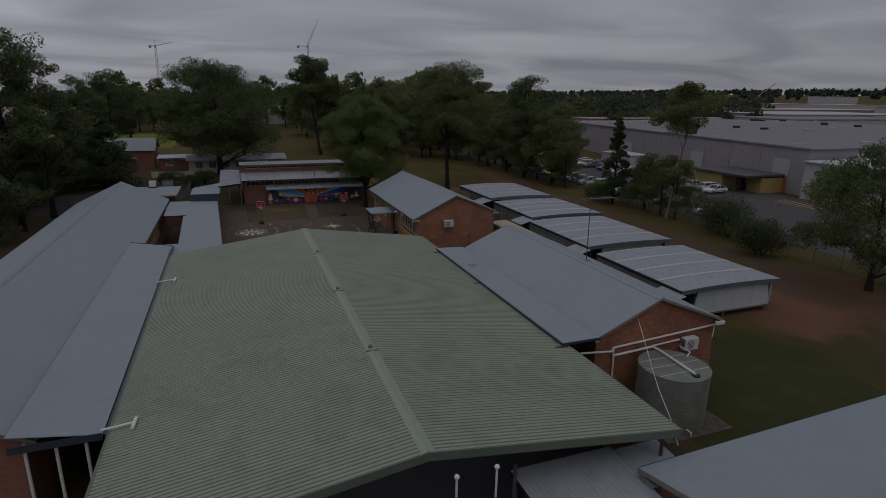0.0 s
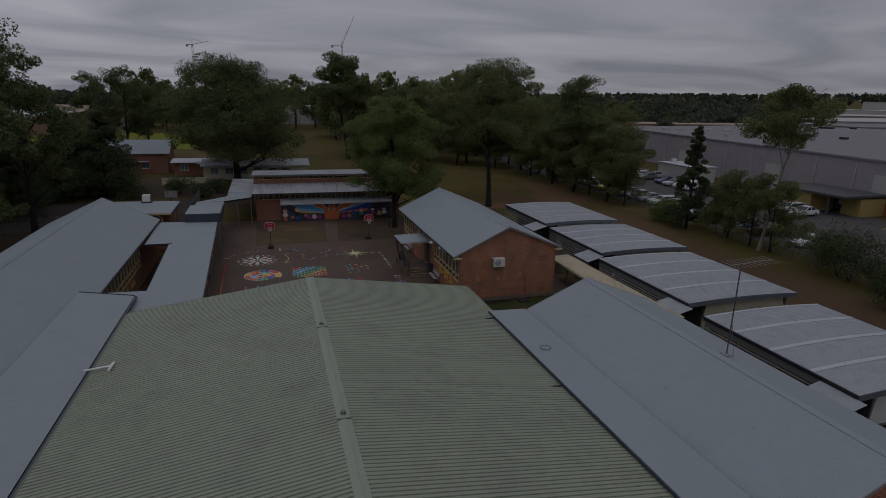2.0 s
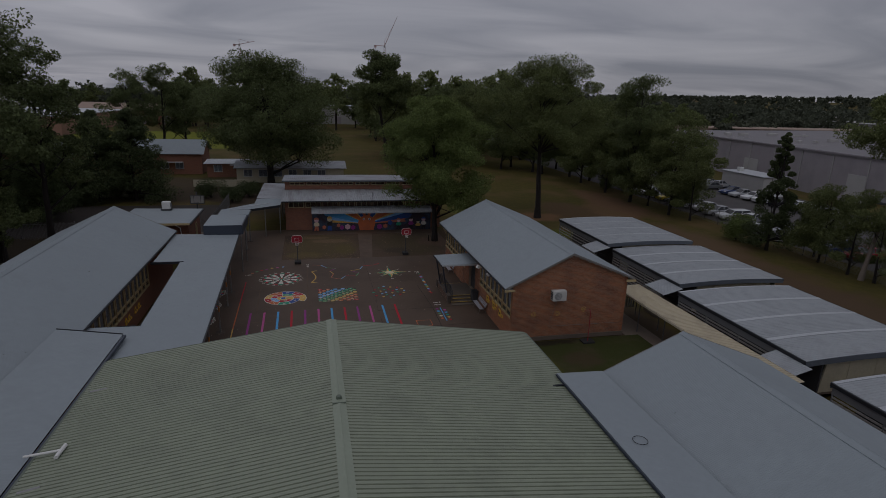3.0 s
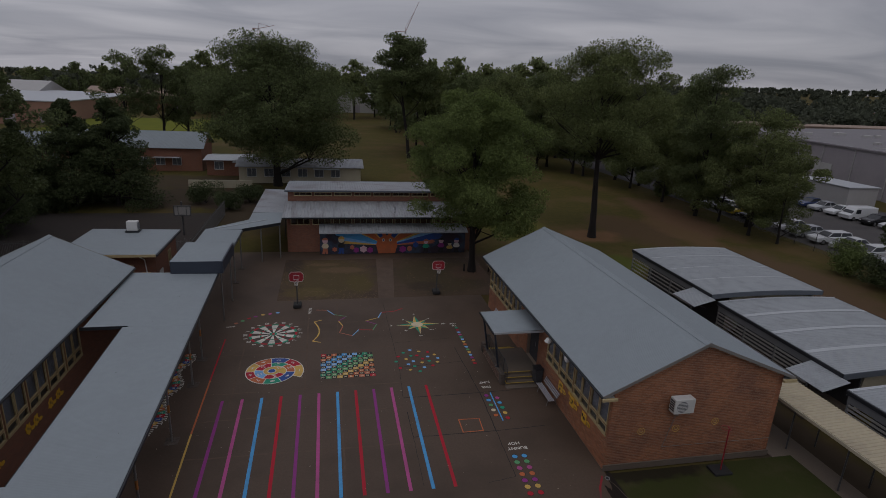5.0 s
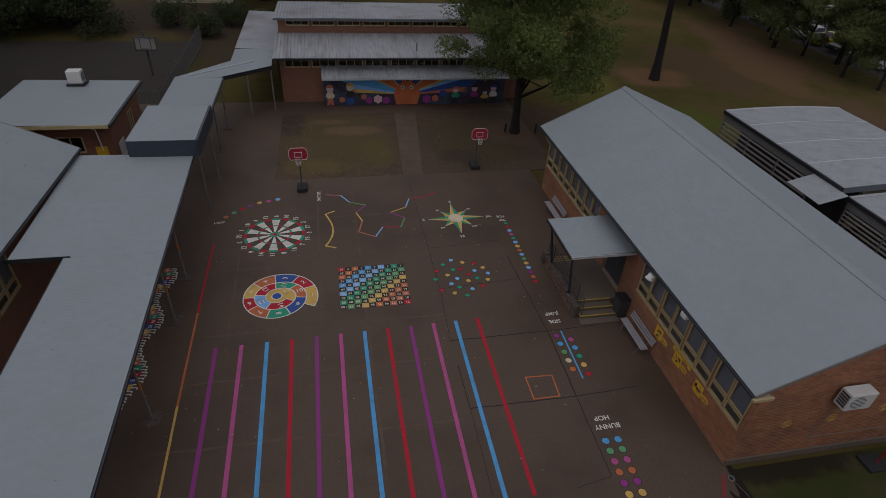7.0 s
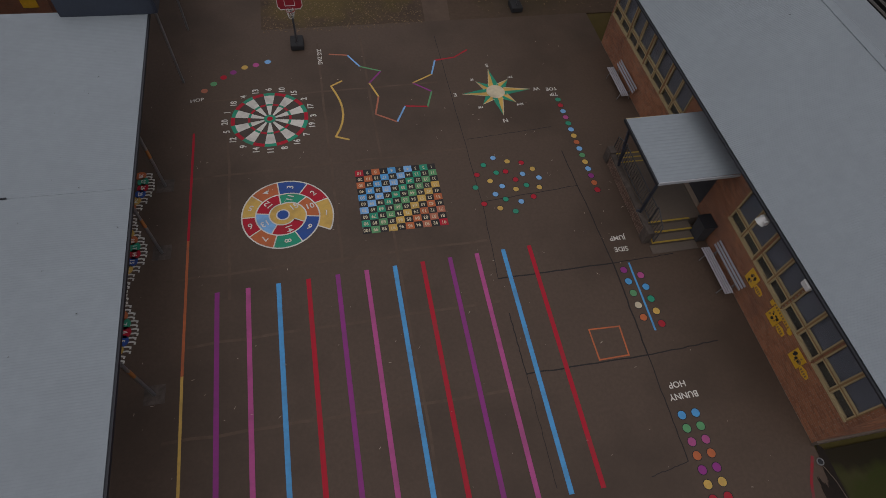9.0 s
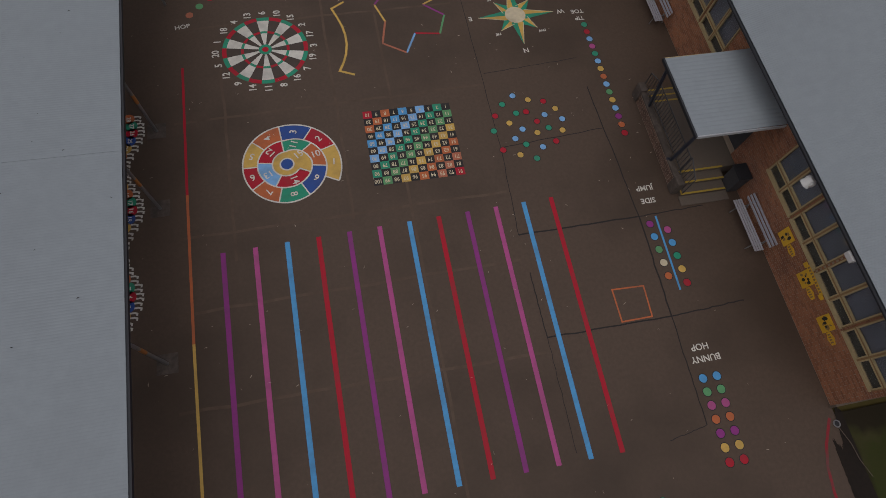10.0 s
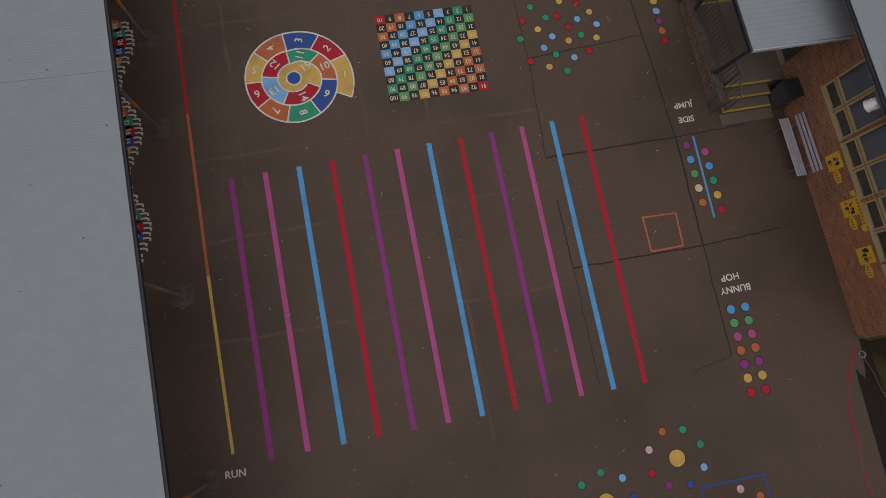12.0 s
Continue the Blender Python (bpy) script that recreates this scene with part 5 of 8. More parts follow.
for k in range(6):
    part("post", tube((17.2, 24.0 + k * 3.5, 0), (17.2, 24.0 + k * 3.5, 4.26), 0.05), "pole", leanr)
part("pipe", pipe([(16.6, 23.9, 3.38), (17.7, 24.0, 3.3), (19.75, 24.1, 3.05), (19.82, 24.12, 3.25), (26.9, 24.14, 3.66)], 0.06), "pvc", south, "white stormwater pipe")
part("pipe", pipe([(19.94, 24.12, 0.3), (19.86, 24.12, 2.8), (19.82, 24.12, 3.2)], 0.055), "pvc", south, "white stormwater pipe")
part("pipe", pipe([(19.88, 24.08, 2.8), (22.4, 24.02, 2.98), (22.45, 23.4, 2.97), (22.3, 20.75, 2.95)], 0.07), "pvc", south, "white stormwater pipe")
part("pipe", pipe([(22.4, 24.06, 3.0), (24.3, 24.06, 3.12)], 0.05), "pvc", south, "white stormwater pipe")
part("pipe", pipe([(24.2, 23.9, 2.8), (24.0, 22.9, 2.92), (23.4, 22.5, 2.92)], 0.04), "pvc", south, "white stormwater pipe")
part("pipe", pipe([(26.85, 24.1, 3.6), (26.8, 24.1, 2.9)], 0.03), "pvc", south, "white stormwater pipe")
part("bargeboard_end", box(26.6, 23.75, 3.78, 27.25, 23.9, 3.98, bevel=0.02), "white", south)
air_unit(24.95, 23.72, 2.5, w=0.95)
mast = thing("antenna_mast", "thin metal roof antenna mast with a long toothed boom", "antenna", at=(23.15, 31.9, 5.7))
part("mast", tube((23.15, 31.9, 5.7), (23.1, 31.9, 10.0), 0.03, sides=8), "pole", mast)
part("boom", tube((22.3, 31.7, 9.95), (25.2, 32.3, 9.85), 0.018, sides=6), "steel", mast)
for k in range(9):
    part("element", tube((22.4 + k * 0.34, 31.2 + k * 0.07, 9.95 - 0.012 * k), (22.4 + k * 0.34, 32.3 + k * 0.07, 9.95 - 0.012 * k), 0.009, sides=5), "steel", mast)
part("bracket", box(22.95, 31.7, 5.7, 23.3, 32.1, 5.76, bevel=0.01), "steel", mast)
part("stay", tube((23.12, 31.9, 7.4), (23.6, 31.9, 5.48), 0.01, sides=5), "steel", mast)

# ---- water tank ----
TX, TY, TR, TH = 22.1, 22.0, 1.78, 2.85
tank = thing("water_tank", "corrugated green steel rainwater tank with a flat lid", "water tank", at=(TX, TY, 0))
tb = bmesh.new()
rings = []
for i in range(0, 113):
    z = TH * i / 112
    r = TR + (0.012 if i % 4 == 0 else -0.004 if i % 4 == 2 else 0.005)
    rings.append([tb.verts.new((TX + r * math.cos(2 * math.pi * k / 48), TY + r * math.sin(2 * math.pi * k / 48), z)) for k in range(48)])
for a, b in zip(rings, rings[1:]):
    for k in range(48):
        tb.faces.new((a[k], a[(k + 1) % 48], b[(k + 1) % 48], b[k]))
part("shell", tb, "tank", tank)
part("lid", tube((TX, TY, TH - 0.06), (TX, TY, TH), TR - 0.02, sides=48), "tank", tank)
part("rim", hoop_ring(TX, TY, TH, TR + 0.01, 0.035, 48), "tank", tank)
part("strainer", tube((22.32, 20.72, TH), (22.32, 20.72, TH + 0.06), 0.2, sides=16), "black", tank)
for k, yy in enumerate((-0.75, 0.1, 0.9)):
    w_ = math.sqrt((TR - 0.06) ** 2 - yy * yy)
    part("lid_seam", box(TX - w_, TY + yy - 0.03, TH, TX + w_, TY + yy + 0.03, TH + 0.015), "silver_band", tank, "pale lapped seam")
part("outlet", pipe([(TX - 0.4, TY - TR, 0.2), (TX - 0.4, TY - TR - 0.3, 0.2), (TX - 0.4, TY - TR - 0.3, 0.02)], 0.04), "pvc", tank)
cable = thing("overhead_cable", "pale service cable hanging between roofs", "cable", at=(19, 18, 0))
part("wire", pipe([(21.25, 24.2, 4.86), (20.5, 22.6, 4.2), (19.7, 21.0, 3.62), (18.9, 19.6, 3.4), (17.6, 17.4, 3.45), (16.3, 15.55, 3.62)], 0.016, 6), "ac", cable)

# ---- the near south-east block, its porch roof and the front poles ----
SX0, SX1, SYN, SYR, SZE, SZR = 14.15, 41.9, 15.12, 6.6, 3.46, 5.3
se = thing("office_block", "brick block with a broad silver metal roof", "building", at=(28, 5, 0))
part("roof_sheet", sheet((SX0, SYN, SZE), (1, 0, 0), SX1 - SX0, (0, SYR - SYN, SZR - SZE)), "silver", se, "ribbed metal roof sheet")
part("roof_sheet", sheet((SX0, 2 * SYR - SYN, SZE), (1, 0, 0), SX1 - SX0, (0, SYN - SYR, SZR - SZE)), "silver", se, "ribbed metal roof sheet")
part("ridge_cap", prism([(SYR - 0.2, SZR + 0.0), (SYR, SZR + 0.05), (SYR + 0.2, SZR + 0.0), (SYR, SZR + 0.03)], "x", SX0, SX1), "silver", se)
for yy, sgn in ((SYN, 1), (2 * SYR - SYN, -1)):
    part("gutter", box(SX0, min(yy, yy + sgn * 0.06), SZE - 0.13, SX1, max(yy, yy + sgn * 0.06), SZE - 0.02), "gutter", se, "dark steel gutter")
for xx in (SX0 - 0.03, SX1):
    for sgn in (1, -1):
        ye = SYR + sgn * (SYN - SYR)
        part("bargeboard", prism([(ye, SZE - 0.2), (ye, SZE - 0.01), (SYR, SZR - 0.01), (SYR, SZR - 0.2)], "x", xx, xx + 0.03), "barge", se, "weathered barge board")
part("eave_end", box(SX0 + 0.02, SYN - 0.75, SZE - 0.36, SX0 + 0.3, SYN - 0.05, SZE - 0.2, bevel=0.02), "barge", se)
for xx in (SX0 + 0.35, SX1 - 0.6):
    part("gable_wall", prism([(SYN - 0.5, 0), (SYN - 0.5, SZE + 0.02), (SYR, SZR - 0.1), (2 * SYR - SYN + 0.5, SZE + 0.02), (2 * SYR - SYN + 0.5, 0)], "x", xx, xx + 0.24), "brick", se, "red brick gable wall")
part("wall", box(SX0 + 0.59, SYN - 0.74, 0, SX1 - 0.6, SYN - 0.5, SZE), "brick", se)
part("wall", box(SX0 + 0.59, 2 * SYR - SYN + 0.5, 0, SX1 - 0.6, 2 * SYR - SYN + 0.74, SZE), "brick", se)
se.matrix_basis = Matrix.Translation((SX0, SYN, 0)) @ Matrix.Rotation(radians(2.0), 4, "Z") @ Matrix.Translation((-SX0, -SYN, 0)) @ se.matrix_basis
pr = thing("porch_roof", "grey corrugated porch roof in front of the hall", "porch roof", at=(11.5, 12.5, 0))
part("roof_sheet", sheet((9.95, 11.8, 2.95), (1, 0, 0), 4.35, (0, 5.2, 0.1), 0.2, 0.025, TRAPEZE, "portable_roof"), "portable_roof", pr)
part("fascia", box(9.9, 11.8, 2.75, 9.95, 17.0, 2.97), "gutter", pr)
part("roof_sheet", sheet((14.42, 15.3, 2.86), (1, 0, 0), 2.1, (0, 1.6, 0.1), mat="portable_roof"), "portable_roof", pr)
for x, y in ((10.1, 12.0), (14.1, 12.0), (10.1, 16.7), (14.1, 16.7)):
    part("post", tube((x, y, 0), (x, y, 2.95), 0.05), "pole", pr)
for x, y, z in ((7.06, 15.2, 4.76), (8.45, 15.2, 4.79)):
    fp = thing("pole", "slim white pole with a ball finial", "pole", "white poles", at=(x, y, 0))
    part("shaft", tube((x, y, 0), (x, y, z), 0.04), "pvc", fp)
    kb = bmesh.new()
    bmesh.ops.create_uvsphere(kb, u_segments=14, v_segments=8, radius=0.09, matrix=Matrix.Translation((x, y, z + 0.06)))
    part("finial", kb, "pvc", fp, smooth=True)

# ---- demountable classrooms ----
def portable(x0, x1, y0, y1, z, wall="cream", bands=(0.25, 0.5, 0.75), band=0.3):
    p = thing("portable_classroom", "demountable classroom with a bowed grey sheet roof and pale bands", "classroom", "demountable classrooms", at=((x0 + x1) / 2, (y0 + y1) / 2, 0))
    arch = [0.16 * (1 - (2 * i / 10 - 1) ** 2) for i in range(11)]
    part("roof_sheet", sheet((x0, y0, z), (0, 1, 0), y1 - y0, (x1 - x0, 0, 0), 0.2, 0.02, TRAPEZE, "portable_roof", arch=arch), "portable_roof", p)
    for f in bands:
        yb = y0 + (y1 - y0) * f
        part("roof_band", sheet((x0, yb - band / 2, z + 0.03), (0, 1, 0), band, (x1 - x0, 0, 0), band, 0.005, TRAPEZE, "silver_band", arch=arch, thick=0.02), "silver_band", p, "pale lapped flashing")
    part("roof_band", sheet((x0, y1 - 0.2, z + 0.03), (0, 1, 0), 0.2, (x1 - x0, 0, 0), 0.2, 0.005, TRAPEZE, "silver_band", arch=arch, thick=0.02), "silver_band", p, "pale lapped flashing")
    part("gutter", box(x0 - 0.1, y0, z - 0.2, x0, y1, z + 0.01, bevel=0.02), "gutter", p)
    part("gutter", box(x1, y0, z - 0.2, x1 + 0.1, y1, z + 0.01, bevel=0.02), "gutter", p)
    prof = [(x0 + (x1 - x0) * i / 10, z + arch[i]) for i in range(11)]
    for yy in (y0 - 0.05, y1):
        part("barge_board", prism(prof + [(x, h - 0.34) for x, h in reversed(prof)], "y", yy, yy + 0.05), "barge_blue", p)
    wx = x0 + 1.6
    # the shade behind the slats is put into this wall's dark colour
    part("wall", box(wx, y0 + 0.35, 0.45, wx + 0.1, y1 - 0.35, z - 0.02), "shadow_wall", p, "verandah wall with its shade painted in")
    part("wall", prism([(wx + 0.1, 0.45), (x1 - 0.35, 0.45)] + [(x, h - 0.05) for x, h in reversed(prof) if wx + 0.1 < x < x1 - 0.35], "y", y0 + 0.35, y0 + 0.45), wall, p, "pale panelled end wall")
    part("wall", prism([(wx + 0.1, 0.45), (x1 - 0.35, 0.45)] + [(x, h - 0.05) for x, h in reversed(prof) if wx + 0.1 < x < x1 - 0.35], "y", y1 - 0.45, y1 - 0.35), wall, p, "pale panelled end wall")
    part("wall", box(x1 - 0.45, y0 + 0.35, 0.45, x1 - 0.35, y1 - 0.35, z - 0.02), wall, p)
    k = int((x1 - wx - 0.5) / 2.4)
    for i in range(1, k + 1):
        xx = wx + i * (x1 - wx - 0.4) / (k + 1)
        part("cover_strip", box(xx - 0.02, y0 + 0.33, 0.45, xx + 0.02, y0 + 0.35, z - 0.02), wall, p)
    part("floor", box(x0 + 0.1, y0 + 0.3, 0.33, x1 - 0.3, y1 - 0.3, 0.45), "concrete", p)
    for xx in (x0 + 0.4, (x0 + x1) / 2, x1 - 0.6):
        for yy in (y0 + 0.6, (y0 + y1) / 2, y1 - 0.6):
            part("stump", box(xx - 0.1, yy - 0.1, -0.06, xx + 0.1, yy + 0.1, 0.33), "concrete", p)
    # verandah screen of pale horizontal slats with open gaps, the entry left free under its awning
    ya, bays, n = y0 + 2.0, 3, 8
    for bay in range(bays + 1):
        a = ya + bay * (y1 - ya - 0.15) / bays
        part("post", box(x0 + 0.03, a - 0.05, 0.2, x0 + 0.11, a + 0.05, z - 0.02), "darkslat", p)
    part("top_board", box(x0 + 0.0, ya, z - 0.62, x0 + 0.03, y1 - 0.1, z - 0.2), "darkslat", p, "dark band above the slats")
    for bay in range(bays):
        a, b = ya + bay * (y1 - ya - 0.15) / bays, ya + (bay + 1) * (y1 - ya - 0.15) / bays
        for i in range(n):
            h = 0.5 + i * (z - 1.25) / (n - 1)
            part("slat", box(x0 - 0.01, a + 0.05, h - 0.055, x0 + 0.02, b - 0.05, h + 0.055), "slat", p)
    part("awning", sheet((x0 - 0.05, y0 - 0.5, z - 0.22), (0, 1, 0), 2.5, (-1.6, 0, -0.42), 0.15, 0.02, WAVE, "portable_roof"), "portable_roof", p)
    part("awning_brace", tube((x0 - 1.45, y0 + 0.4, z - 0.6), (x0, y0 + 0.4, z - 1.2), 0.02, sides=6), "pole", p)
    part("awning_brace", tube((x0 - 1.45, y0 + 1.8, z - 0.6), (x0, y0 + 1.8, z - 1.2), 0.02, sides=6), "pole", p)
    part("step", box(x0 - 1.3, y0 + 0.5, -0.06, x0 + 0.0, y0 + 2.3, 0.3, bevel=0.02), "concrete", p)
    return p


portable(31.5, 41.4, 31.5, 42.0, 2.66, wall="pale_wall")
portable(32.0, 41.9, 44.1, 55.5, 2.75)
portable(32.95, 42.5, 56.7, 66.8, 2.9)
portable(32.5, 41.6, 66.95, 77.7, 3.38, bands=(0.26, 0.5, 0.76), band=0.1)

cream = thing("covered_way", "low cream corrugated walkway roof on posts", "covered way", at=(29.5, 50, 0))
part("roof_sheet", sheet((28.45, 42.6, 2.36), (0, 1, 0), 15.7, (2.0, 0, 0.1), 0.2, 0.03, TRAPEZE, "cream_sheet"), "cream_sheet", cream)
part("fascia", box(28.4, 42.6, 2.22, 28.45, 58.3, 2.37), "cream", cream)
part("fascia", box(28.45, 58.3, 2.25, 30.45, 58.33, 2.42), "barge", cream)
for k in range(6):
    part("post", tube((28.6, 43.0 + k * 3.0, -0.06), (28.6, 43.0 + k * 3.0, 2.3), 0.04), "pole", cream)
    part("post", tube((30.3, 43.0 + k * 3.0, -0.06), (30.3, 43.0 + k * 3.0, 2.4), 0.04), "pole", cream)
for k in range(9):
    part("slat", box(28.5 + k * 0.2, 58.2, 0.6, 28.62 + k * 0.2, 58.24, 2.2), "darkslat", cream)
for y in (41.5, 33.6, 23.3):
    o = thing("roof_bracket", "dark steel strap between two roofs", "bracket", "roof straps", at=(16, y, 4.2))
    part("strap", box(15.55, y - 0.04, 4.24, 16.35, y + 0.04, 4.30), "gutter", o)
lp = thing("wire_loop", "loop of dark wire lying on the walkway roof", "wire", at=(16.6, 36.6, 4.5))
part("wire", hoop_ring(17.0, 37.0, 4.41, 0.27, 0.012), "gutter", lp)

# ---- painted games on the asphalt ----
Z1, Z2, Z3, Z4 = 0.005, 0.009, 0.013, 0.017
LINE_COLOURS = ("p_purple", "p_pink", "p_blue", "p_red")
lanes = thing("painted_lane", "long straight lane stripes in purple, pink, blue and red", "painted lanes", at=(6, 58.8, 0))
for i in range(12):
    xt, xb = 0.80 + 0.997 * i, 0.96 + 0.975 * i
    part("stripe", ribbon([(xt, 62.74 + 0.032 * i), (xb, 54.70 - 0.004 * i)], 0.155, Z1), LINE_COLOURS[i % 4], lanes)
run = thing("painted_line", "running line fading from red through orange to yellow", "painted line", at=(-0.2, 62, 0))
for pts, c in ((((-0.02, 55.02), (-0.15, 59.95)), "p_yellow"), (((-0.15, 59.95), (-0.23, 64.97)), "p_orange"), (((-0.23, 64.97), (-0.28, 70.2)), "p_red")):
    part("stripe", ribbon(pts, 0.085, Z1), c, run)
put_words("RUN", -0.01, 54.5, Z1, 0.27, -2, run)

# snail spiral
SX, SY = 3.04, 65.68
snail = thing("painted_spiral", "numbered hopscotch spiral in red, yellow, green and blue", "painted game", at=(SX, SY, 0))
seq = [("p_yellow", "1"), ("p_red", "2"), ("p_navy", "3"), ("p_orange", "4"), ("p_yellow", "5"), ("p_red", "6"), ("p_orange", "7"), ("p_green", "8"), ("p_navy", "9"),
       ("p_orange", "10"), ("p_green", "11"), ("p_red", "12"), ("p_sky", "13"), ("p_red", "14")]
seg_a = (-28, 19, 55, 96, 137, 179, 215, 255, 297, 350, 400, 457, 530, 602, 692)
SPIRAL = ((-28, 1.88), (30, 1.74), (90, 1.56), (180, 1.46), (270, 1.47), (332, 1.38), (360, 1.31), (400, 1.15), (450, 0.95), (540, 0.98), (630, 0.90), (692, 0.86), (720, 0.84), (760, 0.70), (810, 0.50), (900, 0.49), (990, 0.45), (1060, 0.45))


def spiral_r(a):
    """Outer edge of the spiral band at an angle along it, in degrees."""
    return float(np.interp(a, [p[0] for p in SPIRAL], [p[1] for p in SPIRAL]))


def on_spiral(a, r):
    return (SX + r * math.cos(radians(a)), SY + r * math.sin(radians(a)))


for (c, num), a0, a1 in zip(seq, seg_a, seg_a[1:]):
    bm = bmesh.new()
    inner, outer = [], []
    for i in range(13):
        a = a0 + (a1 - a0) * i / 12
        inner.append(bm.verts.new((*on_spiral(a, spiral_r(a + 360)), Z1))), outer.append(bm.verts.new((*on_spiral(a, spiral_r(a)), Z1)))
    for i in range(12):
        bm.faces.new((inner[i], outer[i], outer[i + 1], inner[i + 1]))
    part("segment", bm, c, snail)
    am = (a0 + a1) / 2
    put_words(num, *on_spiral(am, (spiral_r(am) + spiral_r(am + 360)) / 2), Z4, 0.34, am % 360, snail)
    part("divider", ribbon([on_spiral(a0, spiral_r(a0 + 360)), on_spiral(a0, spiral_r(a0))], 0.045, Z2), "p_white", snail)
part("divider", ribbon([on_spiral(692, spiral_r(1052)), on_spiral(692, spiral_r(692))], 0.045, Z2), "p_white", snail)
part("segment", flat([on_spiral(a, spiral_r(a)) for a in range(692, 1052, 10)], Z1), "p_yellow", snail)
put_words("15", *on_spiral(38, 0.52), Z4, 0.34, 30, snail)
part("outline", ribbon([on_spiral(a, spiral_r(a)) for a in range(-28, 1052, 6)], 0.05, Z3), "p_white", snail)
part("centre", disc(SX, SY, 0.2, Z4, 24), "p_navy", snail)
part("centre_ring", ribbon([on_spiral(a, 0.225) for a in range(0, 360, 12)], 0.05, Z3, True), "p_white", snail)

# number square, one to a hundred
grid = thing("painted_number_grid", "chequered number grid from one to one hundred", "painted game", at=(7.4, 65.9, 0))
DIAG = {2: "p_green", 4: "p_sky", 6: "p_blue", 8: "p_orange", 10: "p_red", 0: "p_green2", -2: "p_yellow", -4: "p_orange", -6: "p_clay", -8: "p_red"}
GX0, GX1, GY0, GY1 = 5.84, 9.02, 64.42, 67.46
cell_w, cell_h = (GX1 - GX0) / 10, (GY1 - GY0) / 10
for r in range(10):
    for c in range(1, 11):
        x1 = GX1 - (c - 1) * cell_w
        y1 = GY1 - r * cell_h
        if (c + r) % 2 == 0:
            part("square", flat(((x1 - cell_w, y1 - cell_h), (x1, y1 - cell_h), (x1, y1), (x1 - cell_w, y1)), Z1), DIAG[c - r], grid)
        else:
            part("square", flat(((x1 - cell_w, y1 - cell_h), (x1, y1 - cell_h), (x1, y1), (x1 - cell_w, y1)), 0.003), "p_black", grid)
        put_words(str(r * 10 + c), x1 - cell_w / 2, y1 - cell_h / 2, Z2, 0.21, 180, grid, "p_cream", 0.85, 0.003)

# dartboard
DX, DY = 2.68, 70.7
dart = thing("painted_dartboard", "large painted dartboard with green and red rings", "painted game", at=(DX, DY, 0))
part("backing", disc(DX, DY, 1.4, 0.003, 48), "p_dull", dart)
for i in range(20):
    a = 180 - 18 * i
    c = "p_black" if i % 2 == 0 else "p_white"
    ring = "p_red" if i % 2 == 0 else "p_green"
    if i % 2:
        part("wedge", sector(DX, DY, 0.22, 1.4, a - 9, a + 9, Z1, 3), c, dart)
    part("ring_piece", sector(DX, DY, 0.78, 0.88, a - 9, a + 9, Z2, 3), ring, dart)
    part("ring_piece", sector(DX, DY, 1.4, 1.56, a - 9, a + 9, Z1, 3), ring, dart)
    num = (20, 1, 18, 4, 13, 6, 10, 15, 2, 17, 3, 19, 7, 16, 8, 11, 14, 9, 12, 5)[i]
    put_words(str(num), DX + 1.78 * math.cos(radians(a)), DY + 1.78 * math.sin(radians(a)), Z2, 0.36, 90, dart, "p_white", 0.9, 0.009)
part("bull", disc(DX, DY, 0.24, Z3, 20), "p_green", dart)
part("bull", disc(DX, DY, 0.12, Z4, 16), "p_red", dart)

# compass rose
CX, CY = 12.5, 71.3
rose = thing("painted_compass", "compass rose in yellow, green and cream", "painted game", at=(CX, CY, 0))
for i, (word, far) in enumerate((("N", 1.5), ("NE", 1.05), ("E", 1.55), ("SE", 1.05), ("S", 1.5), ("SW", 1.05), ("W", 1.6), ("NW", 1.05))):
    a = -90 - 45 * i
    d = Vector((math.cos(radians(a)), math.sin(radians(a))))
    s_ = Vector((-d.y, d.x))
    tip = Vector((CX, CY)) + d * far
    root = Vector((CX, CY))
    for sgn, col in ((1, "p_yellow"), (-1, "p_green")):
        part("point", flat((tuple(root), tuple(root + d * 0.42 + s_ * sgn * 0.24), tuple(tip)), Z1 + (0.004 if i % 2 == 0 else 0)), col, rose)
    part("point_rim", ribbon([tuple(tip), tuple(root + d * 0.42 + s_ * 0.24)], 0.025, Z3), "p_cream", rose)
    put_words(word, CX + d.x * (far + (0.3 if i % 2 == 0 else 0.22)), CY + d.y * (far + (0.3 if i % 2 == 0 else 0.22)), Z2, 0.3 if i % 2 == 0 else 0.17, 185, rose)
part("centre", disc(CX, CY, 0.42, Z4, 28), "p_cream", rose)

# zig zag, tip toe, hop, curve
zig = thing("painted_zigzag", "zigzag balance line in short coloured dashes", "painted game", at=(8.6, 72.2, 0))
ZZ = [(5.38, 74.57), (6.21, 74.42), (6.69, 73.59), (7.59, 73.19), (6.99, 72.45), (7.29, 71.55), (7.03, 70.49), (7.88, 69.94), (8.35, 70.84), (9.31, 70.71), (9.65, 71.63), (8.9, 72.26), (9.84, 72.74), (10.16, 73.68), (11.1, 73.81), (11.82, 74.29)]
ZC = ("p_clay", "p_sky", "p_green2", "p_purple", "p_yellow", "p_clay", "p_clay", "p_sky", "p_red", "p_green2", "p_purple", "p_yellow", "p_sky", "p_red", "p_red")
for a, b, c in zip(ZZ, ZZ[1:], ZC):
    part("dash", ribbon([a, b], 0.075, Z1), c, zig)
put_words("ZIG ZAG", 4.95, 74.43, Z1, 0.27, -90, zig)
curve = thing("painted_curve", "yellow curved line with hooked ends", "painted line", at=(5.5, 71, 0))
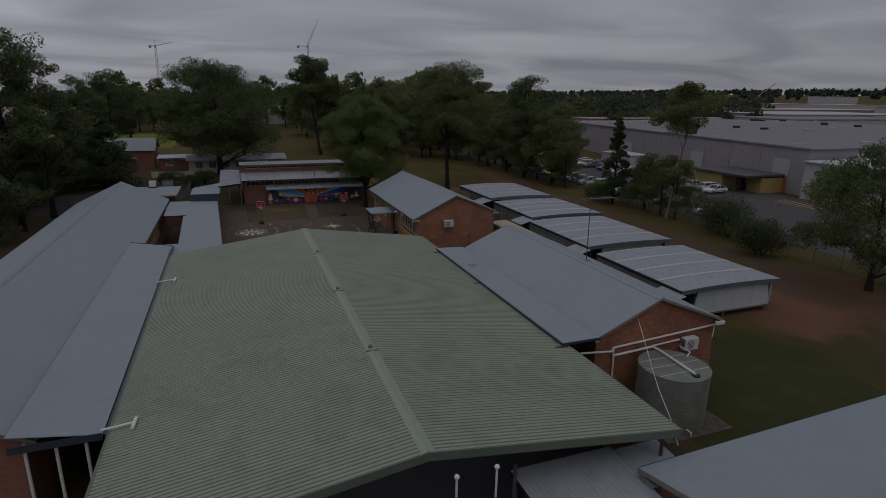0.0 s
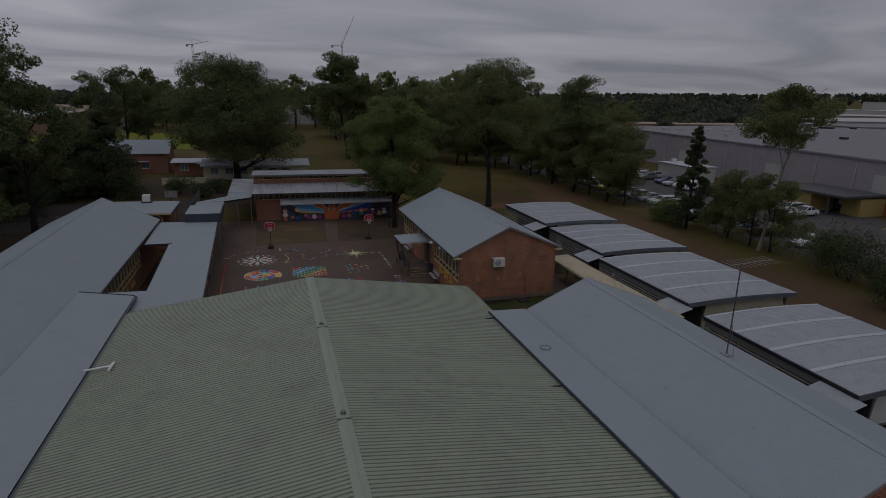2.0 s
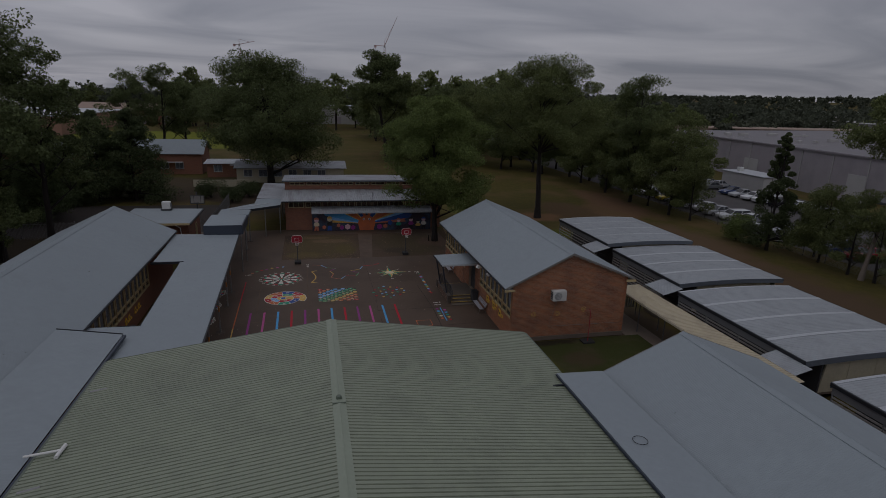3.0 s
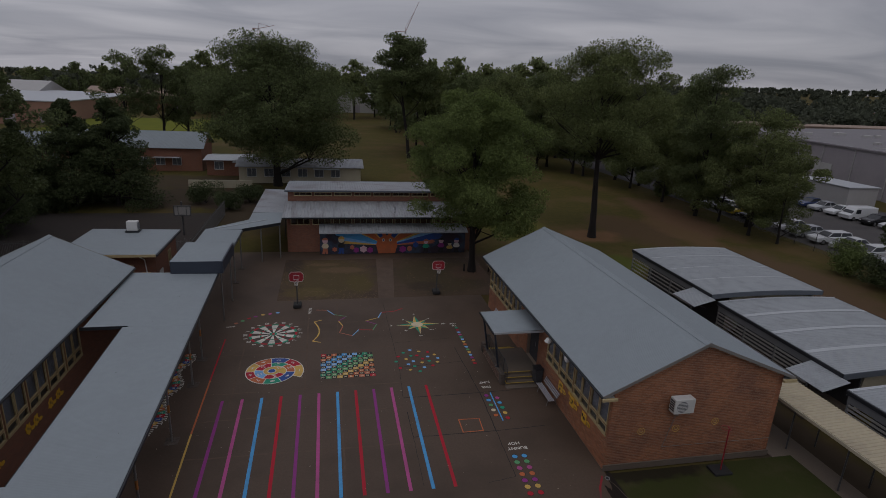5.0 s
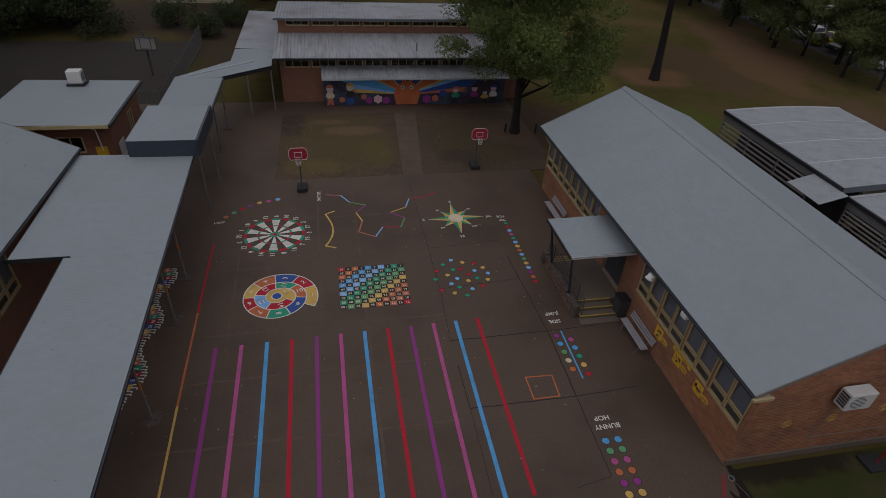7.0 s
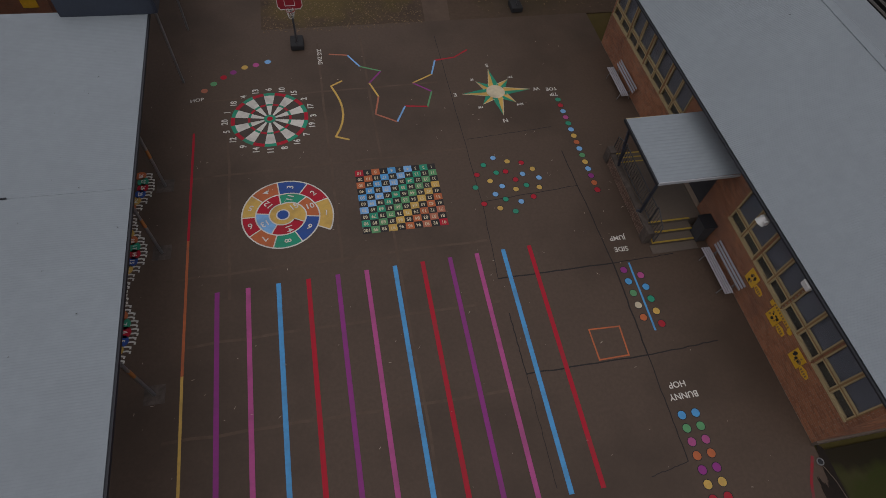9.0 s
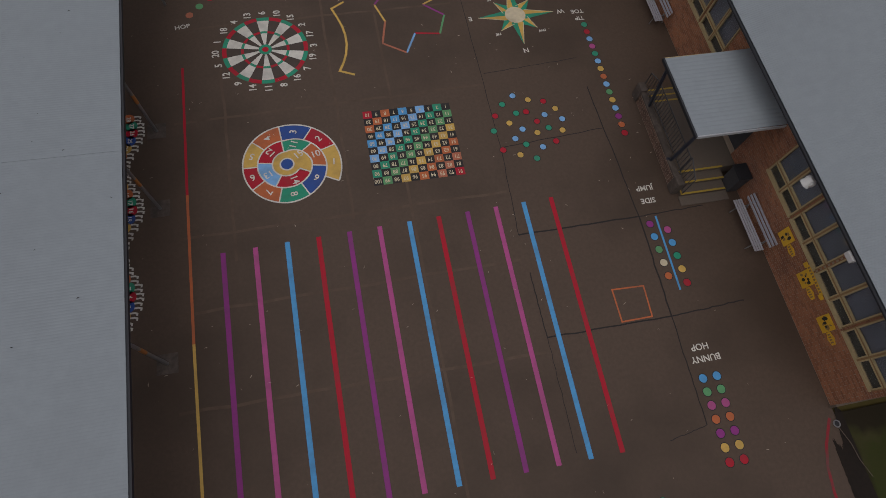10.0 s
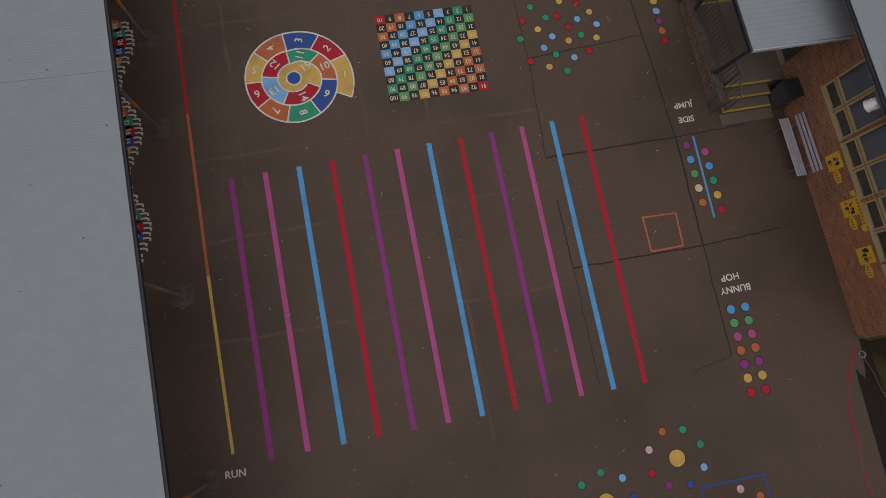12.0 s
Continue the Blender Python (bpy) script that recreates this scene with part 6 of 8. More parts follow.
part("stripe", ribbon([(5.82, 72.72), (5.31, 72.42), (5.48, 71.95), (5.62, 71.47), (5.68, 71.05), (5.68, 70.6), (5.6, 70.15), (5.46, 69.75), (5.27, 69.38), (5.8, 69.15)], 0.085, Z1), "p_yellow", curve)
toe = thing("painted_spots", "line of small coloured stepping spots", "painted game", at=(15.2, 68, 0))
for i, c in enumerate(("p_green", "p_red", "p_sky", "p_pink", "p_green", "p_sky", "p_yellow", "p_orange", "p_sky", "p_green2", "p_yellow", "p_sky", "p_purple", "p_orange", "p_red")):
    part("spot_rim", disc(15.2 + 0.003 * i, 70.5 - 0.3725 * i, 0.148, 0.003), "p_black", toe)
    part("spot", disc(15.2 + 0.003 * i, 70.5 - 0.3725 * i, 0.125, Z1), c, toe)
put_words("TIP", 15.1, 70.86, Z1, 0.27, 180, toe), put_words("TOE", 15.1, 71.22, Z1, 0.27, 180, toe)
hop = thing("painted_spots", "curved row of coloured hopping spots", "painted game", at=(1.3, 73.6, 0))
for (x, y), c in zip(((0.02, 72.67), (0.39, 73.07), (0.79, 73.45), (1.19, 73.74), (1.67, 74.02), (2.15, 74.14), (2.66, 74.3)), ("p_clay", "p_green2", "p_red", "p_purple", "p_yellow", "p_pink", "p_sky")):
    part("spot", disc(x, y, 0.14, Z1), c, hop)
put_words("HOP", -0.25, 72.12, Z1, 0.27, 8, hop)
twist = thing("painted_spots", "scattered coloured spots for a jumping game", "painted game", at=(11.8, 66, 0))
CLOUD = "10.97,67.12,p_green 11.99,67.2,p_yellow 12.55,67.06,p_red 12.92,66.68,p_yellow 10.6,66.65,p_red 11.4,66.67,p_green 11.79,66.68,p_red 12.45,66.47,p_sky 13.06,66.2,p_sky 11.05,66.28,p_yellow 12.09,66.22,p_red 12.94,65.72,p_yellow 11.47,65.96,p_sky 12.45,65.89,p_green 10.4,66.02,p_green 11.98,65.74,p_yellow 11.11,65.6,p_sky 11.45,65.31,p_green 12.58,65.29,p_red 12.03,65.12,p_sky 10.56,65.19,p_red 11.13,64.91,p_yellow 11.69,64.69,p_green 11.45,67.45,p_sky"
for item in CLOUD.split():
    x, y, c = item.split(",")
    part("spot_rim", disc(float(x), float(y), 0.135, 0.003), "p_black", twist)
    part("spot", disc(float(x), float(y), 0.112, Z1), c, twist)

side = thing("painted_spots", "blue line between two rows of jumping spots", "painted game", at=(15.2, 60.5, 0))
part("stripe", ribbon([(15.25, 61.84), (15.18, 59.12)], 0.07, Z1), "p_blue", side)
for i, (cl, cr) in enumerate((("p_purple", "p_pink"), ("p_blue", "p_blue"), ("p_green2", "p_green"), ("p_cream", "p_yellow"), ("p_orange", "p_red"))):
    for x, y, c in ((14.95, 61.57 - 0.48 * i, cl), (15.5, 61.27 - 0.485 * i, cr)):
        part("spot_rim", disc(x, y, 0.15, 0.003), "p_black", side)
        part("spot", disc(x, y, 0.128, Z1), c, side)
put_words("SIDE", 15.19, 62.46, Z1, 0.28, 180, side), put_words("JUMP", 15.22, 62.96, Z1, 0.28, 180, side)
bunny = thing("painted_spots", "paired rows of coloured bunny-hop spots", "painted game", at=(15, 55, 0))
for i, c in enumerate(("p_blue", "p_green2", "p_pink", "p_orange", "p_purple", "p_yellow", "p_red")):
    for x in (14.87 - 0.017 * i, 15.34 - 0.017 * i):
        part("spot_rim", disc(x, 56.25 - 0.409 * i, 0.155, 0.003), "p_black", bunny)
        part("spot", disc(x, 56.25 - 0.409 * i, 0.132, Z1), c, bunny)
put_words("BUNNY", 15.2, 56.84, Z1, 0.29, 180, bunny), put_words("HOP", 15.13, 57.22, Z1, 0.29, 180, bunny)
sq = thing("painted_square", "thin orange painted square outline", "painted line", at=(13.4, 58.9, 0))
part("stripe", ribbon([(12.89, 59.5), (13.98, 59.46), (13.93, 58.42), (12.89, 58.41)], 0.05, Z1, True), "p_orange", sq)
for x, y, spots in ((12.05, 52.47, ((-0.24, 0.78, "p_orange"), (0.38, 0.72, "p_green"), (0.78, 0.23, "p_green"), (-0.75, 0.38, "p_rose"), (0.71, -0.39, "p_sky"), (-0.83, -0.24, "p_red"), (-0.43, -0.66, "p_purple"), (0.19, -0.75, "p_navy"))),
                    (9.75, 51.75, ((0.02, 0.79, "p_green"), (0.6, 0.53, "p_sky"), (-0.59, 0.58, "p_green"), (0.8, -0.02, "p_navy"), (-0.8, 0.0, "p_red"), (-0.4, -0.7, "p_orange"), (0.4, -0.65, "p_rose")))):
    ring = thing("painted_spots", "ring of small spots round a yellow disc", "painted game", "spot rings", at=(x, y, 0))
    part("spot_rim", disc(x, y, 0.255, 0.003, 28), "p_black", ring)
    part("spot", disc(x, y, 0.235, Z1, 28), "p_yellow", ring)
    for dx, dy, c in spots:
        part("spot_rim", disc(x + dx, y + dy, 0.122, 0.003), "p_black", ring)
        part("spot", disc(x + dx, y + dy, 0.105, Z1), c, ring)
bs = thing("painted_square", "blue painted square holding coloured spots", "painted line", at=(13.5, 50.6, 0))
part("stripe", ribbon([(12.52, 51.57), (14.45, 51.54), (14.48, 49.6), (12.5, 49.6)], 0.05, Z1, True), "p_navy", bs)
for x, y, c in ((13.65, 51.3, "p_rose"), (13.01, 51.1, "p_red"), (14.17, 51.0, "p_orange"), (13.5, 50.3, "p_green"), (13.0, 50.0, "p_sky")):
    part("spot", disc(x, y, 0.11, Z1), c, bs)
rl = thing("painted_line", "worn red line along the asphalt edge", "painted line", at=(17.7, 52, 0))
part("stripe", ribbon([(18.4, 54.4), (17.95, 53.7), (17.7, 53.1), (17.58, 52.4), (17.57, 51.79), (17.42, 51.0), (17.5, 50.3)], 0.09, Z1), "p_faded", rl)

# numbered caterpillar along the covered way
cat = thing("painted_caterpillar", "numbered caterpillar of coloured discs with white feet", "painted game", at=(-2.3, 64, 0))
rng = random.Random(11)
cols = ("p_orange", "p_green", "p_red", "p_navy", "p_yellow")
for i in range(28):
    y = 68.2 - i * 0.295
    x = -2.2 + 0.24 * math.sin(i * 0.62 + 0.5)
    part("disc", disc(x, y, 0.2, Z1, 16), cols[i % 5], cat)
    put_words(str(28 - i), x, y, Z2, 0.2, -90, cat)
    for dy in (-0.07, 0.08):
        part("foot", ribbon([(x + 0.18, y + dy), (x + 0.30, y + dy), (x + 0.39, y + dy - 0.03), (x + 0.38, y + dy - 0.1)], 0.055, Z1), "p_white", cat)

# cracks and joints of the asphalt
def wander(a, b, seed, amp=0.05, n=14):
    rng_ = random.Random(seed)
    a, b = Vector(a), Vector(b)
    d = (b - a).normalized()
    s_ = Vector((-d.y, d.x))
    return [tuple(a.lerp(b, i / n) + s_ * (rng_.uniform(-amp, amp) if 0 < i < n else 0)) for i in range(n + 1)]


for k, (a, b, w) in enumerate((((10.31, 61.88), (14.66, 61.91), 0.045), ((14.66, 61.91), (17.1, 61.98), 0.03), ((10.37, 58.33), (14.57, 58.32), 0.04), ((14.57, 58.32), (17.2, 58.43), 0.035),
                               ((14.43, 67.5), (14.66, 61.91), 0.035), ((14.66, 61.91), (14.57, 58.32), 0.045), ((14.57, 58.32), (14.48, 54.92), 0.03), ((10.36, 60.52), (10.37, 58.33), 0.03), ((10.37, 58.33), (10.33, 54.89), 0.016),
                               ((10.6, 68.6), (14.4, 68.9), 0.02), ((10.5, 65.3), (14.5, 65.6), 0.025), ((10.45, 75.5), (10.5, 65.2), 0.02), ((10.5, 65.2), (10.31, 61.88), 0.02), ((13.2, 54.7), (14.48, 54.92), 0.02))):
    cr = tagged(part("crack", ribbon(wander(a, b, k, 0.018), w * 1.15, 0.0025 if k % 2 else 0.0035), "tar"), "dark tarred crack across the asphalt", "crack", "asphalt cracks", "structure")
for k, (x0, y0, x1, y1) in enumerate(((1.2, 62.4, 1.05, 70.0), (5.0, 63.3, 4.9, 75.5), (-0.6, 58.0, 10.2, 57.9), (-0.6, 67.8, 10.4, 68.1), (-0.5, 63.4, 10.3, 63.55), (-0.6, 60.9, 10.2, 61.0), (6.9, 75.8, 7.0, 54.0), (-0.4, 72.0, 10.0, 72.2))):
    tagged(part("joint", ribbon(wander((x0, y0), (x1, y1), 50 + k, 0.03), 0.09, 0.0008 + 0.0002 * k), "asphalt_joint"), "faint pale seam in the asphalt", "seam", "asphalt seams", "structure")

# small litter: twigs and bark strips on the asphalt, dry leaves on the lawn and asphalt edges
def scatter(name, label, count, area, size, mat, seed, z=0.0, thin=0.3):
    rng_ = np.random.RandomState(seed)
    verts, faces = [], []
    for i in range(count):
        x, y = rng_.uniform(area[0], area[2]), rng_.uniform(area[1], area[3])
        a, L = rng_.uniform(0, 6.28), size * rng_.uniform(0.5, 1.4)
        w = L * thin
        c, s_ = math.cos(a), math.sin(a)
        k = len(verts)
        for dx, dy, dz in ((-L, 0, 0.0), (0, w, 0.4 * L * thin), (L, 0.5 * w, 0.0), (0, -w, 0.2 * L * thin)):
            verts.append((x + dx * c - dy * s_, y + dx * s_ + dy * c, z + dz))
        faces += [(k, k + 3, k + 1), (k + 3, k + 2, k + 1)]
    ob = part(name, data_mesh(name, verts, faces, mat), mat)
    return tagged(ob, label, "litter", kind="stuff")


scatter("dry_leaves", "dry brown leaves scattered over the lawn", 1500, (2.5, 76.7, 10.2, 86.5), 0.055, "litter", 1)
scatter("dry_leaves", "dry brown leaves drifted along the asphalt edge", 900, (2.5, 76.3, 10.2, 78.6), 0.06, "litter", 2)
scatter("dry_leaves", "dry leaves below the tree", 700, (13.0, 77.0, 26.0, 88.0), 0.08, "litter", 3)
scatter("dry_leaves", "dry brown leaves gathered on the lawn beside the covered way", 700, (2.45, 77.5, 4.6, 85.0), 0.06, "litter", 4)
scatter("twigs", "pale bark strips and twigs on the asphalt", 240, (-3.0, 49.0, 17.5, 75.5), 0.05, "twig", 5, 0.008, 0.12)

# damp soil and a drain pit at the classroom corner
solid("soil", ragged_patch(18.5, 51.1, 0.36, 3.2, 0.006, 21, 300, 0.25, 0.6), "damp", "dark damp soil along the asphalt edge", "soil", kind="structure")
pit = thing("drain_pit", "small concrete drain ring with a dark grate", "drain", at=(18.55, 54.2, 0))
part("ring", hoop_ring(18.55, 54.2, 0.02, 0.1, 0.02), "steel", pit)
part("grate", disc(18.55, 54.2, 0.085, 0.016), "gutter", pit)
part("hose", pipe([(18.55, 54.1, 0.03), (18.72, 53.6, 0.03), (18.78, 53.1, 0.03), (18.95, 52.6, 0.03)], 0.011, 6), "concrete", pit)


# leaves and bark blown onto the roofs
def roof_litter(label, count, x0, x1, z0, z1, y0, y1, size, mat, seed):
    rng_ = np.random.RandomState(seed)
    verts, faces = [], []
    for i in range(count):
        f = rng_.uniform(0, 1)
        x, y, z = x0 + (x1 - x0) * f, rng_.uniform(y0, y1), z0 + (z1 - z0) * f + 0.02
        a, L = rng_.uniform(0, 6.28), size * rng_.uniform(0.4, 1.5)
        w = L * 0.3
        c, s_ = math.cos(a), math.sin(a)
        sl = (z1 - z0) / (x1 - x0)
        k = len(verts)
        for dx, dy, dz in ((-L, 0, 0.0), (0, w, 0.012), (L, 0.3 * w, 0.0), (0, -w, 0.006)):
            px = dx * c - dy * s_
            verts.append((x + px, y + dx * s_ + dy * c, z + dz + px * sl))
        faces += [(k, k + 3, k + 1), (k + 3, k + 2, k + 1)]
    return tagged(part("dry_leaves", data_mesh("dry_leaves", verts, faces, mat), mat), label, "litter", kind="stuff")


roof_litter("dark leaves and bark on the classroom roof", 26, 18.0, 22.5, 4.0, 6.22, 54.8, 73.8, 0.032, "bark", 31)
roof_litter("dark leaves and bark on the walkway roof", 30, -6.0, -0.8, 3.79, 3.69, 53.0, 73.0, 0.03, "bark", 32)
roof_litter("dark leaves and bark on the long west roof", 34, -10.8, -6.4, 6.25, 4.1, 24.0, 72.0, 0.05, "bark", 33)
roof_litter("dark leaves and bark on the near east roof", 14, 19.0, 22.8, 4.6, 5.5, 24.0, 42.0, 0.04, "bark", 34)
roof_litter("brown leaves caught on the hall roof", 160, -3.5, -1.6, 4.17, 4.36, 15.0, 47.0, 0.045, "litter", 35)
roof_litter("dark leaves on the demountable roofs", 20, 32.8, 41.5, 3.55, 3.55, 68.0, 77.0, 0.05, "bark", 36)

# ---- basketball hoops ----
def hoop(x, y, turn=0.0, h=3.05, label="portable basketball stand with a red backboard and white lines"):
    b = thing("basketball_stand", label, "basketball hoop", "basketball stands")
    part("base", box(-0.35, -0.2, 0, 0.35, 0.75, 0.28, bevel=0.06), "black", b)
    part("pole", tube((0, 0.1, 0.2), (0, 0.1, h - 0.1), 0.055), "pole", b)
    part("arm", tube((0, 0.1, h - 0.35), (0, -0.35, h + 0.15), 0.035), "pole", b)
    bd = part("backboard", prism([(-0.62, h - 0.12), (-0.5, h - 0.28), (0.5, h - 0.28), (0.62, h - 0.12), (0.62, h + 0.28), (0.42, h + 0.48), (-0.42, h + 0.48), (-0.62, h + 0.28)], "y", -0.42, -0.37), "hoop_red", b)
    out = [(-0.6, h - 0.11), (-0.49, h - 0.26), (0.49, h - 0.26), (0.6, h - 0.11), (0.6, h + 0.27), (0.41, h + 0.46), (-0.41, h + 0.46), (-0.6, h + 0.27), (-0.6, h - 0.11)]
    part("border", pipe([(x_, -0.425, z_) for x_, z_ in out], 0.018, 6), "white", bd)
    part("target", pipe([(x_, -0.425, z_) for x_, z_ in ((-0.24, h - 0.1), (0.24, h - 0.1), (0.24, h + 0.2), (-0.24, h + 0.2), (-0.24, h - 0.1))], 0.016, 6), "white", bd)
    part("rim", hoop_ring(0, -0.68, h - 0.14, 0.22, 0.013), "hoop_red", b)
    nt = bmesh.new()
    for a in range(12):
        t0, t1 = a * 0.5236, (a + 1) * 0.5236
        tube((0.22 * math.cos(t0), -0.68 + 0.22 * math.sin(t0), h - 0.15), (0.13 * math.cos(t1), -0.68 + 0.13 * math.sin(t1), h - 0.5), 0.007, sides=4, bm=nt)
        tube((0.22 * math.cos(t1), -0.68 + 0.22 * math.sin(t1), h - 0.15), (0.13 * math.cos(t0), -0.68 + 0.13 * math.sin(t0), h - 0.5), 0.007, sides=4, bm=nt)
    part("net", nt, "pvc", b)
    b.matrix_basis = pose(x, y, 0, 0, 0, turn) @ Matrix.Diagonal((0.84, 0.84, 1, 1))
    return b


hoop(4.02, 75.1, h=2.5), hoop(14.98, 77.05, h=2.5)
ch = thing("basketball_goal", "court goal post with a white framed backboard", "basketball hoop", at=(-8.6, 95.9, 0))
part("pole", tube((-8.6, 95.9, 0), (-8.6, 95.9, 3.6), 0.09), "pole", ch)
part("backboard", box(-9.3, 95.6, 2.2, -7.7, 95.65, 3.2), "slat", ch)
part("frame", pipe([(-9.3, 95.57, 2.2), (-7.7, 95.57, 2.2), (-7.7, 95.57, 3.2), (-9.3, 95.57, 3.2), (-9.3, 95.57, 2.2)], 0.05, 6), "pole", ch)
for x_ in (-8.9, -8.1):
    part("frame", pipe([(x_, 95.57, 2.2), (x_, 95.57, 3.2)], 0.03, 6), "pole", ch)
part("rim", hoop_ring(-8.5, 95.3, 2.35, 0.23, 0.02), "pole", ch)

# stumps by the lawn tree
for x, y in ((18.6, 82.6), (20.9, 82.4)):
    st = thing("bollard", "short dark timber bollard beside a tree", "bollard", "timber bollards", at=(x, y, 0))
    part("post", tube((x, y, -0.05), (x, y, 0.65), 0.08, 0.07), "bark", st)

# ---- fences ----
def picket_fence(x0, y0, x1, y1, h, gap, label, mat="pole", limit=280, cat="fence"):
    f = thing("fence", label, cat, at=(x0, y0, 0))
    a, b = Vector((x0, y0, -0.05)), Vector((x1, y1, -0.05))
    L = (b - a).length
    unit = None
    turn = math.degrees(math.atan2(y1 - y0, x1 - x0))
    for hh in (0.2, h - 0.2):
        part("rail", tube(a + Vector((0, 0, hh)), b + Vector((0, 0, hh)), 0.025, sides=6), mat, f)
    k = min(limit, int(L / gap))
    pick = mesh_of(tube((0, 0, 0), (0, 0, h), 0.013, sides=5), "picket", mat)
    post = mesh_of(tube((0, 0, 0), (0, 0, h + 0.1), 0.035, sides=8), "post", mat)
    for i in range(k + 1):
        o = new("picket" if i % 20 else "post", pick if i % 20 else post)
        hang(o, f)
        o.matrix_basis = Matrix.Translation(a.lerp(b, i / k))
    return f


picket_fence(-30, 87.6, -6.0, 87.6, 1.9, 0.13, "dark steel picket fence around the court", "fence_grey")
picket_fence(-6.0, 87.6, -6.0, 105.0, 1.9, 0.15, "dark steel picket fence around the court", "fence_grey")


def wire_fence(x0, y0, x1, y1, h=2.1, bay=3.0):
    f = thing("wire_fence", "chain-wire boundary fence on steel posts", "fence", at=(x0, y0, 0))
    a, b = Vector((x0, y0, -0.06)), Vector((x1, y1, -0.06))
    k = int((b - a).length / bay)
    post = mesh_of(tube((0, 0, 0), (0, 0, h), 0.035, sides=6), "post", "pole")
    for i in range(k + 1):
        o = new("post", post)
        hang(o, f)
        o.matrix_basis = Matrix.Translation(a.lerp(b, i / k))
    part("rail", tube(a + Vector((0, 0, h)), b + Vector((0, 0, h)), 0.025, sides=6), "pole", f)
    d = (b - a)
    L = d.length
    d.normalize()
    s_ = Vector((-d.y, d.x, 0)) * 0.004
    verts, faces = [], []
    g = 0.16
    n = int(L / g)
    for i in range(n):
        for sg in (1, -1):
            p0 = a + d * (i * g) + Vector((0, 0, 0.05))
            p1 = p0 + d * (sg * h * 0.5) + Vector((0, 0, h - 0.05))
            w = d * 0.006
            m = len(verts)
            verts += [tuple(p0 - w), tuple(p0 + w), tuple(p1 + w), tuple(p1 - w)]
            faces.append((m, m + 1, m + 2, m + 3))
    me = data_mesh("wire_mesh", verts, faces, "steel")
    part("wire_mesh", me, "steel", f)
    return f


wire_fence(56.6, 22.0, 61.2, 90.0), wire_fence(61.2, 90.0, 65.0, 150.0)

# ---- trees ----
def tube_path(points, radii, sides=6):
    verts, faces = [], []
    for j, (p, r) in enumerate(zip(points, radii)):
        d = (points[min(j + 1, len(points) - 1)] - points[max(j - 1, 0)]).normalized()
        u = d.orthogonal().normalized()
        v = d.cross(u)
        for k in range(sides):
            a = 2 * math.pi * k / sides
            verts.append(tuple(p + (u * math.cos(a) + v * math.sin(a)) * r))
    for j in range(len(points) - 1):
        for k in range(sides):
            a, b = j * sides + k, j * sides + (k + 1) % sides
            faces.append((a, b, b + sides, a + sides))
    return verts, faces


def limb(rng, a, b, r0, r1, bend=0.12, n=6):
    a, b = Vector(a), Vector(b)
    L = (b - a).length
    pts = [a]
    off = Vector((0, 0, 0))
    for i in range(1, n + 1):
        off += Vector((rng.uniform(-1, 1), rng.uniform(-1, 1), rng.uniform(-0.4, 0.6))) * bend * L / n
        pts.append(a.lerp(b, i / n) + off * (1 if i < n else 0.6))
    return pts, [r0 + (r1 - r0) * i / n for i in range(n + 1)]


def leaf_cloud(rng, clumps, per, size, droop=0.45, slim=0.34):
    """Leaves in clumps (centre, radii). Each leaf is one small blade; most lie near the clump's outside."""
    out_v, out_f = [], []
    total = 0
    for c, rad, share in clumps:
        n = max(8, int(per * share))
        d = rng.normal(size=(n, 3))
        d /= np.linalg.norm(d, axis=1)[:, None]
        r = rng.uniform(0.35, 1.0, size=(n, 1)) ** 0.5
        p = np.array(c) + d * r * np.array(rad)
        ax = rng.normal(size=(n, 3)) + d * 0.5
        ax[:, 2] -= droop * rng.uniform(0, 2, size=n)
        ax /= np.linalg.norm(ax, axis=1)[:, None]
        sd = np.cross(ax, d * 0.6 + rng.normal(size=(n, 3)) * 0.6 + np.array((0, 0, 0.35)))
        sd /= np.linalg.norm(sd, axis=1)[:, None] + 1e-6
        L = size * rng.uniform(0.55, 1.35, size=(n, 1))
        tri = np.stack([p - ax * L * 0.5 + sd * L * slim, p + ax * L * 0.6, p - ax * L * 0.5 - sd * L * slim], axis=1).reshape(-1, 3)
        out_v.append(tri)
        base = np.arange(n) * 3 + total
        out_f.append(np.stack([base, base + 1, base + 2], axis=1))
        total += n * 3
    v, f = np.concatenate(out_v), np.concatenate(out_f)
    return v, f


def leaf_mesh(name, v, f, mat):
    me = bpy.data.meshes.new(name)
    me.vertices.add(len(v))
    me.vertices.foreach_set("co", v.astype(np.float32).ravel())
    me.loops.add(len(f) * 3)
    me.loops.foreach_set("vertex_index", f.astype(np.int32).ravel())
    me.polygons.add(len(f))
    me.polygons.foreach_set("loop_start", np.arange(len(f), dtype=np.int32) * 3)
    me.update(calc_edges=True)
    me.validate()
    me.materials.append(M[mat])
    return me


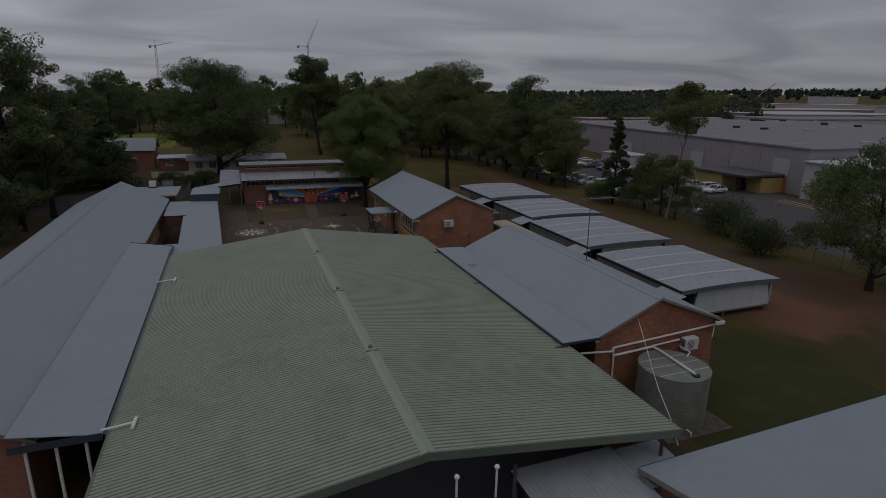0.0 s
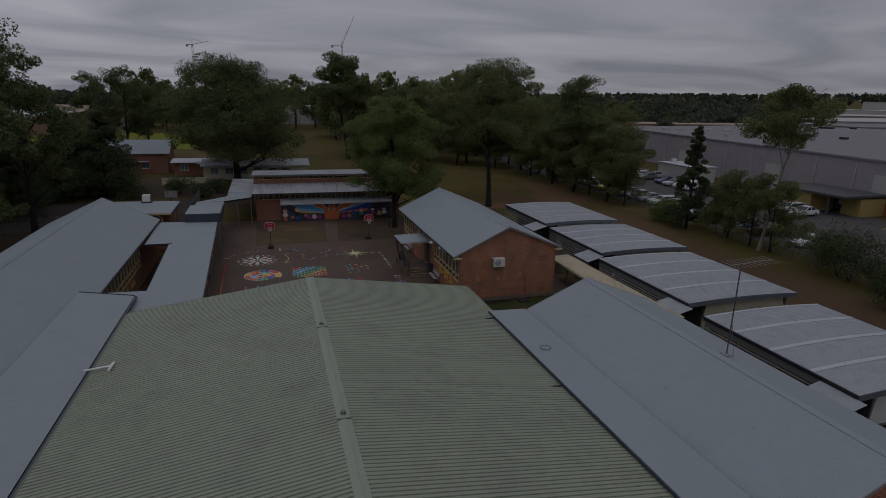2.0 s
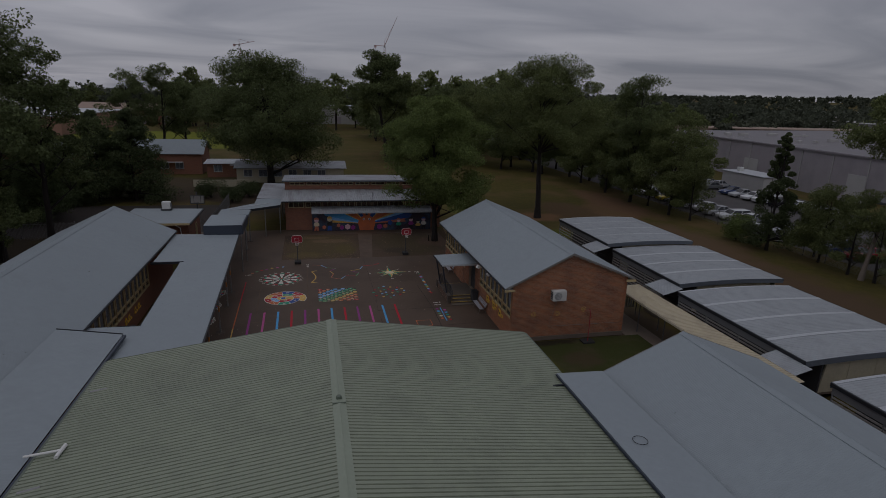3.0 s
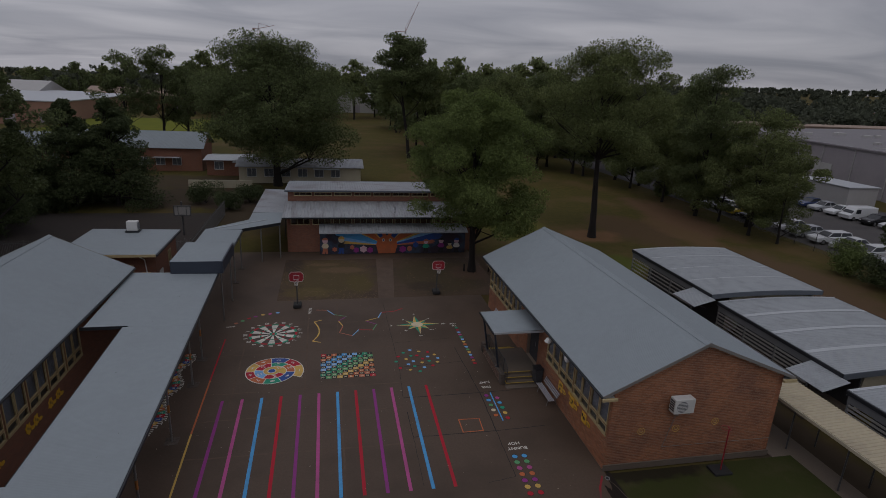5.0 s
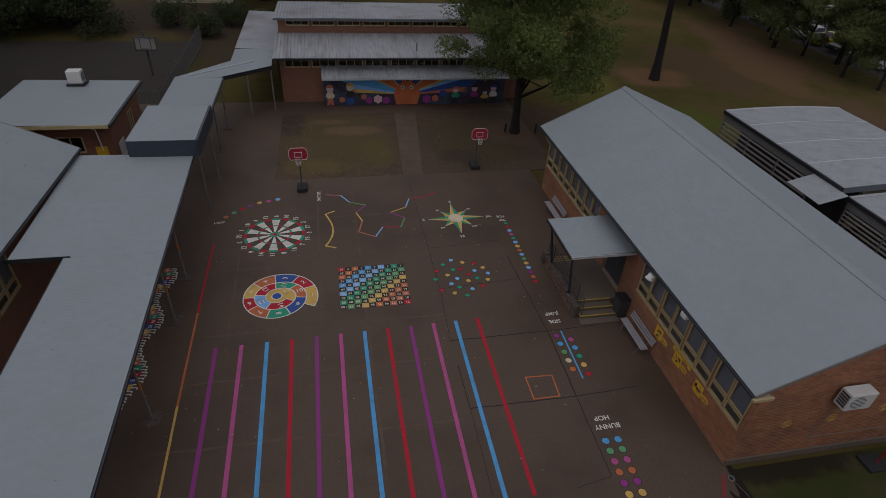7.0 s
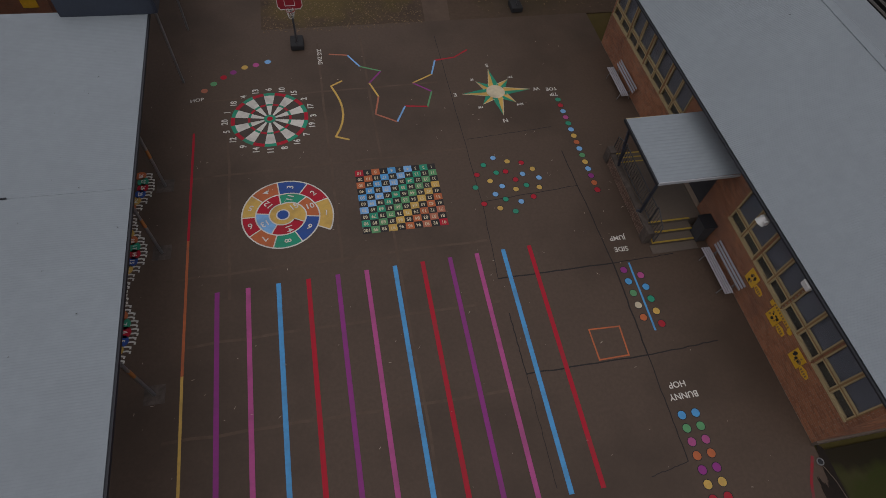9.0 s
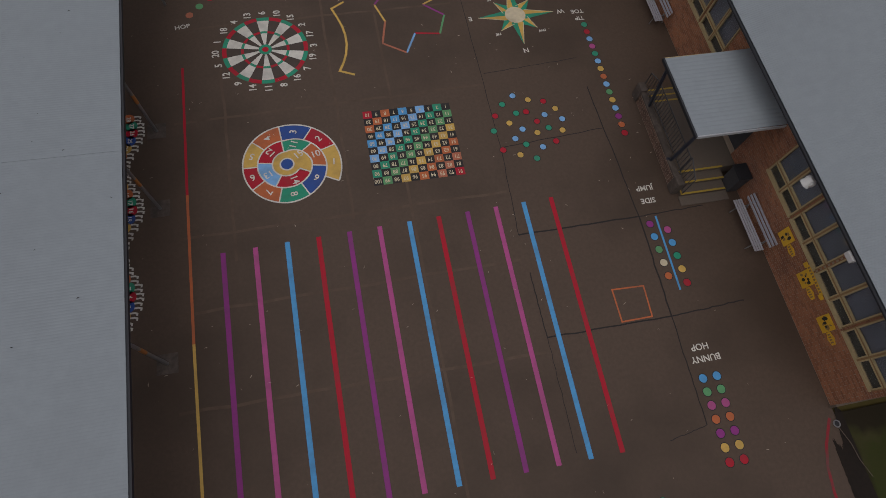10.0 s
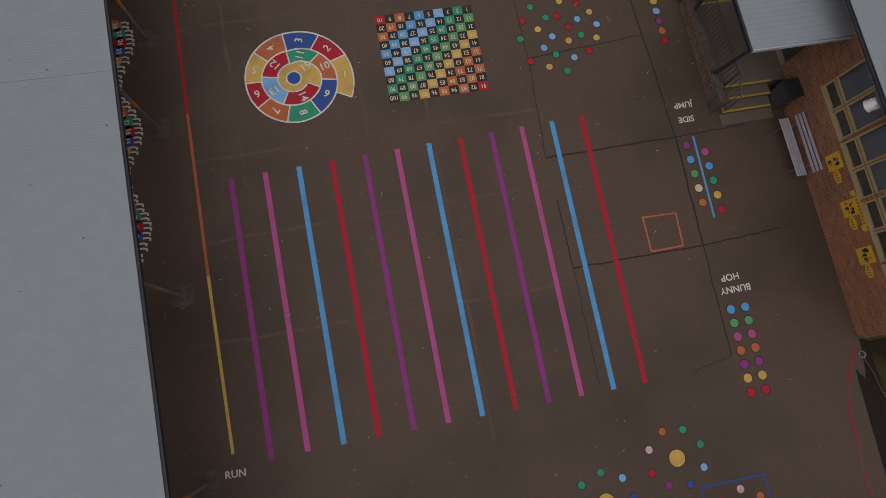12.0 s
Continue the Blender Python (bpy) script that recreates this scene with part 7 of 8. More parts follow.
def grow(seed, height, spread, bare, leaves, size, leaf="leaf_gum", bark="bark", clumps=26, clump_r=0.3, trunk_r=None, style="round", lean=(0.0, 0.0), group="", label="", stems=1, fork=0.0):
    """A tree at the origin. spread: crown radius; bare: height of the clear trunk; clump_r: clump size against the spread."""
    rng, nr = random.Random(seed), np.random.RandomState(seed)
    t = thing("tree", label, "tree", group)
    trunk_r = trunk_r or height * 0.017
    tv, tf = [], []

    def add(pts, radii):
        v, f = tube_path(pts, radii)
        k = len(tv)
        tv.extend(v)
        tf.extend([tuple(i + k for i in q) for q in f])
    cl, mains = [], []
    mid = Vector((lean[0], lean[1], 0))
    ph = rng.uniform(0, 6.283)
    for s_ in range(stems):
        foot = Vector((rng.uniform(-0.3, 0.3), rng.uniform(-0.3, 0.3), 0)) * (stems > 1)
        tip = mid + Vector((rng.uniform(-0.08, 0.08) * spread, rng.uniform(-0.08, 0.08) * spread, height * (0.86 if style != "cone" else 0.97)))
        pts, rad = limb(rng, foot - Vector((0, 0, 0.1)), tip, trunk_r, trunk_r * 0.15, 0.05 if style != "cone" else 0.01, 10)
        rad[0] *= 1.35
        add(pts, rad)
        for i in range(clumps // stems):
            f = (i + rng.random()) / (clumps // stems)
            if style == "cone":
                z = bare + (height - bare) * f
                reach = spread * (1 - f) ** 0.8 * rng.uniform(0.5, 0.95) + 0.1
            elif style == "umbrella":
                z = bare + (height - bare) * (0.35 + 0.65 * f) * rng.uniform(0.88, 1.0)
                reach = spread * rng.uniform(0.15, 0.85) * (1.0 - 0.55 * f ** 2)
            else:
                z = bare + (height - bare) * (0.1 + 0.86 * f)
                q = (f - 0.42) / 0.62
                reach = spread * math.sqrt(max(0.03, 1 - q * q)) * rng.uniform(0.25, 0.86)
            a = rng.uniform(0, 6.283) if i % 3 else i * 2.4
            if style == "round":
                reach *= 1 + 0.07 * math.sin(3 * a + ph + 2.5 * f)
            c = mid * (z / height) + Vector((math.cos(a) * reach, math.sin(a) * reach, z))
            j = min(len(pts) - 2, max(1, int((z - (0.22 * reach if style != "cone" else 0)) / height * 9)))
            j = max(j, int(fork / height * 11))
            start, thick = pts[j], max(0.03, rad[j] * 0.5)
            if start.z > c.z and not fork:
                start = pts[max(1, j - 2)]
            if style != "cone" and i % 4 and mains:
                k, q = min(((k, q) for k in range(len(mains)) for q in (2, 3)), key=lambda g: (mains[g[0]][0][g[1]] - c).length)
                start, thick = mains[k][0][q], max(0.022, mains[k][1][q] * 0.6)
            lp, lr = limb(rng, start, c, thick, 0.018, 0.16, 5)
            add(lp, lr)
            if i % 4 == 0:
                mains.append((lp, lr))
            cr = spread * clump_r * rng.uniform(0.7, 1.3) * (1.0 if style != "cone" else (1.15 - 0.8 * f))
            cl.append((tuple(c), (cr, cr, cr * rng.uniform(0.55, 0.8)), rng.uniform(0.6, 1.4)))
            for _ in range(2):
                o = Vector((rng.uniform(-1, 1), rng.uniform(-1, 1), rng.uniform(-0.5, 0.5))) * cr * 0.9
                cl.append((tuple(c + o), (cr * 0.6, cr * 0.6, cr * 0.42), rng.uniform(0.3, 0.7)))
    per = leaves / sum(s_[2] for s_ in cl)
    v, f = leaf_cloud(nr, cl, per, size)
    part("trunk", data_mesh("trunk", tv, tf, bark), bark, t, smooth=True)
    part("crown", leaf_mesh("crown", v, f, leaf), leaf, t)
    return t


def at(t, x, y, turn=0.0, s_=1.0, z=-0.06):
    t.matrix_basis = pose(x, y, z, 0, 0, turn) @ Matrix.Diagonal((s_, s_, s_, 1))
    return t


def again(t, x, y, turn, s_=1.0):
    o = copy_thing(t, pose(x, y, lie(x) - 0.06, 0, 0, turn))
    o.scale = (s_, s_, s_)
    return o


# school grounds
at(grow(1, 15.8, 7.0, 3.4, 140000, 0.15, "leaf_green", "bark", 92, 0.215, 0.32, label="leafy tree with a rounded olive-green crown on the lawn"), 19.3, 82.5)
at(grow(2, 21.2, 9.0, 9.2, 90000, 0.17, "leaf_gum", "bark", 84, 0.18, 0.42, "round", fork=10.0, label="tall gum tree with a dark bare trunk"), 36.7, 93.75)
at(grow(3, 21.4, 13.0, 3.6, 130000, 0.25, "leaf_dark", "bark", 110, 0.21, 0.55, stems=2, label="very broad dark spreading tree behind the school"), -1.5, 124.7)
at(grow(4, 25.6, 9.6, 8.0, 40000, 0.32, "leaf_dark", "bark", 44, 0.2, 0.4, "umbrella", lean=(-2.5, 0.0), label="tall gum tree standing in the grass field"), 24.0, 159.5)
# fence line
row_a = at(grow(5, 20.5, 6.0, 1.4, 44000, 0.21, "leaf_dark", "bark", 58, 0.26, 0.26, label="dense dark tree along the boundary fence", group="fence line trees"), 57.7, 104.3)
row_b = at(grow(6, 12.5, 5.0, 1.3, 30000, 0.18, "leaf_gum", "bark", 36, 0.29, 0.2, label="grey-green tree along the boundary fence", group="fence line trees"), 58.0, 93.9)
row_c = at(grow(7, 10.2, 4.3, 1.0, 20000, 0.17, "leaf_gum", "bark", 22, 0.3, 0.16, label="small grey-green tree along the boundary fence", group="fence line trees"), 58.8, 90.0)
for o, x, y, r, s_ in ((row_b, 58.3, 113.7, 70, 1.05), (row_b, 59.8, 107.5, 200, 1.1), (row_b, 59.2, 125.3, 140, 1.15), (row_b, 60.8, 134.0, 33, 1.3), (row_a, 56.0, 138.0, 250, 0.9), (row_b, 55.0, 141.0, 100, 1.5), (row_a, 49.0, 146.0, 10, 0.95),
                       (row_c, 59.0, 101.0, 80, 1.0), (row_b, 61.0, 98.0, 15, 1.2), (row_b, 62.0, 119.0, 310, 1.35), (row_a, 62.5, 128.0, 45, 0.85), (row_c, 62.0, 111.0, 130, 1.2), (row_b, 53.0, 150.0, 190, 1.4), (row_a, 45.0, 168.0, 120, 0.95), (row_a, 63.0, 146.0, 300, 0.9), (row_b, 44.0, 155.0, 20, 1.5), (row_a, 38.0, 162.0, 75, 0.9), (row_c, 59.5, 69.0, 45, 0.8), (row_c, 58.8, 64.8, 10, 0.82), (row_c, 58.9, 62.0, 260, 0.8), (row_b, 61.0, 71.0, 140, 0.6)):
    again(o, x, y, r, s_)
at(grow(8, 13.4, 2.7, 0.6, 30000, 0.18, "leaf_pine", "bark", 60, 0.34, 0.2, "cone", label="dark narrow conical pine by the fence"), 57.5, 74.2)
at(grow(9, 18.3, 6.6, 9.6, 26000, 0.19, "leaf_gum", "bark_pale", 28, 0.22, 0.24, "umbrella", lean=(1.6, 0.0), label="slender gum with a pale trunk and open crown"), 58.4, 63.0)
at(grow(10, 13.6, 7.0, 1.6, 52000, 0.19, "leaf_dark", "bark", 40, 0.25, 0.3, label="bushy tree with pale blossom near the fence"), 54.0, 32.4)


def shrub(x, y, r, h, seed, leaf="leaf_dark", label="rounded dark shrub by the fence", n=1800):
    rng, nr = random.Random(seed), np.random.RandomState(seed)
    s_ = thing("shrub", label, "shrub", "shrubs", at=(x, y, -0.06))
    cl = [((x + rng.uniform(-0.5, 0.5) * r, y + rng.uniform(-0.5, 0.5) * r, h * rng.uniform(0.35, 0.7)), (r * 0.5, r * 0.5, h * 0.34), rng.uniform(0.6, 1.3)) for _ in range(12)]
    v, f = leaf_cloud(nr, cl, n * 2.4 / 12, 0.17)
    part("foliage", leaf_mesh("foliage", v, f, leaf), leaf, s_)
    st = bmesh.new()
    for c, _, _ in cl[:5]:
        tube((x, y, -0.06), c, 0.04, 0.015, 5, st)
    part("stem", st, "bark", s_)
    return s_


for i, (x, y, r, h, l) in enumerate(((57.4, 79.0, 2.2, 3.0, "leaf_green"), (60.5, 117.0, 1.8, 2.4, "leaf_dark"), (54.6, 44.0, 2.8, 3.6, "leaf_pine"), (58.0, 53.0, 3.2, 4.6, "leaf_pine"), (58.5, 48.0, 2.5, 3.2, "leaf_pine"), (54.2, 44.6, 2.4, 4.0, "leaf_pine"), (57.4, 51.4, 3.6, 5.8, "leaf_pine"), (60.5, 56.5, 2.6, 3.6, "leaf_dark"),
                                     (29.0, 219.0, 7.0, 6.5, "leaf_dark"), (62.5, 84.0, 1.8, 2.2, "leaf_green"), (66.0, 47.5, 1.7, 2.3, "leaf_dark"), (-9.5, 112.0, 2.5, 3.0, "leaf_pine"), (-6.0, 108.0, 2.0, 2.4, "leaf_pine"), (-4.0, 112.0, 2.2, 2.8, "leaf_pine"), (0.0, 109.5, 1.8, 2.2, "leaf_dark"))):
    shrub(x, y, r, h, 60 + i, l, "rounded dark shrub by the fence" if x > 40 else "low dark shrub in the grounds")

# west side
sheoak = at(grow(12, 12.8, 5.6, 0.4, 52000, 0.21, "leaf_pine", "bark", 76, 0.33, 0.28, "cone", label="dark feathery she-oak beyond the court", group="west trees"), -19.6, 110.5)
tall_w = at(grow(13, 22.0, 6.5, 6.0, 24000, 0.27, "leaf_dark", "bark", 36, 0.26, 0.4, label="tall dark gum on the west side", group="west trees"), -26.0, 158.0, 0, 0.93)
for x, y, r, s_ in ((-24.2, 110.0, 80, 0.98), (-28.8, 107.5, 210, 0.8), (-33.0, 103.0, 20, 0.85), (-27.0, 98.0, 130, 0.72)):
    again(sheoak, x, y, r, s_)
for x, y, r, s_ in ((-30.0, 88.0, 40, 0.92), (-23.0, 79.5, 160, 1.03), (-21.5, 86.6, 20, 0.9), (-33.0, 79.0, 100, 0.85), (-38.0, 98.0, 250, 1.0), (-44.0, 118.0, 10, 1.05), (-31.0, 153.0, 200, 0.86), (-37.0, 66.0, 300, 0.8), (-22.8, 163.0, 95, 0.78), (-52.0, 128.0, 120, 1.0), (-48.0, 104.0, 320, 1.05), (-62.0, 120.0, 60, 1.0), (-40.0, 80.0, 77, 0.9), (-36.0, 92.0, 15, 0.9)):
    again(tall_w, x, y, r, s_)
small_w = at(grow(14, 7.5, 3.4, 1.2, 14000, 0.2, "leaf_dark", "bark", 22, 0.32, 0.15, label="small dark tree beside the west block", group="west trees"), -23.5, 72.0)
for x, y, r, s_ in ((-26.0, 66.0, 50, 1.1), (-22.5, 79.0, 120, 0.9), (-29.0, 60.0, 200, 1.2)):
    again(small_w, x, y, r, s_)

# middle distance and far woods
far_a = at(grow(21, 19.0, 8.0, 3.5, 3000, 0.85, "leaf_dark", "bark", 26, 0.3, 0.35, label="distant dark gum tree", group="distant trees"), 44.0, 190.0)
far_b = at(grow(22, 23.0, 7.5, 7.0, 2600, 0.85, "leaf_gum", "bark", 24, 0.28, 0.35, "umbrella", label="distant tall gum tree", group="distant trees"), 60.0, 180.0)
rng = random.Random(5)
spots = []
for i in range(34):
    spots.append((rng.uniform(28, 75), rng.uniform(160, 250)))
for i in range(46):
    spots.append((rng.uniform(-60, 130), rng.uniform(265, 330)))
for i in range(30):
    spots.append((rng.uniform(100, 190), rng.uniform(175, 300)))
spots += [(-121, 330), (-128, 334), (-112, 345), (-137, 322), (-105, 360), (-8, 268), (-22, 262), (6, 272), (-34, 264)]
for i, (x, y) in enumerate(spots):
    if x > 90 and y < 215:
        y += 60
    again(far_a if i % 3 else far_b, x, y, rng.uniform(0, 360), rng.uniform(0.75, 1.05) * (0.72 if x > 95 else 1.0))


def woods(seed, n, area, h0, h1, leaf, size, per, label):
    """Far woods as one object: crowns of coarse leaf clumps on short trunks."""
    r, nr = random.Random(seed), np.random.RandomState(seed)
    cl = []
    for _ in range(n):
        a, d = r.uniform(area[0], area[1]), r.uniform(area[2], area[3])
        x, y = d * math.sin(radians(a)), d * math.cos(radians(a))
        h = r.uniform(h0, h1)
        w = h * r.uniform(0.3, 0.5)
        for k in range(4):
            cl.append(((x + r.uniform(-0.6, 0.6) * w, y + r.uniform(-0.6, 0.6) * w, lie(x) + h * r.uniform(0.35, 0.85)), (w * 0.7, w * 0.7, h * 0.28), 1.0))
    v, f = leaf_cloud(nr, cl, per, size, slim=0.48)
    o = part("woods", leaf_mesh("woods", v, f, leaf), leaf)
    return tagged(o, label, "woods", kind="stuff")


woods(31, 260, (-52, 50, 340, 520), 12, 19, "leaf_far", 1.9, 46, "distant belt of dark gum trees")
woods(32, 560, (-55, 50, 520, 1100), 10, 16, "leaf_far", 3.2, 26, "far belt of dark trees")
woods(33, 2000, (-55, 65, 1150, 2600), 9, 17, "leaf_far", 4.5, 20, "far wooded skyline")
woods(34, 46, (36, 47, 230, 420), 8, 14, "leaf_far", 1.4, 60, "trees among the warehouses")

woods(35, 260, (-62, -14, 2600, 3700), 26, 36, "leaf_far", 8.0, 20, "wooded skyline to the west")
woods(36, 90, (-40, -18, 560, 1000), 7, 13, "leaf_far", 2.2, 40, "garden trees among the cottages")

# ---- vehicles ----
def car(colour, label, estate=False, van=False):
    c = thing("car", label, "car", "parked cars")
    L, W = (4.9, 1.85) if (estate or van) else (4.5, 1.78)
    h = 1.95 if van else 1.48
    x = L / 2
    if van:
        low = [(-x, 0.3), (x, 0.3), (x, 0.85), (x - 0.5, 1.05), (x - 1.3, h), (-x + 0.1, h), (-x, 1.0)]
    elif estate:
        low = [(-x, 0.32), (x, 0.32), (x, 0.72), (x - 0.15, 0.85), (x - 1.25, 0.98), (-x + 0.1, 1.02), (-x, 0.9)]
    else:
        low = [(-x, 0.3), (x, 0.3), (x, 0.66), (x - 0.2, 0.8), (x - 1.3, 0.94), (-x + 0.75, 1.0), (-x + 0.08, 0.94), (-x, 0.7)]
    b = prism(low, "y", -W / 2, W / 2)
    bmesh.ops.bevel(b, geom=[e for e in b.edges], offset=0.07, segments=2, affect="EDGES", profile=0.5)
    part("body", b, colour, c, smooth=False)
    if not van:
        r0, r1 = (x - 1.35, -x + 0.12) if estate else (x - 1.4, -x + 0.55)
        t0, t1 = (x - 2.05, -x + 0.4) if estate else (x - 2.15, -x + 1.25)
        g = bmesh.new()
        ring0 = [g.verts.new((px, py, 0.93)) for px, py in ((r0, -W * 0.46), (r0, W * 0.46), (r1, W * 0.46), (r1, -W * 0.46))]
        ring1 = [g.verts.new((px, py, h - 0.05)) for px, py in ((t0, -W * 0.38), (t0, W * 0.38), (t1, W * 0.38), (t1, -W * 0.38))]
        for k in range(4):
            g.faces.new((ring0[k], ring0[(k + 1) % 4], ring1[(k + 1) % 4], ring1[k]))
        g.faces.new(ring1)
        bmesh.ops.recalc_face_normals(g, faces=g.faces[:])
        part("glasshouse", g, "car_glass", c, "dark tinted windows")
        part("roof", box(t1, -W * 0.385, h - 0.06, t0, W * 0.385, h, bevel=0.025), colour, c)
        pl = bmesh.new()
        for sy in (-1, 1):
            for (xa, za), (xb, zb) in (((r0, 0.93), (t0, h - 0.04)), ((r1, 0.93), (t1, h - 0.04)), (((r0 + r1) / 2, 0.93), ((t0 + t1) / 2, h - 0.04))):
                tube((xa, sy * W * 0.462, za), (xb, sy * W * 0.385, zb), 0.04, sides=5, bm=pl)
        part("pillar", pl, colour, c)
    else:
        part("windscreen", prism([(x - 0.5, 1.1), (x - 1.25, h - 0.1), (x - 1.27, h - 0.1), (x - 0.52, 1.1)], "y", -W * 0.43, W * 0.43), "car_glass", c)
        for sy in (-1, 1):
            part("window", box(x - 1.9, sy * W / 2 - 0.01, 1.1, x - 1.1, sy * W / 2 + 0.01, h - 0.3), "car_glass", c)
    for sx in (-x + 0.85, x - 0.9):
        for sy in (-1, 1):
            w = part("wheel", tube((sx, sy * (W / 2 - 0.2), 0.31), (sx, sy * (W / 2 + 0.01), 0.31), 0.31, sides=16), "black", c)
            part("rim", tube((sx, sy * (W / 2 + 0.0), 0.31), (sx, sy * (W / 2 + 0.02), 0.31), 0.19, sides=12), "steel", w)
    for sy in (-1, 1):
        part("headlight", box(x - 0.12, sy * W * 0.36 - 0.18, 0.6, x + 0.01, sy * W * 0.36 + 0.18, 0.74, bevel=0.02), "lamp_clear", c)
        part("tail_light", box(-x - 0.01, sy * W * 0.38 - 0.15, 0.72, -x + 0.08, sy * W * 0.38 + 0.15, 0.88, bevel=0.02), "lamp_red", c)
    return c


fleet = {}
for key, col, lab, es, vn in (("ws", "car_white", "white sedan parked on the asphalt", False, False), ("we", "car_white", "white station wagon parked on the asphalt", True, False), ("s", "car_silver", "silver sedan parked on the asphalt", False, False), ("g", "car_grey", "dark grey sedan parked on the asphalt", False, False),
                              ("k", "car_black", "black wagon parked on the asphalt", True, False), ("r", "car_red", "dark red sedan parked on the asphalt", False, False), ("b", "car_blue", "navy sedan parked on the asphalt", False, False), ("y", "car_yellow", "yellow sedan parked on the asphalt", False, False), ("v", "car_white", "white van parked on the asphalt", False, True)):
    fleet[key] = car(col, lab, es, vn)
placed = set()


def park(key, x, y, turn):
    m = pose(x, y, -0.03, 0, 0, turn)
    if key not in placed:
        placed.add(key)
        fleet[key].matrix_basis = m
        return
    copy_thing(fleet[key], m)


rng = random.Random(9)
order_a = ["we", "ws", "s", "ws", "g", "ws", "y", "r", "b", "ws", "k", "s", "we", "ws", "g", "r", "ws", "s", "k", "ws"]
for i in range(20):
    y = 60.0 + i * 3.0
    key = order_a[(i + 4) % 20]
    if 99 < y < 101.5:
        key = "r"
    if 102 < y < 105.5:
        key = "y" if "y" not in placed else "ws"
    if 83 < y < 98:
        key = ("we", "s", "ws", "we", "ws")[i % 5]
    if i in (0, 2, 5):
        continue
    park(key, 66.0 + rng.uniform(-0.3, 0.3), y, 178 + rng.uniform(-3, 3))
for i in range(16):
    y = 78.0 + i * 2.95
    if i in (3, 12):
        continue
    park(("ws", "we", "ws", "g", "s", "we", "ws", "k", "v", "ws", "s", "b", "ws", "g", "we", "ws")[i], 82.8 + rng.uniform(-0.3, 0.3), y, 182 + rng.uniform(-3, 3))
for i in range(15):
    park(("s", "g", "ws", "k", "r", "ws", "b", "s", "we", "ws", "g", "ws", "r", "s", "v")[i], 86.5 + rng.uniform(-0.3, 0.3), 118 + i * 2.9, 2 + rng.uniform(-3, 3))
for k in ("ws", "s"):
    park(k, 72.5, 150 + (6 if k == "s" else 0), 90)

# ---- warehouse side ----
wh = thing("warehouse", "huge grey warehouse with a low grey metal roof", "warehouse", at=(150, 120, 0))


def wh_x(y):
    """The warehouse's long west face."""
    return 95.5 + (y - 71.0) * 0.145


WH_Z = 8.0
part("wall", prism([(wh_x(71), 71), (wh_x(71) + 0.4, 71), (wh_x(178) + 0.4, 178), (wh_x(178), 178)], "z", -0.06, WH_Z), "wh_wall", wh)
part("wall", box(95.9, 71.0, -0.06, 226, 71.4, WH_Z), "wh_wall", wh)
part("wall", box(111.4, 177.6, -0.06, 226, 178, WH_Z), "wh_wall", wh)
part("roof", prism([(95.2, 70.7), (226, 70.7), (226, 178.3), (110.7, 178.3)], "z", WH_Z, WH_Z + 0.25), "wh_roof", wh)
part("roof", prism([(118, WH_Z + 0.25), (222, WH_Z + 0.25), (170, WH_Z + 1.1)], "y", 75, 174), "wh_roof", wh, "low ridged metal roof")
part("parapet", prism([(95.2, 70.7), (95.6, 70.7), (111.1, 178.3), (110.7, 178.3)], "z", WH_Z + 0.25, WH_Z + 0.45), "wh_wall", wh)
for y0, y1, low, h, lab in ((74.6, 78.4, 2.9, 6.0, "pale loading door"), (98.5, 102.5, -0.05, 5.0, "pale roller door"), (128.0, 133.0, -0.05, 4.6, "pale roller door")):
    part("door", prism([(wh_x(y0) - 0.12, y0), (wh_x(y0) + 0.02, y0), (wh_x(y1) + 0.02, y1), (wh_x(y1) - 0.12, y1)], "z", low, h), "wh_pale", wh, lab)
for k in range(12):
    yy = 82.0 + k * 8.2
    part("downpipe", tube((wh_x(yy) - 0.1, yy, 0), (wh_x(yy) - 0.1, yy, WH_Z), 0.09, sides=6), "wh_pale", wh)
rng = random.Random(3)
for k in range(34):
    x, y = rng.uniform(112, 215), rng.uniform(76, 165)
    zz = WH_Z + 0.25 + max(0.0, 0.85 * (1 - abs(x - 170) / 52))
    part("roof_vent", box(x, y, zz - 0.1, x + rng.uniform(0.8, 2.6), y + rng.uniform(0.8, 1.6), zz + rng.uniform(0.4, 0.8), bevel=0.05), "wh_pale" if k % 2 else "gutter", wh)
for k in range(4):
    part("roof_seam", box(102.0 + k * 3, 80 + k * 22, WH_Z + 0.25, 117.5, 80.3 + k * 22, WH_Z + 0.32), "wh_pale", wh)
for y in (74.8, 77.0):
    part("door", box(wh_x(y) - 0.2, y, -0.05, wh_x(y) + 0.05, y + 1.3, 2.6), "rust_door", wh, "orange door")
pb = thing("annexe", "low ochre annexe with a dark flat roof", "building", at=(90, 82, 0))
part("wall", box(87.2, 81.0, -0.06, 96.6, 87.6, 2.9), "ochre", pb)
part("wall", box(90.6, 75.4, -0.06, 95.9, 78.4, 2.7), "ochre", pb)
# recess between the ochre walls, its shade put into the wall colour
part("wall", box(92.2, 78.4, -0.06, 96.4, 81.0, 2.9), "shadow_wall", pb)
part("roof", box(86.6, 75.2, 2.9, 95.9, 88.0, 3.3, bevel=0.05), "pole", pb)
part("sign", box(92.1, 79.3, 1.2, 92.18, 80.1, 2.0), "white", pb)
part("post", box(87.3, 78.0, -0.06, 87.6, 78.3, 2.9), "pole", pb)
gb = thing("garage_block", "pale grey garage block beside the warehouse", "building", at=(100, 62, 0))
part("wall", box(93.2, 50.0, -0.06, 130, 69.6, 6.2), "wh_pale", gb)
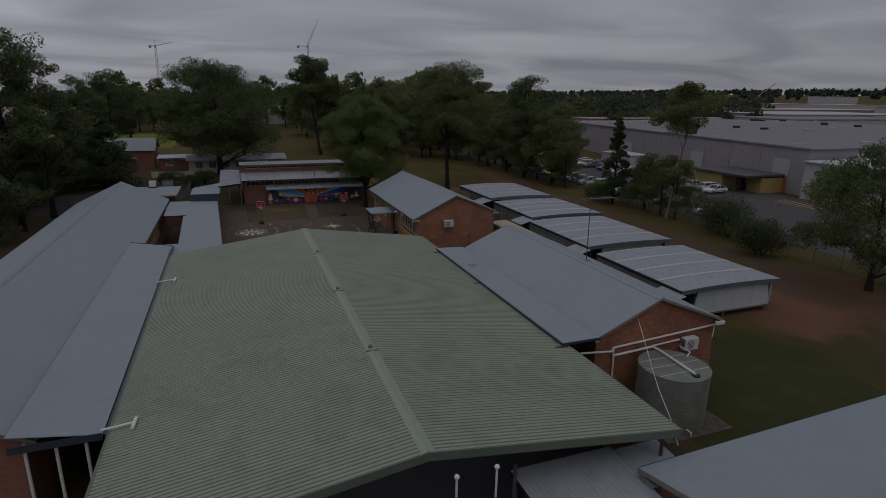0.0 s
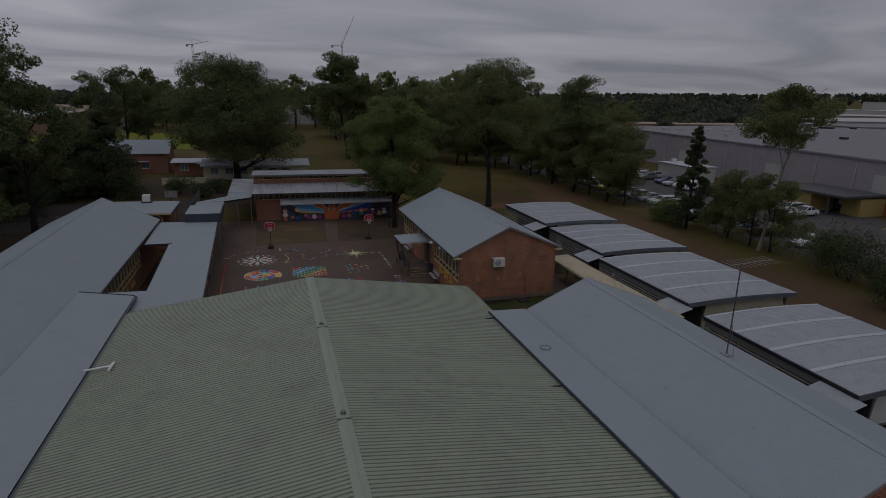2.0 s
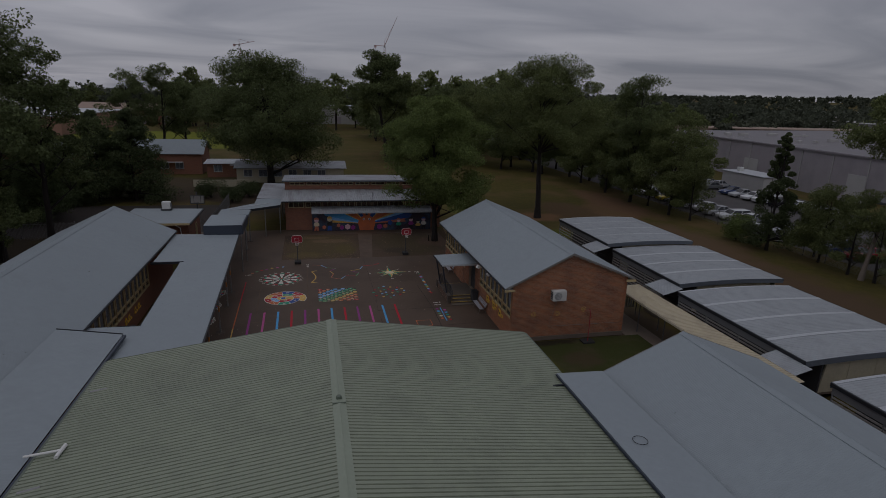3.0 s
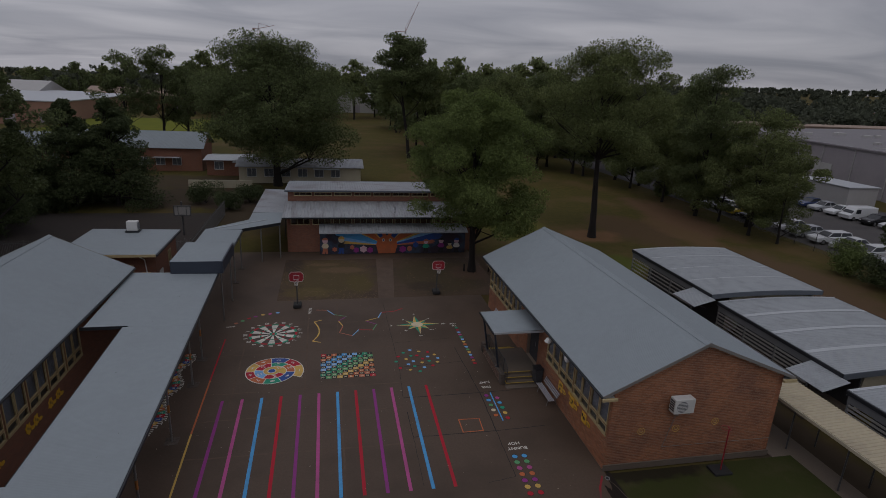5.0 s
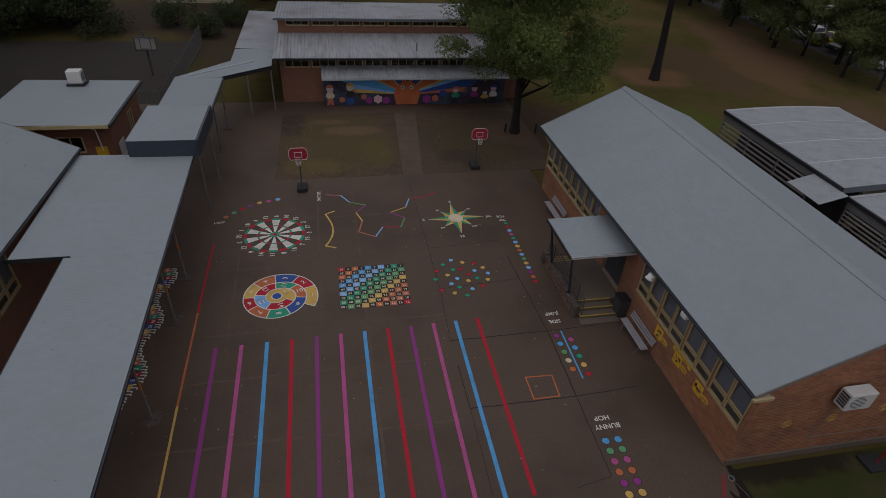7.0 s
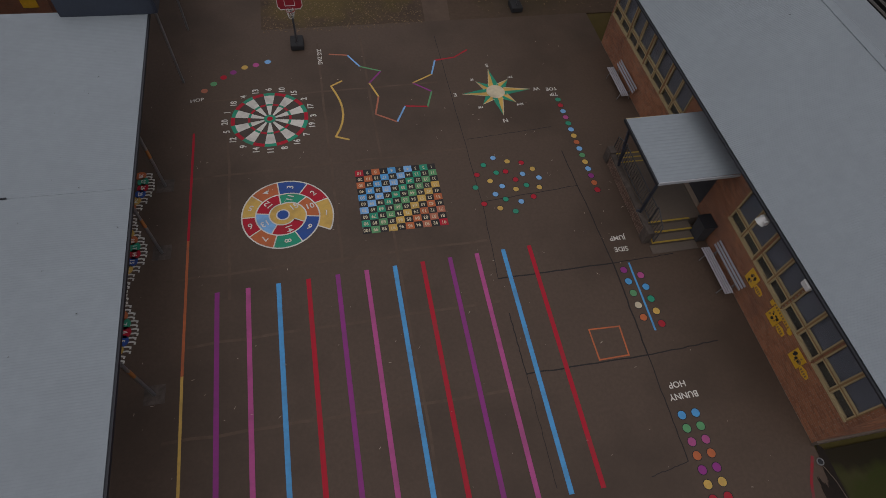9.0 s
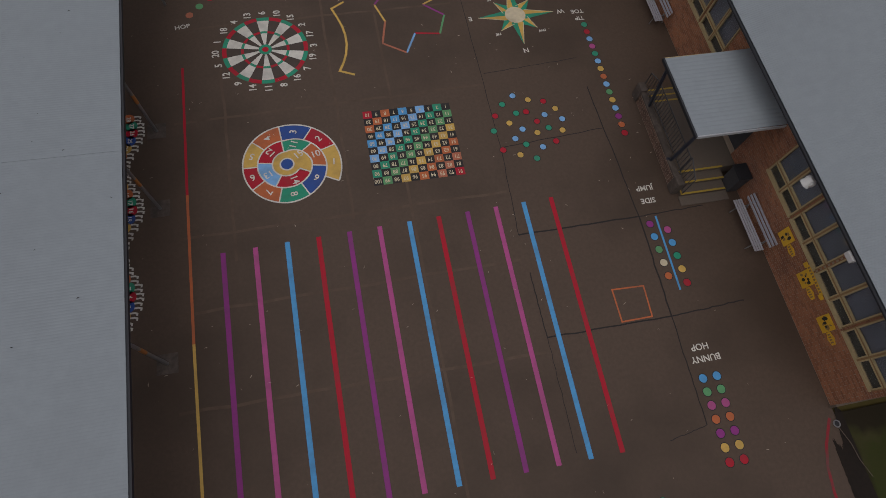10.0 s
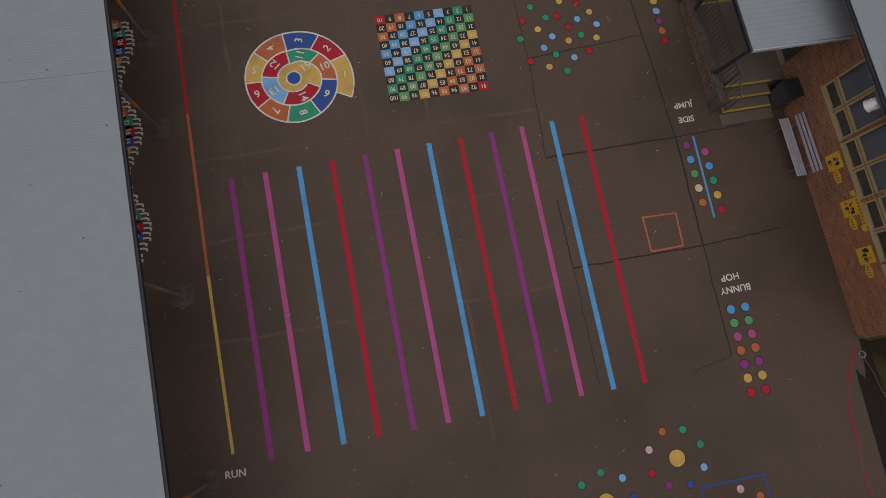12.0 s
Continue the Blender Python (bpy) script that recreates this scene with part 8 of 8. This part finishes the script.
part("roof", box(92.8, 49.7, 6.2, 130.3, 69.8, 6.45, bevel=0.04), "silver_band", gb)
part("door", box(93.0, 57.0, -0.06, 93.2, 66.0, 4.6), "wh_wall", gb, "grey roller door")
part("fence_panel", box(91.2, 54.0, -0.06, 91.3, 66.0, 1.5), "ochre", gb)
part("sign", box(99.0, 63.5, 6.45, 99.3, 65.0, 8.0), "white", gb)
part("duct", box(97.0, 60.0, 6.45, 99.0, 61.5, 7.4, bevel=0.06), "gutter", gb)
cont = thing("container", "white site shed beside the parked cars", "shed", at=(91, 112, 0))
part("body", box(88.2, 109.0, -0.03, 94.0, 120.0, 3.3, bevel=0.05), "wh_pale", cont)
part("roof", box(88.0, 108.8, 3.3, 94.2, 120.2, 3.42), "silver_band", cont)
part("air_unit", box(90.0, 117.5, 3.42, 91.0, 118.3, 4.2, bevel=0.04), "ac", cont)
for k in range(11):
    tagged(part("road_marking", flat(((85.5, 60 + k * 0.8), (89.5, 61.2 + k * 0.8), (89.5, 61.34 + k * 0.8), (85.5, 60.14 + k * 0.8)), -0.024), "p_yellow"), "worn yellow hatched no-parking stripe", "road marking", "yellow stripes", "structure")


def far_building(x, y, w, d, h, wall, roof, label="distant low industrial building", gable=False, turn=0.0):
    b = thing("industrial_building", label, "building", "distant buildings")
    part("wall", box(-w / 2, -d / 2, -3.0, w / 2, d / 2, h), wall, b)
    if gable:
        part("roof", prism([(-d / 2 - 0.4, h), (d / 2 + 0.4, h), (0, h + d * 0.16)], "x", -w / 2 - 0.4, w / 2 + 0.4), roof, b)
    else:
        part("roof", box(-w / 2 - 0.3, -d / 2 - 0.3, h, w / 2 + 0.3, d / 2 + 0.3, h + 0.35, bevel=0.06), roof, b)
    n = max(1, int(w / 9))
    for i in range(n):
        xx = -w / 2 + (i + 0.5) * w / n
        part("door", box(xx - 1.6, -d / 2 - 0.08, 0, xx + 1.6, -d / 2, min(3.6, h - 0.6)), "wh_wall" if wall != "wh_wall" else "wh_pale", b)
    b.matrix_basis = pose(x, y, lie(x - w / 2 if x > 0 else x), 0, 0, turn)
    return b


for x, y, w, d, h, wl_, rf, gb_ in ((280, 205, 90, 40, 8, "wh_pale", "wh_roof", False), (330, 250, 120, 60, 9, "wh_wall", "wh_pale", False), (170, 196, 76, 14, 8.2, "tan_wall", "tan_wall", False), (380, 190, 90, 50, 8, "wh_pale", "silver_band", False),
                                    (300, 120, 70, 60, 8, "wh_wall", "wh_roof", False), (270, 60, 60, 50, 7, "wh_pale", "wh_roof", False), (430, 330, 140, 50, 9, "tan_wall", "wh_pale", False), (520, 260, 120, 70, 10, "wh_pale", "wh_roof", False), (560, 420, 160, 50, 10, "wh_pale", "silver_band", False),
                                    (-95, 262, 48, 76, 7.0, "brick_tan", "silver_band", False), (-130, 300, 50, 30, 8, "tan_wall", "wh_pale", True), (-70, 300, 40, 16, 6, "brick", "tan_wall", True), (-98, 205, 22, 14, 5, "tan_wall", "wh_pale", True),
                                    (30, 330, 70, 16, 9, "wh_pale", "silver_band", False), (95, 320, 50, 18, 7, "wh_pale", "silver_band", False), (160, 330, 60, 25, 9, "wh_wall", "wh_pale", False), (700, 500, 46, 30, 13, "wh_pale", "wh_pale", False)):
    far_building(x, y, w, d, h, wl_, rf, gable=gb_)

# houses behind the court
def house(x, y, w, d, h, label, roof="silver", turn=0.0, wall="brick", rise=1.7):
    b = thing("house", label, "house", "houses behind the court")
    holes = [(-w / 2 + 1.2 + i * 2.6, -w / 2 + 2.7 + i * 2.6, 1.0, 2.3) for i in range(int((w - 2) / 2.6))]
    part("wall", holed_wall("y", -d / 2, 0.2, -w / 2, w / 2, -0.06, h, holes), wall, b)
    part("wall", box(-w / 2, d / 2 - 0.2, -0.06, w / 2, d / 2, h), wall, b)
    for s_ in (-1, 1):
        xa = -w / 2 if s_ < 0 else w / 2 - 0.2
        part("gable_wall", prism([(-d / 2 + 0.2, -0.06), (d / 2 - 0.2, -0.06), (d / 2 - 0.2, h), (0, h + rise - 0.1), (-d / 2 + 0.2, h)], "x", xa, xa + 0.2), wall, b)
    part("roof_sheet", sheet((-w / 2 - 0.5, -d / 2 - 0.5, h - 0.05), (1, 0, 0), w + 1.0, (0, d / 2 + 0.5, rise), 0.2, 0.03, TRAPEZE, roof), roof, b)
    part("roof_sheet", sheet((-w / 2 - 0.5, d / 2 + 0.5, h - 0.05), (1, 0, 0), w + 1.0, (0, -d / 2 - 0.5, rise), 0.2, 0.03, TRAPEZE, roof), roof, b)
    for a, c, z0, z1 in holes:
        window(b, "y", -d / 2, -1, a, c, z0, z1, low=0.0, blind=True, frame_mat="white")
    part("awning", box(w * 0.1, -d / 2 - 1.1, 2.3, w * 0.32, -d / 2, 2.38), "silver_band", b)
    b.matrix_basis = pose(x, y, 0, 0, 0, turn)
    return b


house(-24.5, 142.0, 19.0, 9.0, 3.9, "brick house with a pale silver gabled roof", rise=2.4)
house(-10.0, 137.0, 7.0, 7.0, 2.6, "brick annexe with a flat pale roof", rise=0.4, roof="silver_band")
house(2.0, 131.0, 19.0, 8.0, 2.6, "long cream classroom with a pale roof behind a tree", rise=0.9, wall="cream", roof="silver_old")
house(-45.0, 145.0, 18.0, 9.0, 3.4, "brick house among the western trees", rise=2.0)
solid("retaining_wall", box(-14, 122.5, -0.06, -5.0, 122.8, 1.1), "cream", "low pale garden wall by the houses", "wall", kind="structure")

# ---- tower cranes and a tower under construction ----
def crane(x, y, h, jib, angle, turn):
    c = thing("tower_crane", "distant slender tower crane", "crane", "distant cranes", at=(x, y, 0))
    m = bmesh.new()
    for sx in (-1, 1):
        for sy in (-1, 1):
            tube((x + sx, y + sy, 0), (x + sx, y + sy, h), 0.16, sides=4, bm=m)
    k = int(h / 4)
    for i in range(k):
        s_ = 1 if i % 2 else -1
        tube((x - s_, y - 1, i * 4), (x + s_, y - 1, i * 4 + 4), 0.11, sides=4, bm=m)
    part("mast", m, "crane_steel", c)
    a = radians(angle)
    e = (x + jib * math.cos(a) * math.cos(radians(turn)), y + jib * math.cos(a) * math.sin(radians(turn)), h + jib * math.sin(a))
    j = tube((x, y, h), e, 0.42, 0.25, 4)
    part("jib", j, "crane_steel", c)
    b_ = (x - jib * 0.3 * math.cos(radians(turn)), y - jib * 0.3 * math.sin(radians(turn)), h - 0.2)
    part("counter_jib", tube((x, y, h), b_, 0.45, sides=4), "crane_steel", c)
    part("counterweight", box(b_[0] - 1.5, b_[1] - 1.5, h - 3, b_[0] + 1.5, b_[1] + 1.5, h + 0.3), "crane_steel", c)
    part("cab", box(x - 1.2, y - 1.2, h - 2.5, x + 1.2, y + 1.2, h + 0.5), "wh_pale", c)
    part("apex", tube((x, y, h), (x, y, h + 7), 0.4, 0.15, 4), "crane_steel", c)
    part("tie", tube((x, y, h + 7), (x + (e[0] - x) * 0.7, y + (e[1] - y) * 0.7, h + (e[2] - h) * 0.7), 0.15, sides=4), "crane_steel", c)
    return c


crane(-88, 900, 76, 22, 14, 0), crane(118, 900, 84, 46, 66, 0)
tw = thing("tower_block", "distant concrete tower under construction", "tower", at=(122, 905, 0))
for k in range(16):
    part("floor_slab", box(114, 900, 4 * k + 3.4, 130, 918, 4 * k + 4), "wh_pale", tw)
part("core", box(116, 902, 0, 128, 916, 60), "wh_wall", tw)
mastr = thing("tower_crane", "distant luffing crane over the warehouses", "crane", "distant cranes", at=(600, 520, 0))
part("mast", tube((600, 520, 0), (600, 520, 22), 0.8, sides=4), "crane_steel", mastr)
part("jib", tube((600, 520, 22), (612, 510, 36), 0.5, 0.3, 4), "crane_steel", mastr)

# terracotta roofs of the suburb on the low rise to the north-west
rng = random.Random(77)
hs = thing("cottage", "distant suburban cottage with a terracotta roof", "house", "distant cottages")
part("wall", box(-6, -4.5, -0.06, 6, 4.5, 2.8), "tan_wall", hs)
part("roof", prism([(-5.2, 2.7), (5.2, 2.7), (0, 5.4)], "x", -6.6, 6.6), "terracotta", hs)
for dx in (-3.0, 2.5):
    part("window", box(dx - 0.8, -4.56, 1.0, dx + 0.8, -4.5, 2.2), "car_glass", hs)
hs.matrix_basis = pose(-190, 640, lie(-190), 0, 0, 12)
for i in range(60):
    x = rng.uniform(-520, -150)
    copy_thing(hs, pose(x, rng.uniform(620, 1150), lie(x), 0, 0, rng.uniform(-40, 40)))
